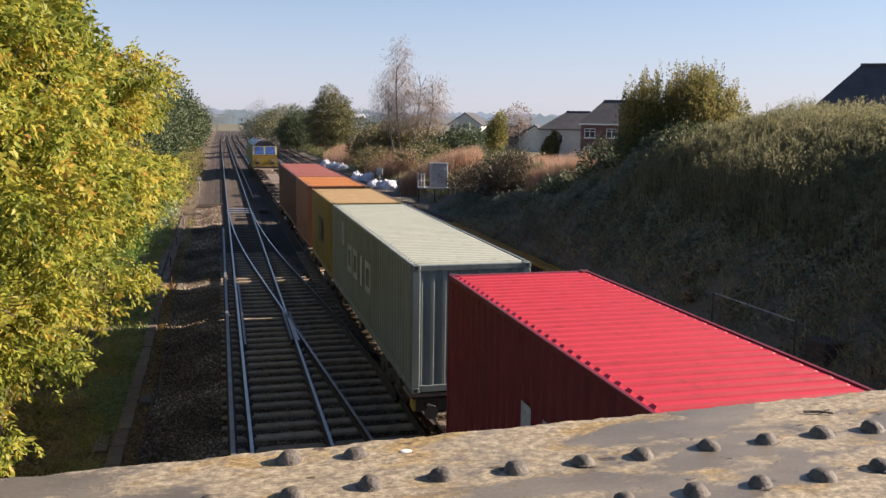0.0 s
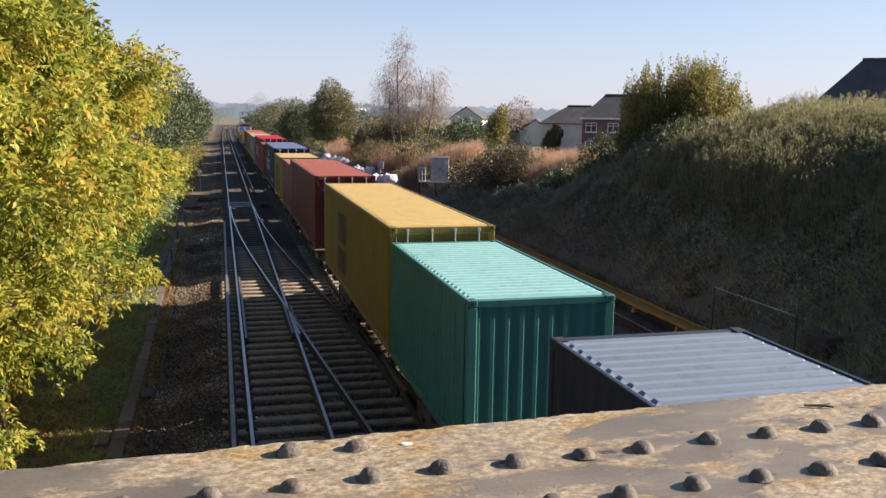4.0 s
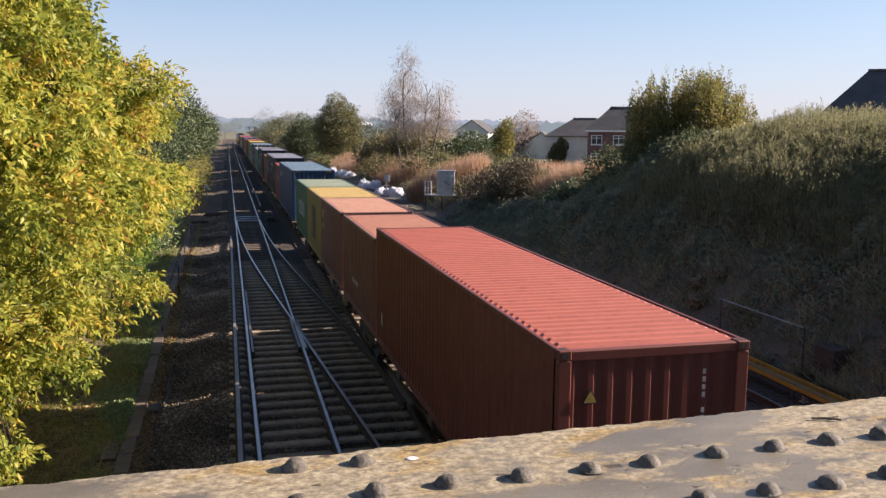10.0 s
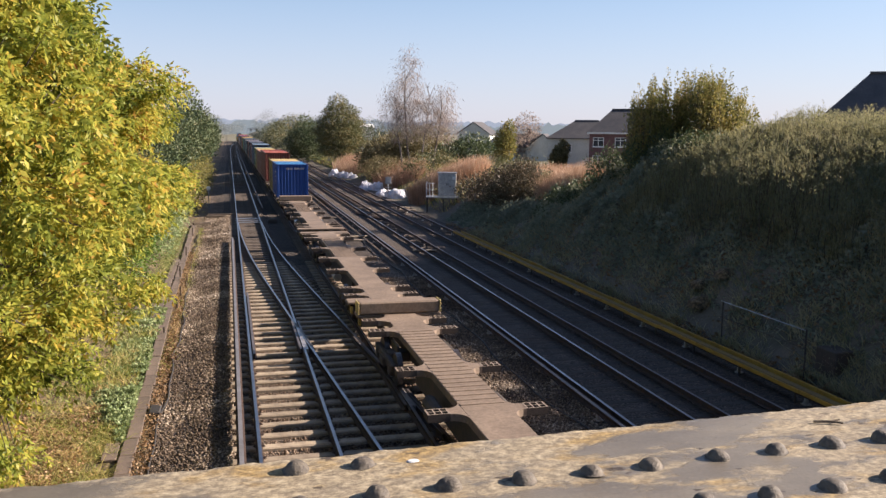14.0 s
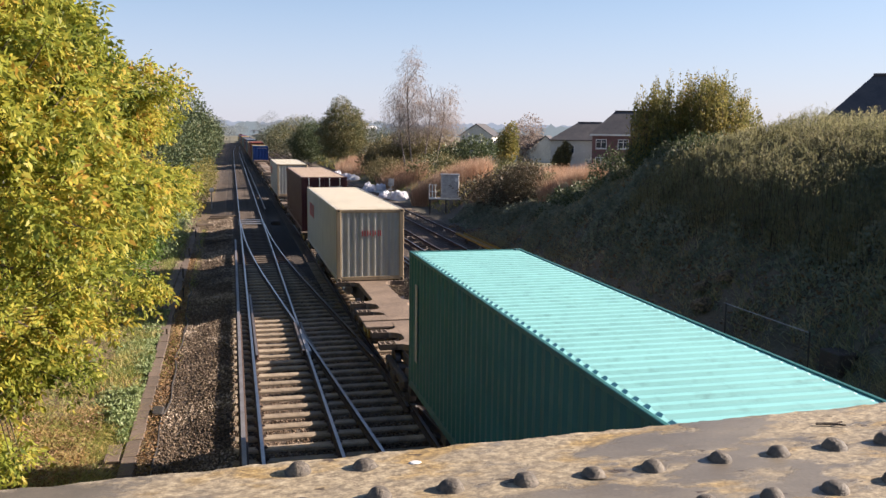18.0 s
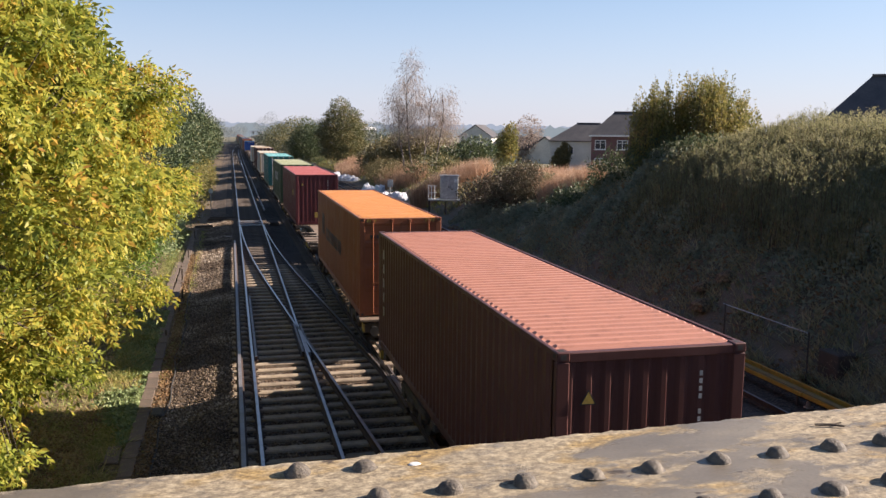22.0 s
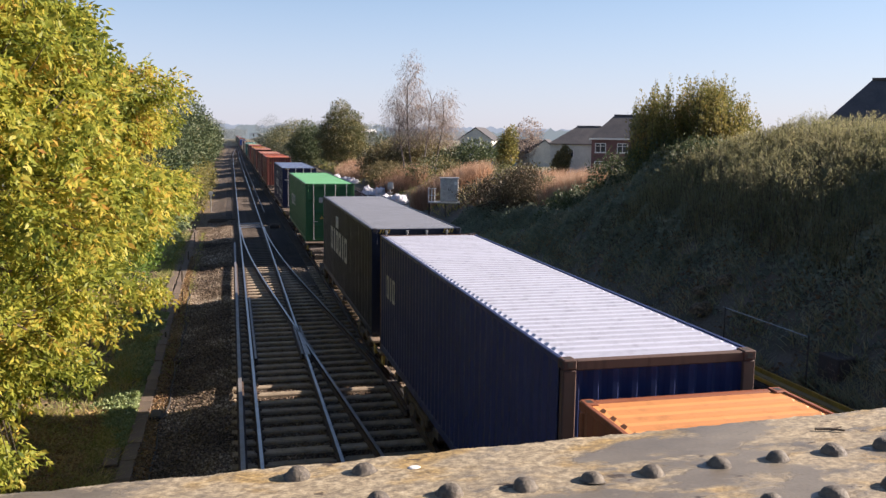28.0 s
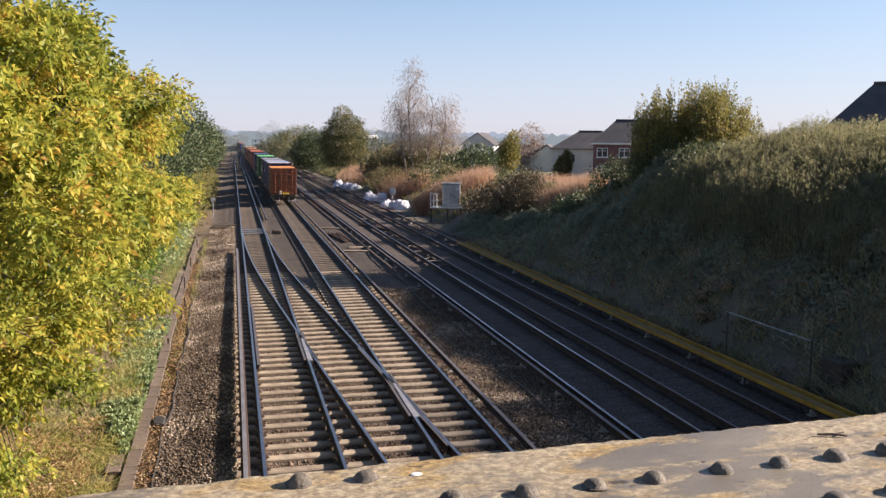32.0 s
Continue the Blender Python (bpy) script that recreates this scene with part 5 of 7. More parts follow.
def build_loco():
    """A high-sided diesel freight locomotive seen end-on."""
    L = 21.0
    yel, dark = paint("loco_yellow", (0.40, 0.255, 0.05), 0.6), paint("loco_green", (0.03, 0.12, 0.06), 0.4)
    pillar = surface("cab_cream", (0.50, 0.45, 0.30), (0.38, 0.33, 0.20), 0.5)
    # the sky's blue reflection is put into the glass colour
    glass = surface("cab_glass", (0.07, 0.13, 0.34), None, 0.15, scale=2, fine=5, bump=0)
    c = thing("diesel_locomotive", "diesel freight locomotive with yellow cab end and pale roof", "locomotive", at=(TRAIN_X, 0, 0))
    body = [(-1.30, 1.05), (1.30, 1.05), (1.32, 2.9), (1.05, 3.55), (0.45, 3.86), (-0.45, 3.86), (-1.05, 3.55), (-1.32, 2.9)]
    part("body", Geo().prism(body, "y", -L / 2 + 1.9, L / 2 - 1.9), dark, c)
    part("roof", Geo().prism([(-1.2, 3.4), (1.2, 3.4), (0.5, 3.9), (-0.5, 3.9)], "y", -L / 2 + 0.8, L / 2 - 0.8), FRAME, c)
    for k in range(6):
        part("roof_panel", Geo().prism([(-1.22, 3.42), (-0.42, 3.99), (-0.38, 3.94), (-1.16, 3.38)], "y", -L / 2 + 1.0 + k * 3.2, -L / 2 + 3.4 + k * 3.2), WHITE, c, "white roof panel")
    for e in (-1, 1):
        turn = Matrix.Diagonal((1, 1, 1, 1)) if e < 0 else Matrix.Rotation(math.pi, 4, "Z")
        cab = part("cab", Geo().prism([(-L / 2 + 0.25, 1.05), (-L / 2 + 2.0, 1.05), (-L / 2 + 2.0, 3.37), (-L / 2 + 0.80, 3.37), (-L / 2 + 0.35, 2.5)], "x", -1.3, 1.3), yel, c, "yellow warning end", turn)
        part("screen_surround", Geo().add([(-1.28, -L / 2 + 0.335, 2.46), (1.28, -L / 2 + 0.335, 2.46), (1.22, -L / 2 + 0.80, 3.50), (-1.22, -L / 2 + 0.80, 3.50), (-1.28, -L / 2 + 0.5, 2.46), (1.28, -L / 2 + 0.5, 2.46), (1.22, -L / 2 + 0.95, 3.50), (-1.22, -L / 2 + 0.95, 3.50)],
                                          [(0, 1, 2, 3), (4, 7, 6, 5), (0, 4, 5, 1), (2, 6, 7, 3), (1, 5, 6, 2), (0, 3, 7, 4)]), pillar, cab, "cream windscreen pillars")
        part("roof_hood", Geo().add([(-1.30, -L / 2 + 0.74, 3.36), (1.30, -L / 2 + 0.74, 3.36), (0.55, -L / 2 + 0.80, 3.93), (-0.55, -L / 2 + 0.80, 3.93), (-1.30, -L / 2 + 1.1, 3.36), (1.30, -L / 2 + 1.1, 3.36), (0.55, -L / 2 + 1.1, 3.93), (-0.55, -L / 2 + 1.1, 3.93)],
                                    [(0, 1, 2, 3), (4, 7, 6, 5), (0, 4, 5, 1), (2, 6, 7, 3), (1, 5, 6, 2), (0, 3, 7, 4)]), BLACK, cab, "black roof hood")
        for s in (-1, 1):
            part("windscreen", Geo().add([(s * 0.10, -L / 2 + 0.345, 2.52), (s * 1.12, -L / 2 + 0.345, 2.52), (s * 1.05, -L / 2 + 0.70, 3.32), (s * 0.10, -L / 2 + 0.70, 3.32),
                                          (s * 0.10, -L / 2 + 0.45, 2.52), (s * 1.12, -L / 2 + 0.45, 2.52), (s * 1.05, -L / 2 + 0.83, 3.32), (s * 0.10, -L / 2 + 0.83, 3.32)],
                                         [(0, 1, 2, 3), (4, 7, 6, 5), (0, 4, 5, 1), (2, 6, 7, 3), (1, 5, 6, 2), (0, 3, 7, 4)]), glass, cab, "windscreen with blue sky reflection in its colour")
            part("lamp_cluster", Geo().box(s * 0.8 - 0.22, -L / 2 + 0.26, 1.45, s * 0.8 + 0.22, -L / 2 + 0.31, 1.68, c=0.02), BLACK, cab)
            part("headlight", Geo().tube((s * 0.8, -L / 2 + 0.31, 1.9), (s * 0.8, -L / 2 + 0.22, 1.9), 0.12, 12), GALV, cab)
            part("buffer", Geo().tube((s * 0.87, -L / 2 + 0.3, 1.06), (s * 0.87, -L / 2 - 0.2, 1.06), 0.10, 10).tube((s * 0.87, -L / 2 - 0.2, 1.06), (s * 0.87, -L / 2 - 0.26, 1.06), 0.24, 14), FRAME, cab)
        part("buffer_beam", Geo().box(-1.3, -L / 2 + 0.2, 0.75, 1.3, -L / 2 + 0.6, 1.2, c=0.02), FRAME, cab)
        bg = part("bogie", Geo().box(-1.1, -2.4, 0.35, -0.9, 2.4, 0.8, c=0.03).box(0.9, -2.4, 0.35, 1.1, 2.4, 0.8, c=0.03).box(-0.9, -0.4, 0.5, 0.9, 0.4, 0.9), FRAME, c, "", pose(0, e * 6.6, 0))
        for dy in (-2.0, 0, 2.0):
            for s in (-1, 1):
                part("wheel", Geo().tube((s * 0.69, dy, 0.53), (s * 0.82, dy, 0.53), 0.53, 20), WHEEL, bg)
    part("fuel_tank", Geo().box(-1.2, -2.6, 0.4, 1.2, 2.6, 1.1, c=0.08), FRAME, c)
    part("underframe", Geo().box(-1.25, -L / 2 + 1, 0.85, 1.25, L / 2 - 1, 1.07), FRAME, c)
    for k in range(4):
        part("roof_fan", Geo().tube((0, 2 + k * 1.5, 3.88), (0, 2 + k * 1.5, 3.98), 0.5, 16), FRAME, c)
    MOVERS.append((c, 395.6 + 10.5 - 0.3, 0))


build_loco()

# the tail lamp and end gear of the last wagon
def build_tail():
    t = thing("tail_lamp", "small white tail lamp on the last wagon", "lamp", at=(TRAIN_X, -261.3, 0))
    part("case", Geo().box(-0.45, -0.22, 1.05, -0.27, -0.06, 1.4, c=0.02), WHITE, t)
    part("lens", Geo().tube((-0.36, -0.215, 1.26), (-0.36, -0.235, 1.26), 0.06, 12), REDMARK, t)
    MOVERS.append((t, -261.3, 0))
    b = thing("end_box", "yellow warning box on the last wagon", "box", at=(TRAIN_X, -261.3, 0))
    part("box", Geo().box(-0.15, -0.2, 1.05, 0.45, -0.05, 1.18, c=0.02), YELMARK, b)
    MOVERS.append((b, -261.3, 0))
    r = thing("shunter_handrail", "white-painted shunter's handrails under the last wagon end", "handrail", at=(TRAIN_X, -261.3, 0))
    for s in (-1, 1):
        part("rail", Geo().tube((s * 0.45, -0.1, 0.42), (s * 1.05, -0.1, 0.42), 0.022, 8).tube((s * 1.05, -0.1, 0.42), (s * 1.05, -0.1, 0.78), 0.022, 8).tube((s * 0.45, -0.1, 0.42), (s * 0.45, -0.1, 0.78), 0.022, 8), WHITE, r)
    MOVERS.append((r, -261.3, 0))
    for s in (-1, 1):
        k = thing("buffer", "black round buffer on the last wagon", "buffer", "buffers of the last wagon", at=(TRAIN_X, -261.1, 0))
        part("stem", Geo().tube((s * 0.87, 0.2, 0.80), (s * 0.87, -0.55, 0.80), 0.09, 12), FRAME, k)
        part("head", Geo().tube((s * 0.87, -0.55, 0.80), (s * 0.87, -0.61, 0.80), 0.19, 18), BLACK, k)
        MOVERS.append((k, -261.1, 0))


build_tail()


# ---- planting ----
def unit(v):
    return v / np.maximum(np.linalg.norm(v, axis=-1, keepdims=True), 1e-6)


def leaf_quads(base, way, size, width=0.42, fold=0.12):
    """Diamond leaves: base points, directions, lengths. Returns vertices and faces."""
    n = len(base)
    way = unit(way)
    s = unit(np.cross(way, unit(rng.normal(size=(n, 3)))))
    nn = np.cross(s, way)
    L = np.asarray(size).reshape(-1, 1)
    v = np.stack([base, base + way * L * 0.45 + s * L * width * 0.5 + nn * L * fold, base + way * L, base + way * L * 0.45 - s * L * width * 0.5 + nn * L * fold], 1)
    return v.reshape(-1, 3), np.arange(4 * n).reshape(-1, 4)


def compound_leaves(base, way, size, pairs=4):
    """Pinnate leaves: pairs of narrow leaflets along a drooping stalk."""
    n = len(base)
    way = unit(way)
    s = unit(np.cross(way, unit(rng.normal(size=(n, 3)) * (1, 1, 0.4) + (0, 0, 0.8))))
    L = np.asarray(size).reshape(-1, 1)
    bs, ws, ls = [], [], []
    for k in range(pairs):
        t = 0.3 + 0.6 * k / (pairs - 1)
        p = base + way * L * t - np.array([0, 0, 0.16]) * L * t * t
        for e in (-1, 1):
            bs.append(p)
            ws.append(way * 0.55 + s * e * 0.8 + (0, 0, -0.25) + rng.normal(size=(n, 3)) * 0.15)
            ls.append(L[:, 0] * rng.uniform(0.27, 0.39, n))
    bs.append(base + way * L * 0.92)
    ws.append(way + (0, 0, -0.35))
    ls.append(L[:, 0] * 0.38)
    return leaf_quads(np.concatenate(bs), np.concatenate(ws), np.concatenate(ls), 0.40)


def in_blobs(blobs, n, shell=0.55):
    """n points in a union of ellipsoids (x, y, z, rx, ry, rz), most of them near the skin; with outward directions."""
    b = np.array(blobs, float)
    vol = b[:, 3] * b[:, 4] * b[:, 5]
    k = rng.choice(len(b), n, p=vol / vol.sum())
    d = unit(rng.normal(size=(n, 3)))
    r = (shell + (1 - shell) * rng.random(n)) ** 0.7
    r = np.where(rng.random(n) < 0.25, rng.random(n) ** 0.5, r)
    return b[k, :3] + d * b[k, 3:] * r[:, None], d


def cloud(name, verts, faces, material, parent=None, label="", category="", kind="", group=""):
    ob = new(name, quick_mesh(name, verts, faces, material))
    ob.parent = parent
    return tagged(ob, label, category, group, kind)


ASH = leafy("autumn_ash_leaf", [(0.0, (0.09, 0.13, 0.025)), (0.2, (0.22, 0.26, 0.045)), (0.45, (0.33, 0.355, 0.06)), (0.72, (0.50, 0.435, 0.075)), (0.9, (0.57, 0.385, 0.075)), (1.0, (0.40, 0.205, 0.055))], 0.50, 0.5, 0.8, 1.9, 0.6)
GREENLEAF = leafy("green_leaf", [(0.0, (0.05, 0.11, 0.02)), (0.5, (0.11, 0.19, 0.03)), (1.0, (0.24, 0.28, 0.05))], 0.35)
DARKLEAF = leafy("bramble_leaf", [(0.0, (0.16, 0.19, 0.135)), (0.5, (0.24, 0.265, 0.19)), (0.9, (0.33, 0.345, 0.24)), (1.0, (0.38, 0.34, 0.24))], 0.40)
SAGELEAF = leafy("buddleia_leaf", [(0.0, (0.16, 0.165, 0.085)), (0.5, (0.235, 0.23, 0.118)), (1.0, (0.33, 0.285, 0.15))], 0.60)
OLIVELEAF = leafy("hazel_leaf", [(0.0, (0.10, 0.12, 0.042)), (0.5, (0.22, 0.205, 0.066)), (0.85, (0.37, 0.295, 0.095)), (1.0, (0.37, 0.235, 0.095))], 0.45)
FIRLEAF = leafy("evergreen_leaf", [(0.0, (0.045, 0.07, 0.035)), (0.6, (0.09, 0.12, 0.055)), (1.0, (0.17, 0.16, 0.07))], 0.2)
BIRCHLEAF = leafy("birch_twig", [(0.0, (0.20, 0.16, 0.14)), (0.6, (0.32, 0.26, 0.225)), (1.0, (0.42, 0.34, 0.27))], 0.4)
REED = leafy("reed_plume", [(0.0, (0.28, 0.155, 0.095)), (0.5, (0.45, 0.28, 0.18)), (1.0, (0.58, 0.43, 0.30))], 0.35)
STRAW = leafy("dry_grass", [(0.0, (0.176, 0.216, 0.041)), (0.35, (0.270, 0.297, 0.068)), (0.7, (0.486, 0.392, 0.162)), (1.0, (0.567, 0.338, 0.162))], 0.35)
GRASS = leafy("green_grass", [(0.0, (0.15, 0.20, 0.055)), (0.6, (0.28, 0.30, 0.10)), (1.0, (0.48, 0.41, 0.19))], 0.35)
LITTER = leafy("dead_leaf", [(0.0, (0.12, 0.065, 0.032)), (0.5, (0.25, 0.15, 0.075)), (1.0, (0.44, 0.31, 0.16))], 0.15)
SCRUB = leafy("scrub_leaf", [(0.0, (0.13, 0.145, 0.09)), (0.5, (0.21, 0.22, 0.135)), (1.0, (0.31, 0.29, 0.19))], 0.5)
IVYLEAF = leafy("ivy_leaf", [(0.0, (0.14, 0.20, 0.085)), (0.5, (0.26, 0.33, 0.15)), (1.0, (0.40, 0.43, 0.22))], 0.3)
DOCK = leafy("dock_leaf", [(0.0, (0.05, 0.05, 0.03)), (0.5, (0.10, 0.085, 0.052)), (1.0, (0.19, 0.125, 0.085))], 0.25)
RANK = leafy("rank_grass", [(0.0, (0.20, 0.205, 0.10)), (0.6, (0.38, 0.34, 0.185)), (1.0, (0.54, 0.44, 0.27))], 0.25)
# amber sunlight is mixed into this leaf colour
AMBERFIR = leafy("amber_lit_leaf", [(0.0, (0.075, 0.095, 0.05)), (0.5, (0.15, 0.15, 0.068)), (1.0, (0.27, 0.205, 0.085))], 0.2)
# distance haze is mixed into the two leaf colours below
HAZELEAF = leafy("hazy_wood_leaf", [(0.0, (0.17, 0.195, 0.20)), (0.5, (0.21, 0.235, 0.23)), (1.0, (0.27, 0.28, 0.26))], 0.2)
FARLEAF = leafy("far_hazed_leaf", [(0.0, (0.085, 0.105, 0.075)), (0.5, (0.12, 0.14, 0.095)), (1.0, (0.19, 0.185, 0.115))], 0.2)
THICKET = leafy("autumn_thicket", [(0.0, (0.11, 0.10, 0.05)), (0.5, (0.20, 0.17, 0.08)), (1.0, (0.32, 0.26, 0.13))], 0.3)
BARK = surface("bark", (0.12, 0.09, 0.065), (0.065, 0.05, 0.036), 0.95, scale=5, fine=30, bump=0.8, depth=0.02)
PALEBARK = surface("birch_bark", (0.20, 0.175, 0.155), (0.12, 0.10, 0.09), 0.85, scale=4, fine=25)


def branch_tree(base, top, spread, r0, levels, seed, nfork=4, reach=0.42):
    """Trunk and limbs as one chain of tapering tubes; returns geometry parts and tips."""
    rr = random.Random(seed)
    trunk, limbs, tips = Geo(), [], []

    def grow(g, p, d, length, r, depth):
        n = 4 if depth == 0 else 3
        q = p.copy()
        for k in range(n):
            d2 = (d + Vector((rr.uniform(-1, 1), rr.uniform(-1, 1), rr.uniform(-0.4, 0.7))) * 0.16).normalized()
            nx = q + d2 * length / n
            ra, rb = r * (1 - 0.55 * k / n), r * (1 - 0.55 * (k + 1) / n)
            g.tube(q, nx, ra, 7 if depth == 0 else 5, 0, rb, depth == 0)
            d, q = d2, nx
            if depth < levels and (k > 0 or depth > 0):
                for _ in range(nfork if depth == 0 else 2):
                    a = rr.uniform(0, 2 * math.pi)
                    out = Vector((math.cos(a) * spread[0], math.sin(a) * spread[1], rr.uniform(0.1, 0.75)))
                    child = limbs[-1] if depth > 0 else Geo()
                    if depth == 0:
                        limbs.append(child)
                    grow(child, q.copy(), (out + d * 0.35).normalized(), length * rr.uniform(reach * 0.7, reach), rb * 0.6, depth + 1)
        tips.append(q)

    b = Vector(base)
    grow(trunk, b, (Vector(top) - b).normalized(), (Vector(top) - b).length, r0, 0)
    return trunk, limbs, tips


def ash_tree(x, y, blobs, height, sprays, label, seed, leaf=0.26):
    global rng
    rng = np.random.default_rng(seed)
    z = float(ground_z(x, y)) - 0.1
    t = thing("ash_tree", label, "tree", "autumn trees beside the line", at=(0, 0, 0))
    trunk, limbs, tips = branch_tree((x, y, z), (x + 0.3, y + 0.3, height * 0.72), (0.8, 0.8), 0.2, 2, seed)
    part("trunk", trunk, BARK, t)
    for g in limbs:
        part("limb", g, BARK, t)
    # boughs: each a drooping fan of sprays, with gaps between them
    c0, d0 = in_blobs(blobs, sprays // 17, 0.80)
    p = np.repeat(c0, 17, 0) + np.clip(rng.normal(size=(sprays // 17 * 17, 3)), -1.6, 1.6) * (0.44, 0.44, 0.15)
    p[:, 2] -= 0.22 * np.hypot(p[:, 0] - np.repeat(c0[:, 0], 17), p[:, 1] - np.repeat(c0[:, 1], 17))
    d = np.repeat(d0, 17, 0)
    sprays = len(p)
    heart = Vector((x + 0.3, y + 0.3, height * 0.5))
    for i in range(0, len(c0), 2):
        tip = Vector(c0[i])
        a = heart.lerp(tip, 0.35) - Vector((0, 0, 0.5))
        mid = a.lerp(tip, 0.55) - Vector((0, 0, 0.12))
        part("bough", Geo().tube(a, mid, 0.045, 5, 0, 0.03, False).tube(mid, tip, 0.03, 5, 0, 0.01, False), BARK, t)
    # every spray is a twig with several leaves round it
    k = 7
    b = np.repeat(p, k, 0) + rng.normal(size=(sprays * k, 3)) * 0.13
    w = np.repeat(d, k, 0) * 0.8 + rng.normal(size=(sprays * k, 3)) * 0.55 + (0.05, 0, -0.22)
    v, f = compound_leaves(b, w, rng.uniform(0.75, 1.25, len(b)) * leaf)
    part("crown", quick_mesh("crown", v, f, ASH), None, t, "yellow-green autumn leaves")
    g = Geo()
    for i in range(0, sprays, 2):
        a = Vector(p[i])
        g.tube(a - Vector(d[i]) * 0.55 - Vector((0, 0, 0.1)), a + Vector(d[i]) * 0.1, 0.013, 4, 0, 0.004, False)
    o = part("spray_wood", g, BARK, t)
    o["kind"] = "stuff"
    return t


def shoots(parent, base, tall, per, leaf, material, lean, leafed, width):
    """Upright shoots from their base points, each with narrow leaves round its upper length."""
    n = len(base)
    way = unit(np.column_stack([rng.normal(0, lean, n), rng.normal(0, lean, n), np.ones(n)]))
    tall = np.asarray(tall).reshape(-1, 1)
    tip = base + way * tall
    side_ = unit(np.cross(way, rng.normal(size=(n, 3))))
    v = np.stack([base - side_ * 0.014, base + side_ * 0.014, tip + side_ * 0.003, tip - side_ * 0.003], 1).reshape(-1, 3)
    part("stem_wood", quick_mesh("stem_wood", v, np.arange(4 * n).reshape(-1, 4), BARK), None, parent)["kind"] = "stuff"
    down = np.minimum(tall, leafed)[:, :, None] * (rng.random((n, per, 1)) ** 1.15)
    out = unit(rng.normal(size=(n, per, 3)) * (1, 1, 0.25))
    p = tip[:, None, :] - way[:, None, :] * down + out * (0.03 + 0.13 * np.minimum(down, 1.2))
    size = leaf * rng.uniform(0.6, 1.35, (n, per)) * (0.65 + 0.35 * np.minimum(down[:, :, 0] * 2, 1))
    d = out * 0.6 + way[:, None, :] * 0.9 + rng.normal(size=(n, per, 3)) * 0.25
    v, f = leaf_quads(p.reshape(-1, 3), d.reshape(-1, 3), size.ravel(), width)
    return part("crown", quick_mesh("crown", v, f, material), None, parent)


def bush(name, label, category, blobs, n, leaf, material, group="", stems=6, width=0.5, up=0.3, kind=""):
    b = np.array(blobs)
    t = thing(name, label, category, group, kind)
    g = Geo()
    for k in range(stems):
        q = b[k % len(b)]
        g.tube((q[0] + rng.normal(0, 0.2), q[1] + rng.normal(0, 0.2), float(ground_z(q[0], q[1])) - 0.15), (q[0] + rng.normal(0, 0.5), q[1] + rng.normal(0, 0.5), q[2] + q[5] * 0.5), 0.05, 5, 0, 0.015)
    part("stem_wood", g, BARK, t)["kind"] = "stuff"
    p, d = in_blobs(blobs, n)
    # break the outline: push some leaves outwards in little groups
    lump = np.array([noise.noise((a[0] * 1.3, a[1] * 1.3, a[2] * 1.3)) for a in p])
    p = p + d * (lump[:, None] * 0.55 + (rng.random((n, 1)) ** 4) * 0.5) * min(1.0, float(b[:, 3:].mean()) * 0.5)
    v, f = leaf_quads(p, d * 0.6 + rng.normal(size=(n, 3)) * 0.7 + (0, 0, up), rng.uniform(0.6, 1.4, n) * leaf, width)
    part("crown", quick_mesh("crown", v, f, material), None, t)
    return t


def blades(name, label, category, xy, h, material, lean=0.25, width=0.012, kind="stuff", dz=0.0):
    """Upright blades of grass or reed at xy, each a bent strip."""
    n = len(xy)
    z = ground_z(xy[:, 0], xy[:, 1]) + dz
    b = np.column_stack([xy, z])
    L = h * rng.uniform(0.5, 1.2, n)[:, None]
    a = rng.uniform(0, 2 * np.pi, n)
    s = np.column_stack([np.cos(a), np.sin(a), np.zeros(n)])
    w = np.column_stack([rng.normal(0, lean, n), rng.normal(0, lean, n), np.ones(n)])
    mid = b + w * (1, 1, 0.6) * L * 0.55
    tip = b + (w * (2.1, 2.1, 1)) * L
    v = np.stack([b - s * width, b + s * width, mid + s * width * 0.8, tip, mid - s * width * 0.8], 1).reshape(-1, 3)
    i = np.arange(n)[:, None] * 5
    f = np.concatenate([i + (0, 1, 2), i + (0, 2, 4), i + (4, 2, 3)])
    return cloud(name, v, f, material, None, label, category, kind)


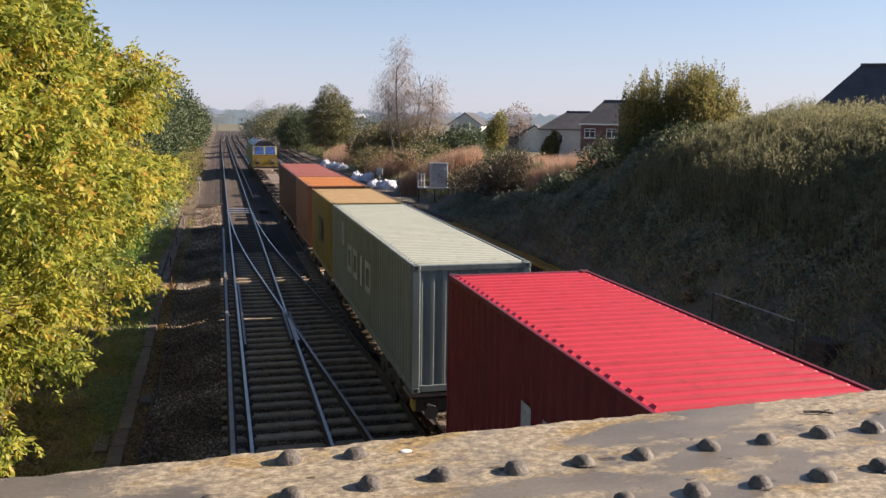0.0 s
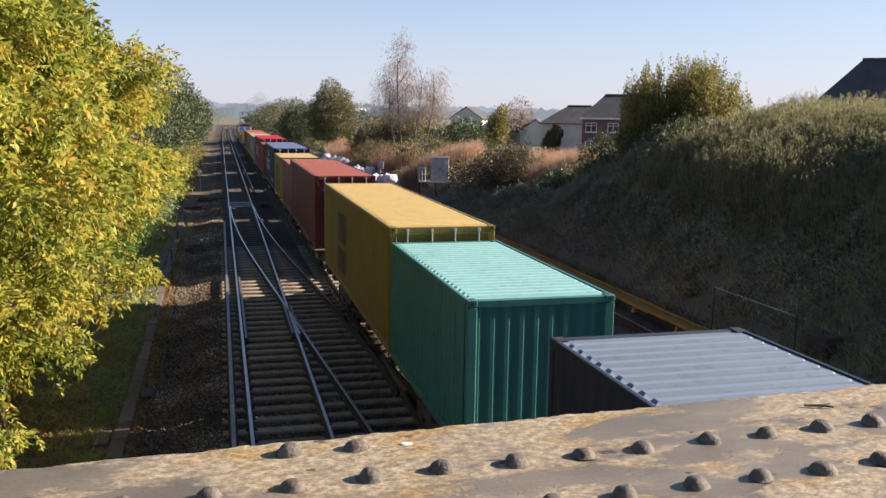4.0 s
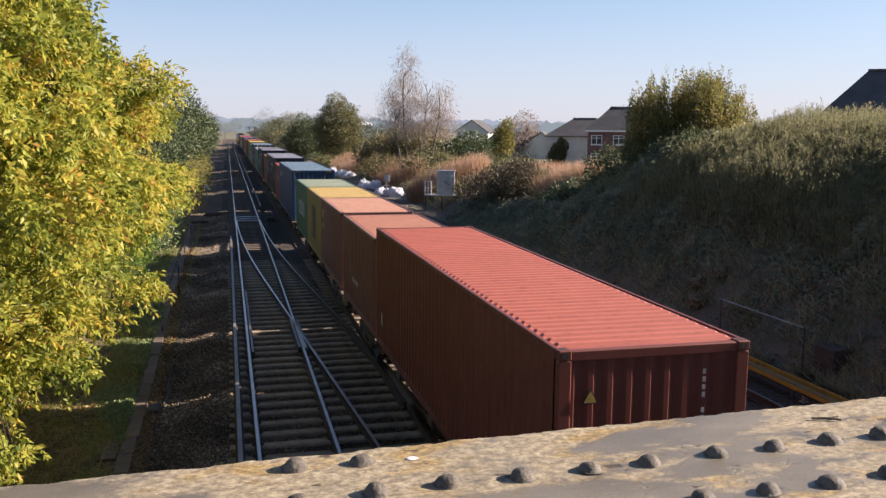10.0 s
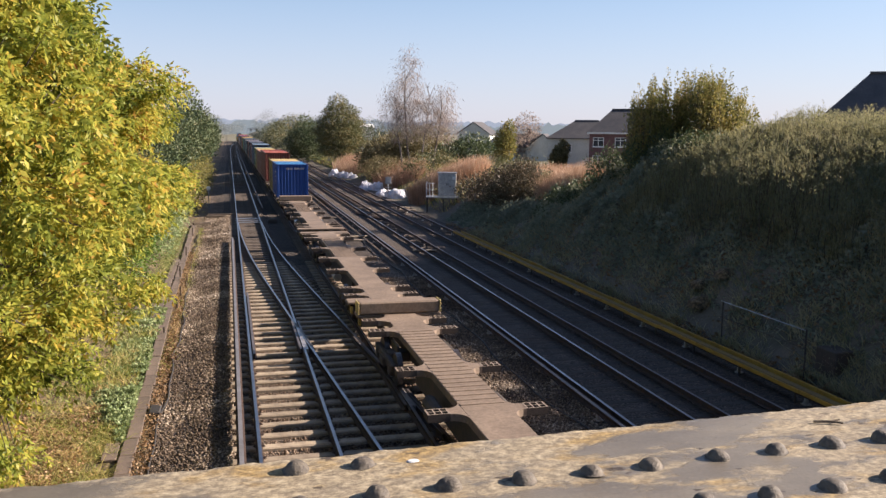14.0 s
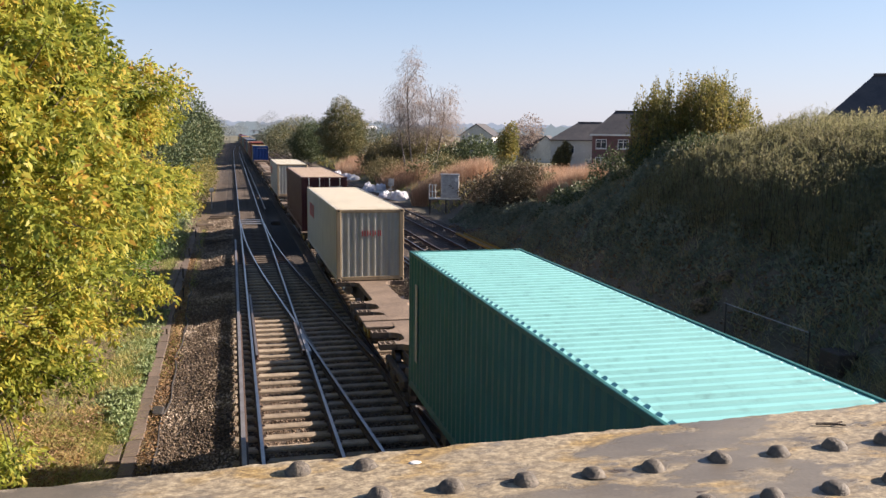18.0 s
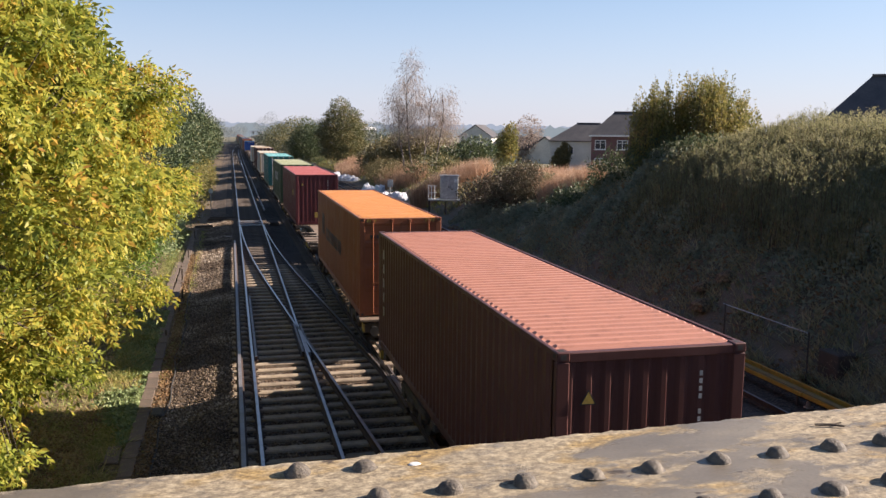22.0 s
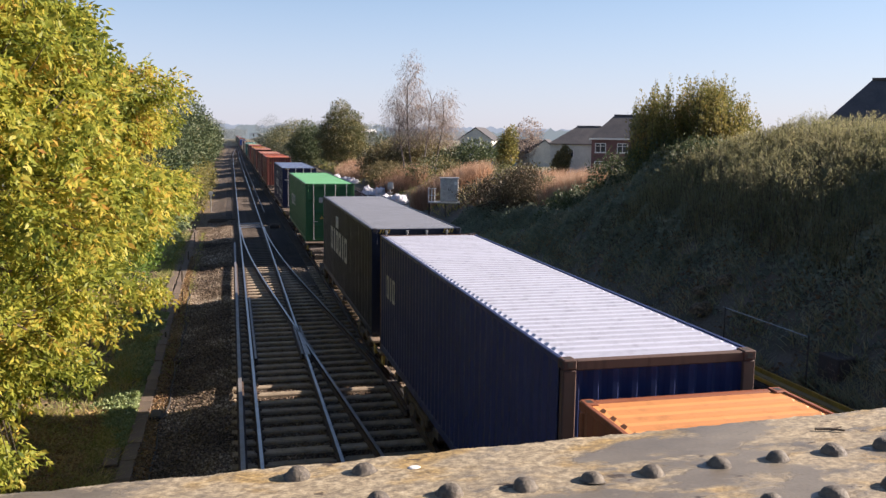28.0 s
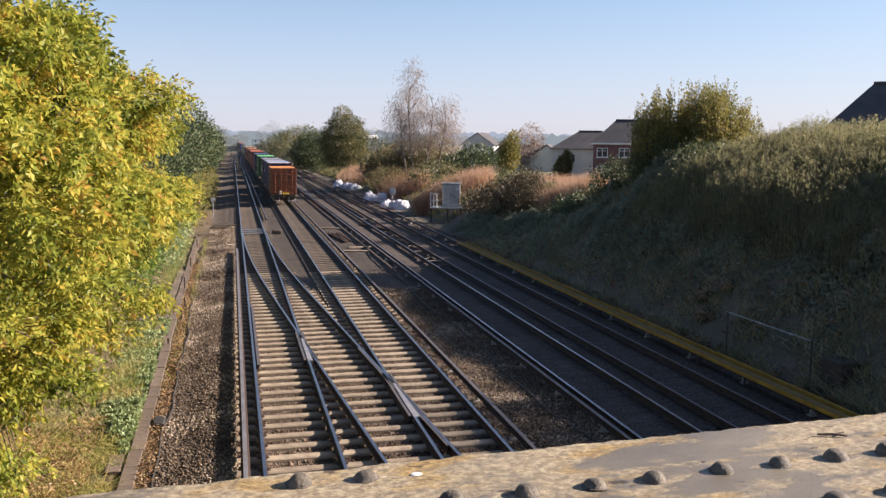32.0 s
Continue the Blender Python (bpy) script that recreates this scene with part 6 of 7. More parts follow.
def build_left():
    # the two big trees over the verge
    ash_tree(-5.6, 15.6, [(-4.8, 15.5, 6.0, 2.8, 3.2, 2.6), (-5.1, 15.2, 8.8, 2.4, 3.0, 2.6), (-6.8, 14.5, 7.5, 3.0, 3.0, 4.5), (-4.8, 16.0, 3.4, 2.3, 2.6, 1.9), (-3.4, 16.8, 6.9, 1.6, 2.0, 1.5), (-6.0, 15.0, 11.0, 2.4, 2.8, 2.0), (-4.0, 16.2, 10.0, 1.7, 1.8, 1.5), (-4.4, 16.4, 8.6, 1.4, 1.8, 1.0), (-4.1, 14.5, 2.7, 1.3, 1.2, 1.3), (-5.2, 14.6, 2.2, 1.8, 1.6, 1.3), (-4.3, 15.4, 1.7, 1.2, 1.2, 1.2), (-3.5, 18.0, 2.4, 1.1, 1.2, 0.8)], 10.5, 2700,
             "large ash with yellow-green autumn leaves beside the line", 3, 0.40)
    ash_tree(-5.2, 23.5, [(-4.4, 23.6, 5.8, 2.7, 3.0, 2.4), (-4.6, 24.0, 7.2, 2.6, 2.8, 1.3), (-3.7, 24.6, 4.9, 1.8, 2.0, 1.6), (-4.3, 22.5, 3.6, 2.4, 2.4, 1.7), (-2.9, 22.6, 7.6, 1.4, 1.4, 0.8), (-2.9, 23.6, 6.3, 1.3, 1.4, 0.9)], 9.0, 1500,
             "ash with yellow autumn leaves overhanging the verge", 11, 0.40)
    ash_tree(-6.4, 32.0, [(-5.1, 32.0, 4.8, 3.0, 3.4, 2.2), (-5.9, 33.5, 6.2, 2.6, 3.0, 1.5), (-4.4, 30.0, 3.6, 2.2, 2.4, 1.6)], 7.6, 850, "smaller ash with yellowing leaves along the verge", 19, 0.40)
    bush("verge_shrub", "green leafy shrub under the autumn trees", "shrub", [(-6.0, 15.4, 2.0, 1.6, 1.4, 1.7), (-6.4, 17.5, 1.8, 1.5, 1.5, 1.5), (-6.2, 13.8, 2.6, 1.3, 1.2, 1.6)], 6500, 0.13, GREENLEAF, "verge shrubs")
    bush("verge_shrub", "green shrub with yellowing leaves on the verge", "shrub", [(-5.0, 21.0, 1.3, 1.3, 1.5, 1.1), (-4.9, 24.0, 1.4, 1.3, 1.8, 1.2), (-4.6, 27.5, 1.3, 1.2, 2.0, 1.2)], 8000, 0.11, OLIVELEAF, "verge shrubs")
    bush("verge_shrub", "grey-green shrub at the trackside", "shrub", [(-4.2, 33.5, 1.2, 1.1, 2.0, 1.2), (-4.2, 38.0, 1.4, 1.2, 2.4, 1.4), (-4.5, 43.5, 1.6, 1.3, 3.0, 1.6)], 9000, 0.11, GREENLEAF, "verge shrubs")
    for k, (x, y, r, h) in enumerate(((-5.8, 50, 2.4, 4.4), (-5.9, 60, 2.6, 5.0), (-6.2, 74, 3.2, 8.6), (-6.4, 88, 3.6, 10.2), (-5.6, 104, 4.0, 12.4), (-5.6, 122, 4.4, 12.0), (-5.6, 142, 4.6, 11.6), (-5.6, 165, 4.8, 11.2), (-5.8, 192, 5.2, 10.6), (-6.4, 225, 5.8, 10.0), (-7.4, 265, 6.4, 9.6))):
        mat_ = (OLIVELEAF, GREENLEAF, FIRLEAF)[0 if k < 2 else 2]
        bush("lineside_tree", "dark green lineside tree in a row along the cutting" if k > 1 else "yellowing lineside tree in a row along the cutting", "tree",
             [(x, y, h * 0.42, r * 0.85, r, h * 0.36), (x - 0.5, y + r * 0.5, h * 0.62, r * 0.8, r * 0.8, h * 0.34), (x + 0.6, y - r * 0.3, h * 0.3, r * 0.7, r * 0.8, h * 0.26)], 3800 if k < 6 else 2400, 0.26 + 0.02 * k, mat_, "lineside trees", 4)
    bush("verge_shrub", "scrubby olive growth beside the far trough", "shrub", [(-4.0, 47.0, 0.7, 1.2, 2.4, 1.2), (-3.9, 53.0, 0.8, 1.2, 2.6, 1.3), (-3.8, 60.0, 0.8, 1.2, 3.0, 1.3)], 7000, 0.14, IVYLEAF, "verge shrubs")
    bush("verge_shrub", "scrubby olive growth beside the far line", "shrub", [(-3.5, 68.0, 0.9, 1.3, 3.2, 1.5), (-3.4, 78.0, 1.0, 1.4, 4.0, 1.7), (-3.4, 90.0, 1.1, 1.5, 5.0, 1.9), (-3.4, 106.0, 1.3, 1.6, 6.0, 2.2)], 8000, 0.20, OLIVELEAF, "verge shrubs")
    # verge grass, dry stems, fallen leaves
    n = 26000
    xy = np.column_stack([rng.uniform(-8.5, -2.75, n), 12.5 + 27 * rng.random(n) ** 1.3])
    keep = np.array([noise.noise((a * 0.7, b * 0.7, 9)) > -0.25 for a, b in xy])
    blades("verge_grass", "rough green grass on the verge", "grass", xy[keep], 0.13, GRASS)
    xy = np.column_stack([rng.uniform(-8.5, -2.5, n), 12 + 30 * rng.random(n)])
    keep = np.array([noise.noise((a * 0.5, b * 0.5, 4)) > 0.2 for a, b in xy])
    blades("dry_grass", "straw-coloured dead grass on the verge", "grass", xy[keep], 0.25, STRAW, 0.4)
    m = 9000
    xy = np.column_stack([-2.40 - 3.2 * rng.random(m) ** 1.1, 15.0 + 6.5 * rng.random(m) ** 0.9])
    keep = np.array([noise.noise((a * 1.1, b * 1.1, 14)) > -0.25 for a, b in xy])
    blades("dry_grass", "short bleached grass flattened on the near verge", "grass", xy[keep], 0.16, STRAW, 0.8)
    xy = np.column_stack([rng.normal(-1.86, 0.10, 2000), rng.uniform(24, 60, 2000)])
    blades("path_edge_grass", "dry tufts along the cable trough", "grass", xy, 0.10, STRAW, 0.6)
    xy = np.column_stack([rng.normal(-3.15, 0.22, 5000), rng.uniform(24, 60, 5000)])
    blades("path_edge_grass", "tufted grass along the cable trough", "grass", xy, 0.22, GRASS, 0.4)
    n = 34000
    b = np.column_stack([-2.36 - 1.15 * rng.random(n) ** 1.3, 18.9 + 14 * rng.random(n) ** 1.15, np.zeros(n)])
    b = b[b[:, 0] > -2.5 - 1.1 * smooth01(18.8, 22.5, b[:, 1])]
    nz = np.array([noise.noise((q[0] * 0.9, q[1] * 0.6, 21)) + 0.5 * noise.noise((q[0] * 2.7, q[1] * 2.7, 5)) for q in b])
    nz += 0.3 - 0.45 * smooth01(-2.7, -3.5, b[:, 0])
    b = b[nz > -0.1]
    nz = nz[nz > -0.1]
    n = len(b)
    b[:, 2] = ground_z(b[:, 0], b[:, 1]) + np.clip(nz, 0.05, 1) * 0.26 * rng.random(n)
    v, f = leaf_quads(b, rng.normal(size=(n, 3)) + (0.2, -0.2, 0.5), rng.uniform(0.05, 0.11, n), 0.7)
    cloud("ground_ivy", v, f, IVYLEAF, None, "low green ivy and nettles along the verge", "ivy", "stuff")
    n = 30000
    b = np.column_stack([rng.uniform(-7, -2.3, n), 12.5 + 9 * rng.random(n) ** 1.3, np.zeros(n)])
    b = b[np.array([noise.noise((q[0] * 0.6, q[1] * 0.6, 33)) > -0.22 for q in b])]
    m = 6500
    b = np.concatenate([b, np.column_stack([-1.86 - 0.18 * smooth01(26, 40, np.linspace(13, 48, m)) + rng.uniform(-0.16, 0.16, m), np.linspace(13, 48, m), np.zeros(m)])])
    n = len(b)
    b[:, 2] = ground_z(b[:, 0], b[:, 1]) + rng.uniform(0.0, 0.12, n)
    v, f = leaf_quads(b, rng.normal(size=(n, 3)) * (1, 1, 0.4), rng.uniform(0.035, 0.085, n), 0.55)
    cloud("leaf_litter", v, f, LITTER, None, "russet dead leaves lying thick on the verge", "leaves", "stuff")
    n = 2600
    b = np.column_stack([rng.uniform(-7, -1.9, n), 12.5 + 22 * rng.random(n), np.zeros(n)])
    b[:, 2] = ground_z(b[:, 0], b[:, 1]) + 0.02
    v, f = leaf_quads(b, rng.normal(size=(n, 3)) * (1, 1, 0.12), rng.uniform(0.05, 0.10, n), 0.6)
    cloud("fallen_leaves", v, f, OLIVELEAF, None, "fallen brown and yellow leaves", "leaves", "stuff")


build_left()


def build_right():
    global rng
    rng = np.random.default_rng(23)
    # brambles over the shaded cutting side
    n = 150000
    y = 10 + 52 * rng.random(n)
    x = 15.6 + 7.5 * rng.random(n) ** 0.85
    nz = np.array([noise.noise((a * 0.55, b * 0.55, 0.3)) + 0.6 * noise.noise((a * 1.5, b * 1.5, 1.3)) for a, b in zip(x, y)])
    far = smooth01(25, 33, y)
    lift = np.clip(0.25 + 1.15 * nz, 0, 2) * smooth01(16.2 - 0.7 * far, 18.2 - 1.2 * far, x) * rng.random(n) ** 0.45
    lift *= 1 - 0.65 * smooth01(17.8, 19.2, x) * smooth01(36, 33, y)
    keep = (nz > -0.5) & (rng.random(n) < 0.35 + 0.65 * smooth01(16.2 - 0.9 * far, 18 - 1.4 * far, x))
    b = np.column_stack([x, y, ground_z(x, y) + lift + 0.02])[keep]
    high = b[:, 0] + rng.normal(0, 0.8, len(b)) > 19.3
    for sel, mt, lab in ((~high, DARKLEAF, "dark bramble thicket over the shaded cutting side"), (high, SCRUB, "grey-green scrub over the upper cutting side")):
        q = b[sel]
        v, f = leaf_quads(q, rng.normal(size=(len(q), 3)) * 0.8 + (-0.35, -0.3, 0.35), rng.uniform(0.10, 0.24, len(q)) * (0.65 if mt is SCRUB else 1.0), 0.5)
        cloud("brambles", v, f, mt, None, lab, "brambles", "stuff")
    n = 34000
    xy = np.column_stack([14.9 + 5.6 * rng.random(n) ** 1.3, 13 + 40 * rng.random(n) ** 2.2])
    keep = np.array([noise.noise((a * 0.8, b * 0.8, 14)) > -0.1 for a, b in xy])
    blades("bank_grass", "rank grass at the foot of the cutting", "grass", xy[keep], 0.42, RANK, 0.4, 0.016)
    n = 12000
    b = np.column_stack([14.7 + 4.5 * rng.random(n) ** 1.4, rng.uniform(14, 58, n), np.zeros(n)])
    b = b[np.array([noise.noise((q[0] * 0.8, q[1] * 0.5, 41)) > -0.12 for q in b])]
    b[:, 2] = ground_z(b[:, 0], b[:, 1]) + rng.uniform(0.03, 0.16, len(b))
    v, f = leaf_quads(b, rng.normal(size=(len(b), 3)) * (1, 1, 0.5), rng.uniform(0.08, 0.18, len(b)), 0.6)
    cloud("bank_litter", v, f, LITTER, None, "brown leaf litter at the foot of the cutting", "leaves", "stuff")
    # tall thicket of upright shoots along the crest, sloping down to the cutting side; the nearest lie out of view
    for k in range(8):
        y0 = 13.6 + k * 2.7
        n = 640
        x, y = 17.2 + 8.4 * rng.random(n), y0 + 3.4 * rng.random(n)
        lump = np.array([noise.noise((p * 0.42, q * 0.42, 6.1)) + 0.5 * noise.noise((p * 1.1, q * 1.1, 2.2)) for p, q in zip(x, y)])
        # lowered towards the bridge so that sun reaches the ballast
        top = 7.45 - 1.3 * smooth01(25.5, 20.5, y) - 0.315 * np.clip(24.6 - x, 0, 9) - 0.7 * smooth01(18.1, 17.2, x) + 0.20 * lump - 0.30 * np.clip(x - 24.8, 0, 4) - 0.34 * np.clip(y - 33.5, 0, 6) - 0.25 * np.clip(19.5 - x, 0, 3) * smooth01(26, 32, y)
        # nearest, unseen shoots raised again to throw shade across the ballast
        top += smooth01(22.2, 23.4, x) * 2.3 * smooth01(20.4, 19.0, y)
        top += smooth01(17.8, 18.6, x) * 0.6 * smooth01(20.4, 19.0, y)
        z = ground_z(x, y)
        tall = np.clip(top - z, 0.5, 4.6) * rng.uniform(0.84, 1.0, n) + rng.exponential(0.10, n)
        shrub = thing("crest_shrub", "grey-green thicket of upright leafy shoots on the crest" if k != 2 else "grey-green thicket with seed stalks standing on the crest", "shrub", "crest thicket")
        shoots(shrub, np.column_stack([x, y, z]), tall, 50, 0.125, SAGELEAF, 0.14, 2.3, 0.20)
    # the large yellowing bush: a sheaf of upright leafy shoots
    m, per = 42, 13
    u, w = np.linspace(-1, 1, m) + rng.normal(0, 0.04, m), rng.uniform(-1, 1, m)
    cx, cy = 22.62, 39.2
    x, y = cx + 0.86 * 2.75 * u - 0.51 * 1.7 * w, cy - 0.51 * 2.75 * u - 0.86 * 1.7 * w
    top = 8.65 + 0.95 * np.exp(-((u - 0.28) / 0.36) ** 2) + 0.3 * np.exp(-((u + 0.72) / 0.2) ** 2) - 0.9 * np.abs(u) ** 6 + rng.normal(0, 0.22, m) - 0.5 * w * w
    x, y, top = (np.repeat(q, per) + rng.normal(0, d, m * per) for q, d in ((x, 0.20), (y, 0.20), (top, 0.18)))
    top -= rng.exponential(0.5, m * per)
    z = np.full(m * per, 4.6)
    hazel = thing("hazel_bush", "tall bush turning yellow at its upright tips", "bush")
    shoots(hazel, np.column_stack([x, y, z]), top - z, 80, 0.125, OLIVELEAF, 0.06, 3.4, 0.55)
    bush("hazel_bush", "dark lower growth before the tall yellowing bush", "bush", [(21.0, 39.0, 4.9, 1.9, 2.0, 1.6), (20.2, 42.2, 4.0, 1.7, 1.9, 1.5), (19.9, 45.0, 2.6, 1.3, 1.8, 1.2), (21.4, 36.2, 5.2, 1.7, 2.0, 1.2), (21.0, 34.6, 5.0, 1.5, 1.6, 1.1)], 21000, 0.14, FIRLEAF, "", 10, 0.5, 0.4)
    # one bush in two colours: dark for its shaded side, paler for the lit
    bush("hazel_bush", "dark bramble bush between the reed beds", "bush", [(19.2, 54.6, 2.9, 1.4, 1.7, 1.5), (18.6, 57.0, 1.9, 1.3, 1.6, 1.2)], 11000, 0.13, DOCK, "", 6, 0.5, 0.4)
    bush("twiggy_shrub", "olive-brown twiggy sunlit side of the bramble bush beside reeds", "shrub", [(19.5, 51.2, 2.8, 0.55, 0.7, 1.0), (18.9, 50.0, 1.9, 0.5, 0.7, 0.7)], 2600, 0.10, THICKET, "", 8, 0.35, 0.7)
    bush("bramble_mound", "dark red-brown bramble mound on the cutting side", "bush", [(19.6, 60, 2.2, 2.2, 3.0, 1.5), (20.4, 56.5, 2.3, 2.0, 2.0, 1.5), (18.6, 63.5, 1.6, 1.5, 2.0, 1.4)], 9000, 0.20, DOCK, "bramble mounds")
    bush("bramble_mound", "dark bramble mound on the cutting side", "bush", [(18.6, 45.5, 2.0, 1.4, 1.8, 1.1), (23.6, 53.5, 2.6, 1.6, 2.0, 1.0)], 9000, 0.16, FIRLEAF, "bramble mounds")
    bush("bramble_mound", "olive bramble mound behind the reeds", "bush", [(21.5, 90, 2.4, 3.5, 3, 1.6), (27, 86, 2.0, 4, 3, 1.5), (27, 76, 2.4, 3.0, 3, 1.2), (31, 66, 2.4, 3, 3, 1.4)], 9000, 0.24, AMBERFIR, "bramble mounds")
    bush("bramble_mound", "dark bramble at the cutting's edge", "bush", [(18.0, 100, 1.6, 2.5, 5, 1.5), (19.4, 115, 1.8, 2.5, 6, 1.6), (18.0, 70.5, 1.2, 1.2, 1.6, 0.9)], 9000, 0.20, THICKET, "bramble mounds")
    # reeds in the sun
    for cx, cy, rx, ry, n, h, lab in ((19.4, 75.5, 3.7, 3.0, 7500, 1.8, "russet reeds glowing on the bank"), (20.5, 49.6, 1.9, 2.4, 5200, 1.8, "pale russet reeds between brambles"), (18.7, 96, 2.6, 8.0, 5000, 1.6, "russet reeds along the far bank"),
                                     (19.0, 130, 3.4, 14, 5000, 1.6, "russet reeds along the far bank"), (26.0, 66, 4.0, 3.0, 3600, 1.3, "rust-brown dock stems on the bank top")):
        a, r = rng.uniform(0, 2 * np.pi, n), np.sqrt(rng.random(n))
        xy = np.column_stack([cx + rx * r * np.cos(a), cy + ry * r * np.sin(a)])
        blades("reeds", lab, "reeds", xy, h, REED, 0.10, 0.022)
    # grassy rim of the far bank
    n = 9000
    xy = np.column_stack([rng.uniform(16.5, 26, n), rng.uniform(66, 190, n)])
    blades("bank_rim_grass", "dry grass along the far rim of the cutting", "grass", xy, 0.5, STRAW, 0.3, 0.03)


build_right()


def birch(x, y, h, label, n=9000):
    z = float(ground_z(x, y))
    t = thing("birch_tree", label, "tree", "birches")
    for k, (dx, hh) in enumerate(((-1.0, 0.98), (3.4, 0.70), (-2.6, 0.66), (1.0, 0.8))):
        trunk, limbs, tips = branch_tree((x + dx * 0.6, y, z - 0.2), (x + dx, y, z + h * hh * 0.74), (0.5, 0.5), 0.11, 2, 31 + k, 4, 0.24)
        part("trunk", trunk, PALEBARK, t)
        for g in limbs:
            part("limb", g, PALEBARK, t)
    blobs = [(x - 1.0, y, z + h * 0.80, 1.5, 1.6, h * 0.19), (x - 1.2, y, z + h * 0.58, 2.4, 2.4, h * 0.2), (x + 3.3, y, z + h * 0.52, 1.5, 1.8, h * 0.19), (x - 3.0, y, z + h * 0.48, 1.5, 1.8, h * 0.15),
             (x + 0.8, y, z + h * 0.42, 3.4, 2.6, h * 0.2), (x + 3.6, y, z + h * 0.36, 1.6, 2, h * 0.15), (x - 2.0, y, z + h * 0.34, 2.2, 2, h * 0.14)]
    p, d = in_blobs(blobs, n // 6, 0.3)
    p = np.repeat(p, 6, 0) + rng.normal(size=(len(p) * 6, 3)) * (0.35, 0.35, 0.2)
    d = np.repeat(d, 6, 0)
    v, f = leaf_quads(p, d * (0.5, 0.5, 0.2) + rng.normal(size=(len(p), 3)) * 0.3 + (0, 0, -0.75), rng.uniform(0.2, 0.6, len(p)), 0.065)
    c = part("foliage", quick_mesh("foliage", v, f, BIRCHLEAF), None, t, "thin grey-pink hanging twigs")
    c["kind"] = "stuff"
    return t


birch(21.2, 98.0, 14.6, "tall bare birch with grey-pink hanging twigs", 19000)


def far_trees():
    def tiered(x, y, h, r, lab, mat_, n=9000, leaf=0.30):
        z = float(ground_z(x, y))
        bl = [(x + 0.3 * math.sin(k * 2.1), y, z + h * (0.2 + 0.15 * k), r * wd, r * wd, h * 0.13) for k, wd in enumerate((0.85, 1.0, 1.02, 0.92, 0.72, 0.4))]
        bush("conifer", lab, "tree", bl, n, leaf, mat_, "far trees", 3, 0.5, 0.0)
    tiered(18.8, 150, 10.6, 4.4, "broad evergreen with amber-lit side", AMBERFIR, 34000, 0.24)
    tiered(14.6, 168, 8.5, 4.0, "dark evergreen behind the cutting", FIRLEAF, 16000, 0.26)
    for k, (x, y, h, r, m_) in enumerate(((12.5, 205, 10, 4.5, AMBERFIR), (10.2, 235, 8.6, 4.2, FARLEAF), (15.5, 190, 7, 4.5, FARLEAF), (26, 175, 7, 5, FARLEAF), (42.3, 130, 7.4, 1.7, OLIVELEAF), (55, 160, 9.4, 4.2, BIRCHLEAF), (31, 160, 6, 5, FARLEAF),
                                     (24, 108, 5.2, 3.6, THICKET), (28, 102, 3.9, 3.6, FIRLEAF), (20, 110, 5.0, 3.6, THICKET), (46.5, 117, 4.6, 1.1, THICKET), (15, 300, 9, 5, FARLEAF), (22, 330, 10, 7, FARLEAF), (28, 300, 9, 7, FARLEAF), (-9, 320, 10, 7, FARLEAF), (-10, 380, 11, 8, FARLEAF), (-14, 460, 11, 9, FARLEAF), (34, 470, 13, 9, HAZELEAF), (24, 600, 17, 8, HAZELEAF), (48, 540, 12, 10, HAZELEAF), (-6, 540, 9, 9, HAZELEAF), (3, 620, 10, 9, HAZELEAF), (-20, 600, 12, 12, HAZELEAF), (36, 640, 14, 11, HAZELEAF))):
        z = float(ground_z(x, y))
        bush("far_tree", ("olive autumn tree beyond the cutting", "green tree paled by haze beyond the cutting")[m_ in (FARLEAF, HAZELEAF)], "tree", [(x, y, z + h * 0.45, r, r, h * 0.36), (x + r * 0.4, y, z + h * 0.66, r * 0.7, r * 0.7, h * 0.34), (x - r * 0.5, y, z + h * 0.3, r * 0.7, r * 0.7, h * 0.28)], 4600, 0.32, m_, "far trees", 3)


far_trees()


# ---- houses beyond the bank ----
BRICK = surface("house_brick", (0.175, 0.092, 0.088), (0.13, 0.068, 0.066), 0.9, scale=0.8, fine=14, bump=0.3)
RENDER = surface("pale_render", (0.55, 0.56, 0.52), (0.45, 0.46, 0.43), 0.9, scale=0.6, fine=12, bump=0.2)
SLATE_R = surface("roof_tile", (0.052, 0.052, 0.058), (0.078, 0.075, 0.076), 0.75, scale=0.7, fine=9, bump=0.4)
PANE = surface("window_pane", (0.05, 0.06, 0.075), None, 0.06, scale=1, fine=3, bump=0)


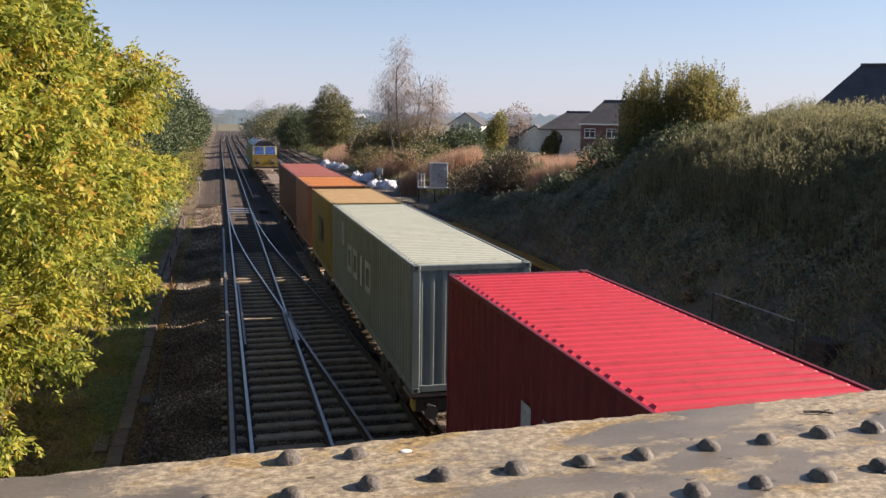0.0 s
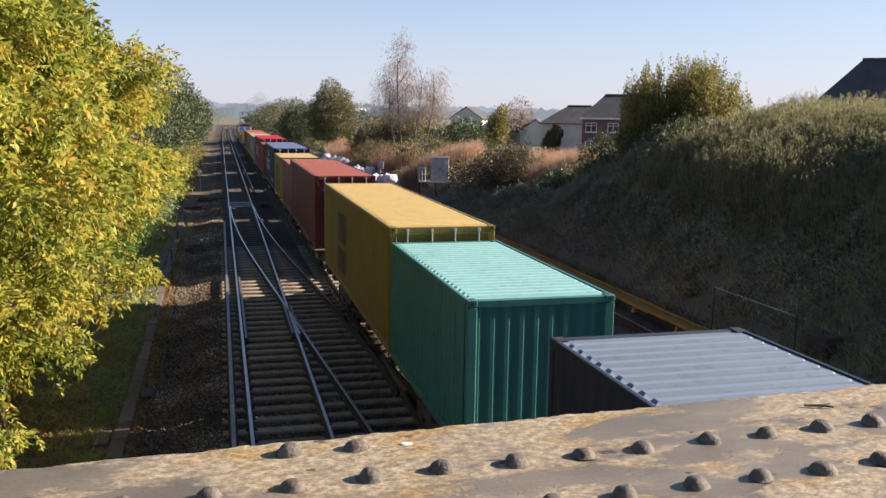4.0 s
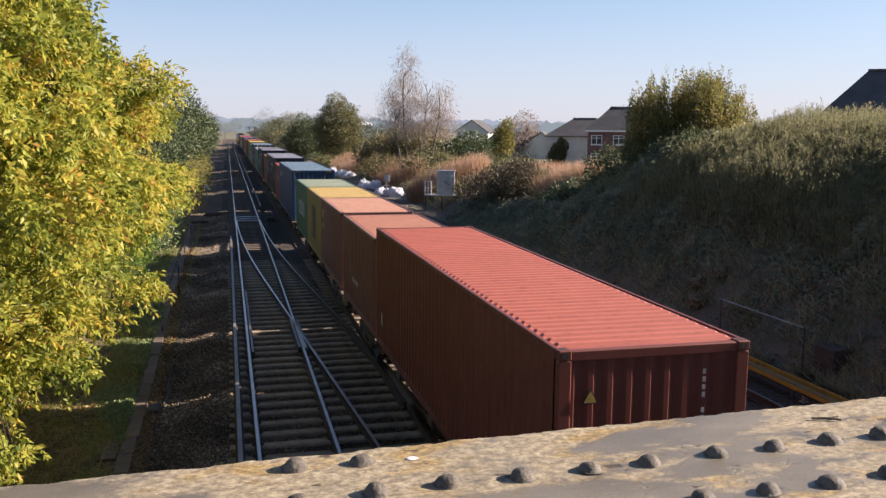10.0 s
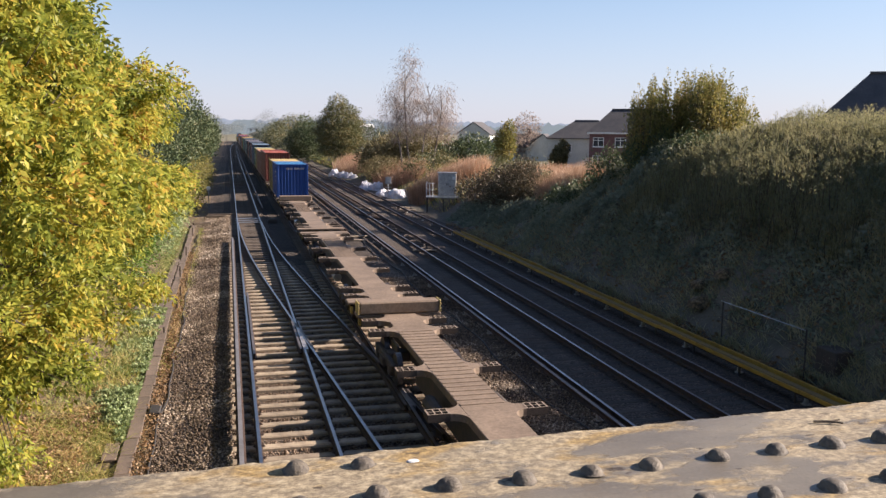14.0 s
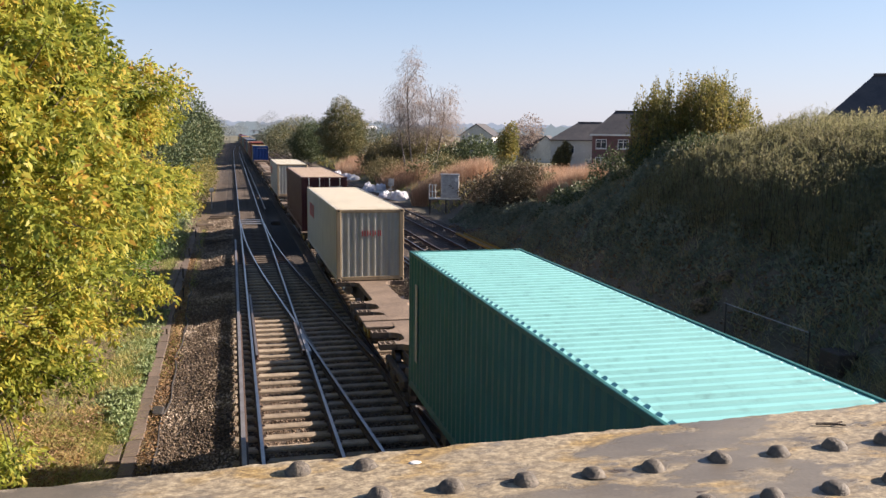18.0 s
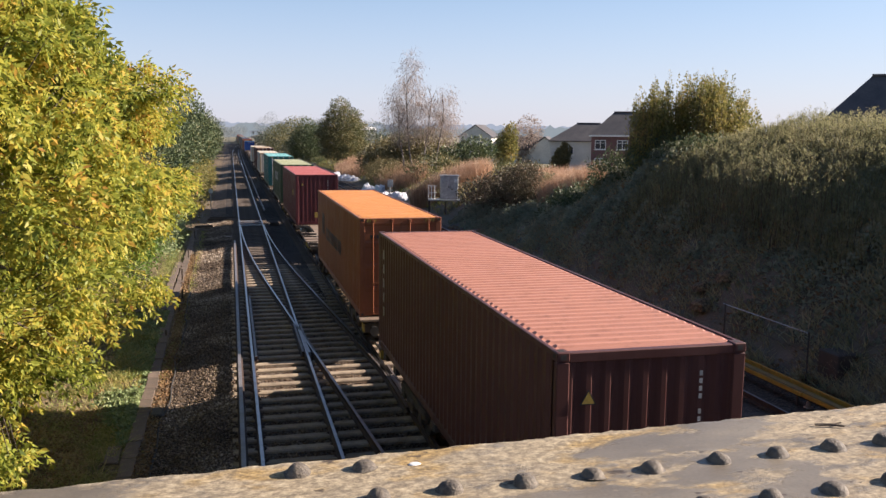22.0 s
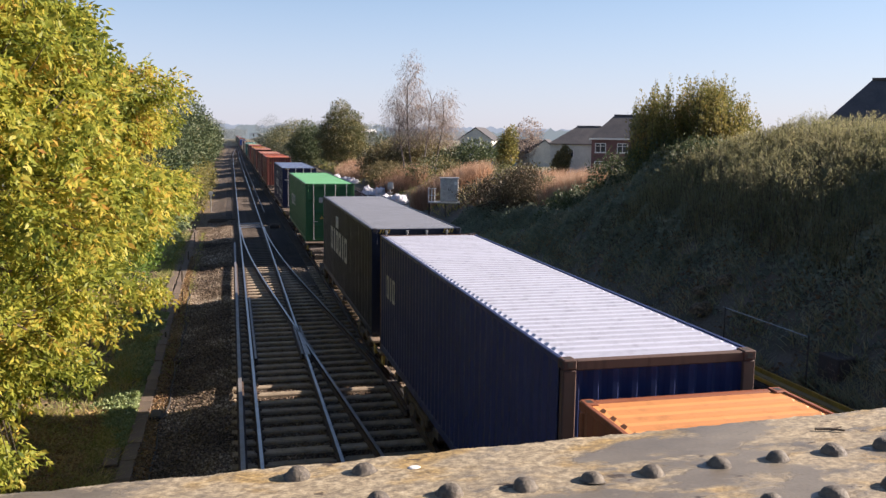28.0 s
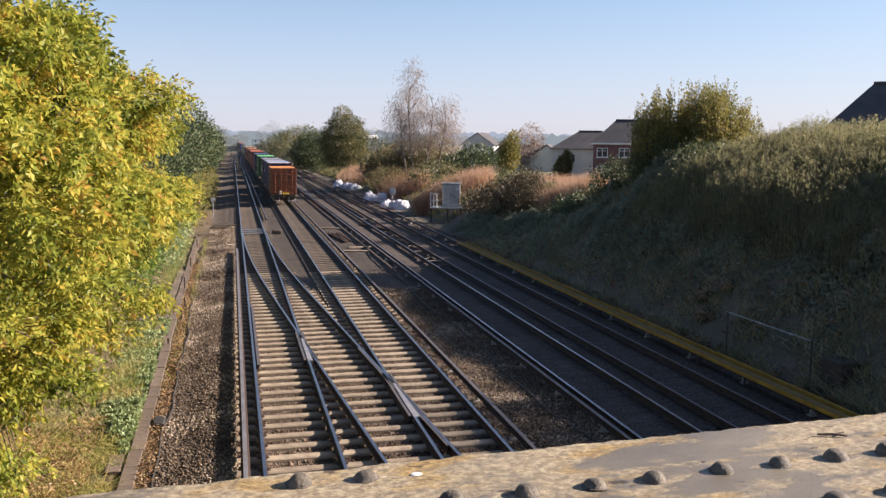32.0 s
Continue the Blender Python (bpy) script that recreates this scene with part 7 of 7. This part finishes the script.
def house(x, y, rz, w, d, eaves, ridge, wall, label, hip=0.0, windows=(), z0=0.0, trim=True, chimney=False):
    """A two-storey house: walls, hipped or gabled roof with courses, windows with frames. The front faces -y before turning."""
    h = thing("house", label, "house", "houses beyond the bank", at=(x, y, z0), rz=rz)
    g = Geo()
    if hip > 0:
        g.box(-w / 2, -d / 2, -1.5, w / 2, d / 2, eaves)
    else:
        g.prism([(-d / 2, -1.5), (d / 2, -1.5), (d / 2, eaves), (0, ridge - 0.08), (-d / 2, eaves)], "x", -w / 2, w / 2)
    part("wall", g, wall, h)
    o = 0.35
    r = Geo()
    if hip > 0:
        a, b, e = w / 2 + o, d / 2 + o, eaves - 0.08
        r.add([(-a, -b, e), (a, -b, e), (a, b, e), (-a, b, e), (-a + hip, 0, ridge), (a - hip, 0, ridge), (-a, -b, e - 0.14), (a, -b, e - 0.14), (a, b, e - 0.14), (-a, b, e - 0.14)],
              [(0, 1, 5, 4), (2, 3, 4, 5), (1, 2, 5), (3, 0, 4), (0, 6, 7, 1), (1, 7, 8, 2), (2, 8, 9, 3), (3, 9, 6, 0), (9, 8, 7, 6)])
    else:
        sl = (ridge - eaves) / (d / 2)
        for s in (-1, 1):
            r.prism([(0, ridge), (s * (d / 2 + o), eaves - sl * o), (s * (d / 2 + o), eaves - sl * o + 0.16), (0, ridge + 0.18)], "x", -w / 2 - 0.2, w / 2 + 0.2)
    rf = part("roof", r, SLATE_R, h)
    part("ridge_cap", Geo().tube((-w / 2 + hip - (0.2 if hip == 0 else o), 0, ridge + 0.05), (w / 2 - hip + (0.2 if hip == 0 else o), 0, ridge + 0.05), 0.12, 8), SLATE_R, rf)
    if trim:
        part("fascia", Geo().box(-w / 2 - o, -d / 2 - o - 0.04, eaves - 0.32, w / 2 + o, -d / 2 - o + 0.04, eaves - 0.1), WHITE, h, "white fascia board")
    if chimney:
        part("chimney", Geo().box(-0.4 + w * 0.2, -0.4, ridge - 0.8, 0.4 + w * 0.2, 0.4, ridge + 1.1, c=0.04), BRICK, rf)
    for face, wx, wz, ww, wh in windows:
        if face == "f":
            m = pose(wx, -d / 2, wz)
        elif face == "l":
            m = pose(-w / 2, wx, wz, 0, 0, -90)
        else:
            m = pose(w / 2, wx, wz, 0, 0, 90)
        # outer frame as one closed ring
        a, b = ww / 2, ww / 2 - 0.09
        ring = [(-a, 0), (a, 0), (a, wh), (-a, wh), (-b, 0.09), (b, 0.09), (b, wh - 0.09), (-b, wh - 0.09)]
        fv = [(px, yy, pz) for yy in (-0.06, 0.05) for px, pz in ring]
        ff = []
        for i in range(4):
            j = (i + 1) % 4
            ff += [(i, j, 4 + j, 4 + i), (8 + i, 12 + i, 12 + j, 8 + j), (i, 8 + i, 8 + j, j), (4 + i, 4 + j, 12 + j, 12 + i)]
        win = part("window", Geo().add(fv, ff), WHITE, h, "white casement window", m)
        part("mullion", Geo().box(-0.045, -0.055, 0.09, 0.045, 0.045, wh - 0.09), WHITE, win)
        for s in (-1, 1):
            part("transom", Geo().box(min(s * 0.05, s * b), -0.05, wh * 0.66, max(s * 0.05, s * b), 0.04, wh * 0.66 + 0.07), WHITE, win)
        part("pane", Geo().box(-ww / 2 + 0.05, -0.015, 0.05, ww / 2 - 0.05, 0.02, wh - 0.05), PANE, win)
        part("sill", Geo().box(-ww / 2 - 0.1, -0.14, -0.09, ww / 2 + 0.1, 0.02, -0.005), WHITE, win)


def build_houses():
    W2 = lambda xs, z=3.3, w=1.5, hh=1.3: [("f", x, z, w, hh) for x in xs]
    house(56.3, 113.2, -24, 12.5, 8.5, 5.4, 8.5, BRICK, "red brick house with dark tiled hipped roof", 3.4, W2([-5.0, -2.0, 1.2]) + W2([-5.0, -1.8], 0.8), 1.0, True)
    house(57.3, 132.4, -24, 12, 9, 5.3, 8.0, RENDER, "pale rendered house with dark hipped roof", 4.4, W2([2.6], 3.0, 1.7, 1.4) + W2([-3.0], 3.0), 0.1, False)
    house(48.8, 52.6, -38, 14, 9, 6.4, 10.25, BRICK, "brick house with dark hipped roof behind the crest", 3.8, W2([-3, 2], 4.6), 0.6, False)
    house(55.5, 190.0, 60, 9, 7.4, 6.6, 9.1, RENDER, "pale gabled house with dark roof", 0.0, W2([1.5], 2.6, 1.2), -1.0, False)
    house(56.6, 163, -20, 8, 6.5, 4.4, 6.6, RENDER, "small pale house with slate roof and chimney", 0.0, W2([-1.5], 2.4, 1.2), -1.0, False, True)
    house(60.5, 160, 62, 7, 6.0, 4.4, 6.7, RENDER, "pale gabled house in the distance", 0.0, (), -1.0, False)
    house(52.2, 162, 62, 6, 6.0, 4.2, 6.6, RENDER, "pale gabled house in the distance", 0.0, (), -1.0, False)
    f = thing("garden_wall", "white garden wall before the brick house", "wall")
    part("panel", Geo().box(-4, -0.1, -2.6, 3, 0.1, 0.6, c=0.03), WHITE, f, "", pose(0, 0, 0))
    f.matrix_basis = pose(51.5, 108.0, 1.5, 0, 0, -24)


build_houses()


def build_backdrop():
    """Hazy wooded rise far along the line; a bluish glow stands in for the haze."""
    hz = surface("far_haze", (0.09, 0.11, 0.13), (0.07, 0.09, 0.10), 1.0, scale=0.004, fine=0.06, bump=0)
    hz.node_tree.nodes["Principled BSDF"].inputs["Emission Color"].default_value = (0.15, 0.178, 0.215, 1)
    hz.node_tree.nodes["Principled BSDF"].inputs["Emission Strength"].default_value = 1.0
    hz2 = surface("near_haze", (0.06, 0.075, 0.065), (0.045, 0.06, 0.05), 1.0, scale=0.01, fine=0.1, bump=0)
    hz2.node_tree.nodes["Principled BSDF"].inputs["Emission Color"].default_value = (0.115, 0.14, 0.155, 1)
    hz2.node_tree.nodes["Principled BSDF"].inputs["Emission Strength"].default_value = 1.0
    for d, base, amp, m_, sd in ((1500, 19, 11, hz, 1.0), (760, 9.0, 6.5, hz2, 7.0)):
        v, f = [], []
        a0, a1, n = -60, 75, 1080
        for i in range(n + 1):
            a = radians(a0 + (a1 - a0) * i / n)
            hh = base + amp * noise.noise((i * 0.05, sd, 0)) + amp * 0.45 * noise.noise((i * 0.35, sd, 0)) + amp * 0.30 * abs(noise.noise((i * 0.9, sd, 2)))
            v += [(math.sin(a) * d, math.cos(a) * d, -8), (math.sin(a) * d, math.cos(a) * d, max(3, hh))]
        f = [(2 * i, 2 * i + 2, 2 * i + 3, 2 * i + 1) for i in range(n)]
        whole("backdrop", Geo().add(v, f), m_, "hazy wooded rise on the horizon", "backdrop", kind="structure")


build_backdrop()


def build_distance():
    g = thing("signal_gantry", "grey steel signal gantry over the far lines", "gantry", at=(0, 420, 0))
    for x in (9.2, 15.0):
        part("post", Geo().box(x - 0.16, -0.16, -0.4, x + 0.16, 0.16, 6.1), GALV, g)
    part("beam", Geo().box(9.2, -0.3, 5.6, 15.0, 0.3, 6.1, c=0.03), GALV, g)
    for x in (10.6, 13.4):
        part("signal_head", Geo().box(x - 0.3, -0.55, 4.6, x + 0.3, -0.3, 5.9, c=0.05), BLACK, g)
    h = thing("far_shed", "long white shed roof beyond the far trees", "shed", at=(56, 410, -0.5))
    part("wall", Geo().box(-11, -6, 0, 11, 6, 7.6), RENDER, h)
    part("roof", Geo().prism([(-6.4, 7.6), (6.4, 7.6), (0, 9.2)], "x", -11.3, 11.3), WHITE, h)


build_distance()


# ---- small lineside things ----
def build_lineside():
    # concrete cable trough with lids
    t = thing("cable_trough", "weathered concrete cable trough with lids beside the ballast", "cable trough", kind="structure")
    lid = Geo().box(-0.15, 0.008, -0.03, 0.15, 0.992, 0.03, c=0.012).mesh("lid", SLAB)
    y = 11.0
    while y < 62:
        x = -2.17 - 0.16 * float(smooth01(20, 34, y)) - 0.12 * float(smooth01(38, 60, y))
        part("lid", lid, None, t, "", pose(x + rng.normal(0, 0.012), y, -0.34 + rng.normal(0, 0.006), 0, rng.normal(0, 1), 0.5))
        y += 1.0
    part("lid", lid, None, t, "", pose(-2.53, 17.85, -0.355, 0, 1, 1))
    for k in range(14):
        part("lid", lid, None, t, "", pose(-2.68 + rng.normal(0, 0.015), 31.5 + k, -0.345, 0, rng.normal(0, 1), rng.normal(2, 0.6)))
    g = Geo().box(-0.35, -0.5, -0.05, 0.35, 0.5, 0.05, c=0.02)
    for (x, y, a) in ((-2.82, 30.7, 8), (-3.2, 33.6, -4)):
        part("lid", g, SLAB, t, "wide chamber lid", pose(x, y, -0.36, 0, 0, a))
    # loose black cable along the ballast edge
    c = bpy.data.curves.new("cable", "CURVE")
    c.dimensions, c.bevel_depth = "3D", 0.022
    sp = c.splines.new("POLY")
    pts = []
    for i in range(220):
        y = 13 + i * 0.2
        x = -1.68 - 0.26 * float(smooth01(30, 42, y)) + 0.045 * math.sin(y * 0.9) + 0.03 * math.sin(y * 2.1)
        pts.append((x, y, float(ground_z(x, y)) + 0.05 + 0.02 * math.sin(y * 1.3)))
    sp.points.add(len(pts) - 1)
    for p, q in zip(sp.points, pts):
        p.co = (*q, 1)
    c.materials.append(BLACK)
    tagged(new("loose_cable", c), "loose black cable lying along the ballast edge", "cable")
    c = bpy.data.curves.new("cable", "CURVE")
    c.dimensions, c.bevel_depth = "3D", 0.025
    sp = c.splines.new("POLY")
    pts = [(7.55 + 0.12 * math.sin(i * 0.31) + 0.05 * math.sin(i * 0.9), 12 + i * 0.6, -0.17 + 0.02 * math.sin(i)) for i in range(80)]
    sp.points.add(len(pts) - 1)
    for p, q in zip(sp.points, pts):
        p.co = (*q, 1)
    c.materials.append(BLACK)
    tagged(new("loose_cable", c), "black cable snaking along the ballast between tracks", "cable")
    # black box stands in for a dark opening beside the trough
    b = thing("cable_joint", "low black box at a dark opening by the trough", "box", at=(-1.85, 20.9, -0.40))
    part("body", Geo().box(-0.14, -0.3, 0, 0.14, 0.3, 0.13, c=0.03), BLACK, b)
    for x, y, h in ((-2.0, 32.9, 0.45), (-2.0, 35.4, 0.5), (-2.2, 29.0, 0.3), (-2.25, 40.0, 0.6), (-2.3, 47.0, 0.55), (-2.3, 55.5, 0.6), (-3.0, 34.0, 0.4)):
        p = thing("marker_post", "short dark cable marker stake", "post", "marker stakes", at=(x, y, -0.42))
        part("stake", Geo().box(-0.03, -0.03, 0, 0.03, 0.03, h, c=0.006), BARK, p)
    for x, y, l, a in ((-0.7, 67, 1.9, 4), (-1.0, 65.8, 1.5, 8), (-1.9, 61, 1.2, 20)):
        p = thing("timber_baulk", "dark timber baulk lying on the ballast", "timber", "timber baulks", at=(x, y, -0.25), rz=a)
        part("baulk", Geo().box(-l / 2, -0.1, 0, l / 2, 0.1, 0.16, c=0.02), BARK, p)
    s = thing("lineside_sign", "small round white sign on a post", "sign", at=(-1.75, 76.5, -0.4))
    part("post", Geo().tube((0, 0, 0), (0, 0, 1.5), 0.04, 8), GALV, s)
    part("disc", Geo().tube((0, -0.03, 1.6), (0, 0.0, 1.6), 0.19, 18), WHITE, s)
    # signalling cabinet on its stage
    c = thing("signal_cabinet", "grey steel signalling cabinet on a railed stage", "cabinet", at=(17.25, 67.8, 0.3), rz=-14)
    body = part("body", Geo().box(-0.72, -0.4, 0.75, 0.75, 0.4, 2.62, c=0.03), GALV, c)
    part("roof", Geo().box(-0.79, -0.5, 2.62, 0.82, 0.5, 2.70, c=0.02), GALV, body)
    for k in (0, 1):
        d = part("door", Geo().box(-0.69 + 0.72 * k, -0.43, 0.8, -0.01 + 0.72 * k, -0.4, 2.57, c=0.01), GALV, body)
        part("handle", Geo().box(-0.07 + 0.14 * k, -0.46, 1.65, -0.03 + 0.14 * k, -0.43, 1.85), BLACK, d)
    part("notice", Geo().box(0.42, -0.445, 2.1, 0.66, -0.432, 2.36), WHITE, body, "white notice plate")
    part("stage", Geo().box(-1.7, -1.0, 0.66, 0.9, 0.5, 0.75), GALV, c)
    for x in (-1.6, -0.3, 0.8):
        for yy in (-0.9, 0.4):
            part("leg", Geo().box(x - 0.05, yy - 0.05, -0.9, x + 0.05, yy + 0.05, 0.66), FRAME, c)
    for x in (-1.65, -1.4, -1.15):
        part("rail_post", Geo().tube((x, -0.95, 0.75), (x, -0.95, 1.85), 0.035, 8), WHITE, c)
    for z in (1.3, 1.85):
        part("hand_rail", Geo().tube((-1.65, -0.95, z), (-1.0, -0.95, z), 0.025, 8).tube((-1.65, -0.95, z), (-1.65, 0.45, z), 0.025, 8), WHITE, c)
    g = thing("ground_signal", "small grey ground signal with two round lamps", "signal", at=(15.0, 82.2, float(ground_z(15.0, 82.2))), rz=-6)
    part("post", Geo().tube((0, 0.06, -0.1), (0, 0.06, 2.1), 0.06, 8), GALV, g)
    part("backboard", Geo().box(-0.26, -0.04, 1.35, 0.30, 0.0, 2.05, c=0.02), GALV, g)
    for x, z in ((-0.10, 1.55), (0.15, 1.55), (-0.10, 1.85), (0.15, 1.85)):
        part("lamp_hood", Geo().tube((x, -0.04, z), (x, -0.16, z), 0.10, 12), GALV, g)
    part("step_plate", Geo().box(-0.3, -0.2, 1.0, 0.3, 0.25, 1.05), GALV, g)
    s = thing("concrete_slab", "pale concrete slab lying beside the track", "slab", at=(14.25, 71.0, -0.24), rz=12)
    part("slab", Geo().box(-0.45, -0.3, 0, 0.45, 0.3, 0.16, c=0.03), CONCRETE, s)
    # builders' bags
    bagm = surface("woven_bag", (0.74, 0.74, 0.78), (0.55, 0.55, 0.60), 0.8, scale=3, fine=18, bump=0.5, depth=0.05)
    for x, y, n in ((14.9, 118, 6), (15.2, 93.5, 4), (15.6, 83.6, 4)):
        for k in range(n):
            v, f = dome(0.62 + rng.uniform(-0.1, 0.15), 0.85 + rng.uniform(-0.3, 0.25), 22, 9)
            crease = lambda a, b, q: 0.30 * noise.noise((a * 2.2, b * 2.2, q * 2.2 + k * 7)) + 0.20 * abs(noise.noise((a * 6, b * 6, q * 6 + k * 3)))
            v = [(a * (1 + crease(a, b, q)), b * (1 + crease(b, q, a)), q * (0.85 + 1.4 * crease(q, a, b))) for a, b, q in v]
            px, py = x + k * 0.36 - 0.6 + rng.uniform(-0.2, 0.2), y - k * 0.7 + 1.0 + rng.uniform(-0.9, 0.9)
            whole("ballast_bag", Geo().add(v, f), bagm, "slumped white woven ballast bag", "bag", "ballast bags", m=pose(px, py, float(ground_z(px, py)) - 0.05, 0, 0, k * 50))
    # old rails and timbers left between the lines
    for x, y, a, n in ((7.0, 57.5, 4, 4), (10.6, 64.0, 16, 3)):
        h = thing("rail_bundle", "bundle of rusty scrap rails lying between the tracks", "scrap rails", "scrap bundles", at=(x, y, -0.22), rz=a)
        for k in range(n):
            part("scrap_rail", Geo().box(-0.05, -2.6 + 0.2 * k, 0, 0.05, 2.6 + 0.15 * k, 0.13, c=0.015), RAIL_SIDE, h, "", pose(-0.3 + 0.2 * k, 0, 0, 0, 0, rng.normal(0, 1.5)))
    for x, y, a in ((7.1, 50.5, 80), (7.6, 52.3, 96), (7.0, 64.0, 70), (10.5, 45.5, 84), (14.1, 69.1, 75), (10.7, 71.0, 60)):
        h = thing("timber_baulk", "pale weathered board lying on the ballast", "timber", "loose boards", at=(x, y, -0.2), rz=a)
        part("board", Geo().box(-0.14, -0.8, 0, 0.14, 0.8, 0.07, c=0.015), CONCRETE, h)
    for k, (x, y) in enumerate(((10.5, 41.0), (10.6, 47.0), (10.4, 53.0))):
        c = bpy.data.curves.new("cable", "CURVE")
        c.dimensions, c.bevel_depth = "3D", 0.03
        sp = c.splines.new("POLY")
        pts = [(x + 0.28 * math.sin(i * 0.5 + k) + 0.1 * math.sin(i * 1.3), y + i * 0.22 + 0.25 * math.cos(i * 0.7), -0.13 + 0.03 * math.sin(i * 0.9)) for i in range(36)]
        sp.points.add(len(pts) - 1)
        for p, q in zip(sp.points, pts):
            p.co = (*q, 1)
        c.materials.append(FRAME)
        tagged(new("loose_cable", c), "tangled grey cable lying between the outer tracks", "cable", "tangled cables")
    # handrail at the foot of the bank
    r = thing("handrail", "thin grey handrail at the foot of the cutting", "handrail")
    for i, (y, z) in enumerate(((19.3, 1.25), (23.3, 1.25))):
        part("post", Geo().tube((14.85, y, -0.1), (14.85, y, z), 0.022, 8), FRAME, r)
    part("top_rail", Geo().tube((14.85, 19.3, 1.22), (14.85, 23.4, 1.22), 0.014, 8), GALV, r)
    part("mid_rail", Geo().tube((14.85, 19.3, 0.72), (14.85, 23.4, 0.72), 0.012, 8), FRAME, r)
    # plain block added where a dark heap lies
    j = thing("cable_cabinet", "dark grey block in place of a trackside heap", "box", at=(15.6, 19.0, 0.02))
    part("body", Geo().box(-0.35, -0.4, 0, 0.35, 0.4, 0.75, c=0.03), FRAME, j)
    w = thing("litter", "scrap of white paper on the ballast", "litter", at=(15.58, 22.3, 0.12))
    part("scrap", Geo().box(-0.09, -0.12, 0, 0.09, 0.12, 0.02), WHITE, w)
    for x, y, s in ((15.7, 26.0, 0.5), (16.5, 25.8, 0.45), (16.1, 26.7, 0.4)):
        v, f = dome(s, s * 0.8, 9, 4)
        v = [(a * (1 + 0.3 * noise.noise((a * 4, b * 4, s))), b, q * (1 + 0.3 * noise.noise((b * 4, a * 4, s)))) for a, b, q in v]
        whole("spoil_mound", Geo().add(v, f), SOIL, "heap of brown spoil at the bank's foot", "rubble", "spoil heaps", m=pose(x, y, float(ground_z(x, y)) - 0.05))


build_lineside()


def build_parapet_litter():
    w = thing("bird_dropping", "white bird dropping on the parapet plate", "stain", at=(0.0, 1.388, PAR_Z), rz=2.97)
    v, f = dome(0.009, 0.0022, 12, 3)
    part("spot", Geo().add([(a * 1.25, b * 0.8, q) for a, b, q in v], f), WHITE, w, "", pose(0.284, -0.066, 0.0012))
    t = thing("dry_twig", "dark dry twig lying on the parapet plate", "twig", at=(0.0, 1.388, PAR_Z), rz=2.97)
    part("stalk", Geo().tube((1.070, -0.085, 0.004), (1.100, -0.097, 0.005), 0.0028, 6).tube((1.100, -0.097, 0.005), (1.118, -0.108, 0.004), 0.0022, 6).tube((1.100, -0.097, 0.005), (1.122, -0.093, 0.006), 0.0018, 6), BARK, t)


build_parapet_litter()


def build_stones():
    """Loose ballast stones where the line passes close under the bridge."""
    n = 92000
    x = rng.uniform(-1.85, 8.3, n)
    y = 13.5 + 24 * rng.random(n) ** 1.35
    on = np.zeros(n, bool)
    for a, b in (TRACKS["track_1"], TRACKS["track_2"]):
        c = (a + b) / 2
        on |= np.abs(x - c) < 1.26
    on |= (x > -0.0) & (x < 5.8) & (y < 30)
    ph = np.abs(((y - 8.0 + 0.34) % 0.68) - 0.34)
    keep = ~(on & (ph < 0.17))
    x, y = x[keep], y[keep]
    on = on[keep]
    m = 11000
    x, y = np.append(x, rng.uniform(-1.85, 0.0, m)), np.append(y, 34 + 34 * rng.random(m) ** 1.2)
    on = np.append(on, np.zeros(m, bool))
    n = len(x)
    z = ground_z(x, y) + np.where(on, rng.uniform(-0.01, 0.025, n), rng.uniform(0.0, 0.035, n))
    o = np.array([(1, 0, 0), (-1, 0, 0), (0, 1, 0), (0, -1, 0), (0, 0, 1), (0, 0, -1)], float)
    s = rng.uniform(0.012, 0.036, (n, 1, 1)) * (1 + 0.5 * smooth01(32, 50, y))[:, None, None] * rng.uniform(0.7, 1.3, (n, 6, 1))
    a = rng.uniform(0, np.pi, n)
    rot = np.stack([np.stack([np.cos(a), -np.sin(a), 0 * a], -1), np.stack([np.sin(a), np.cos(a), 0 * a], -1), np.stack([0 * a, 0 * a, 0 * a + 0.8], -1)], 1)
    v = np.einsum("nij,nkj->nki", rot, o[None] * s) + np.column_stack([x, y, z])[:, None, :]
    v, f = v.reshape(n, 6, 3), np.array([(0, 2, 4), (2, 1, 4), (1, 3, 4), (3, 0, 4), (2, 0, 5), (1, 2, 5), (3, 1, 5), (0, 3, 5)])
    for sel, mt, lab in ((~on, STONE_MIX, "loose brown-grey ballast stones"), (on, RUSTY_STONE, "rust-stained ballast stones between the sleepers")):
        m = int(sel.sum())
        cloud("ballast_stones", v[sel].reshape(-1, 3), (np.arange(m)[:, None, None] * 6 + f[None]).reshape(-1, 3), mt, None, lab, "ballast", "stuff")


RUSTY_STONE = leafy("rusty_stone", [(0.0, (0.035, 0.024, 0.018)), (0.4, (0.085, 0.056, 0.038)), (0.75, (0.17, 0.118, 0.08)), (1.0, (0.34, 0.26, 0.19))], 0.0, 0.9)
STONE_MIX = leafy("stone_mix", [(0.0, (0.045, 0.033, 0.025)), (0.35, (0.12, 0.087, 0.06)), (0.65, (0.26, 0.20, 0.145)), (0.85, (0.46, 0.38, 0.29)), (1.0, (0.70, 0.62, 0.52))], 0.0, 0.9)
build_stones()


def motions():
    """The whole train draws away along its track."""
    for ob, along, z in MOVERS:
        walk(ob, [(t, pose(TRAIN_X, along + travelled(t), z)) for t in (0, 2, 4, 6, 8, 10, 12, 14, 16, 18, 20, 22, 24, 26, 28, 30, 32)])


motions()
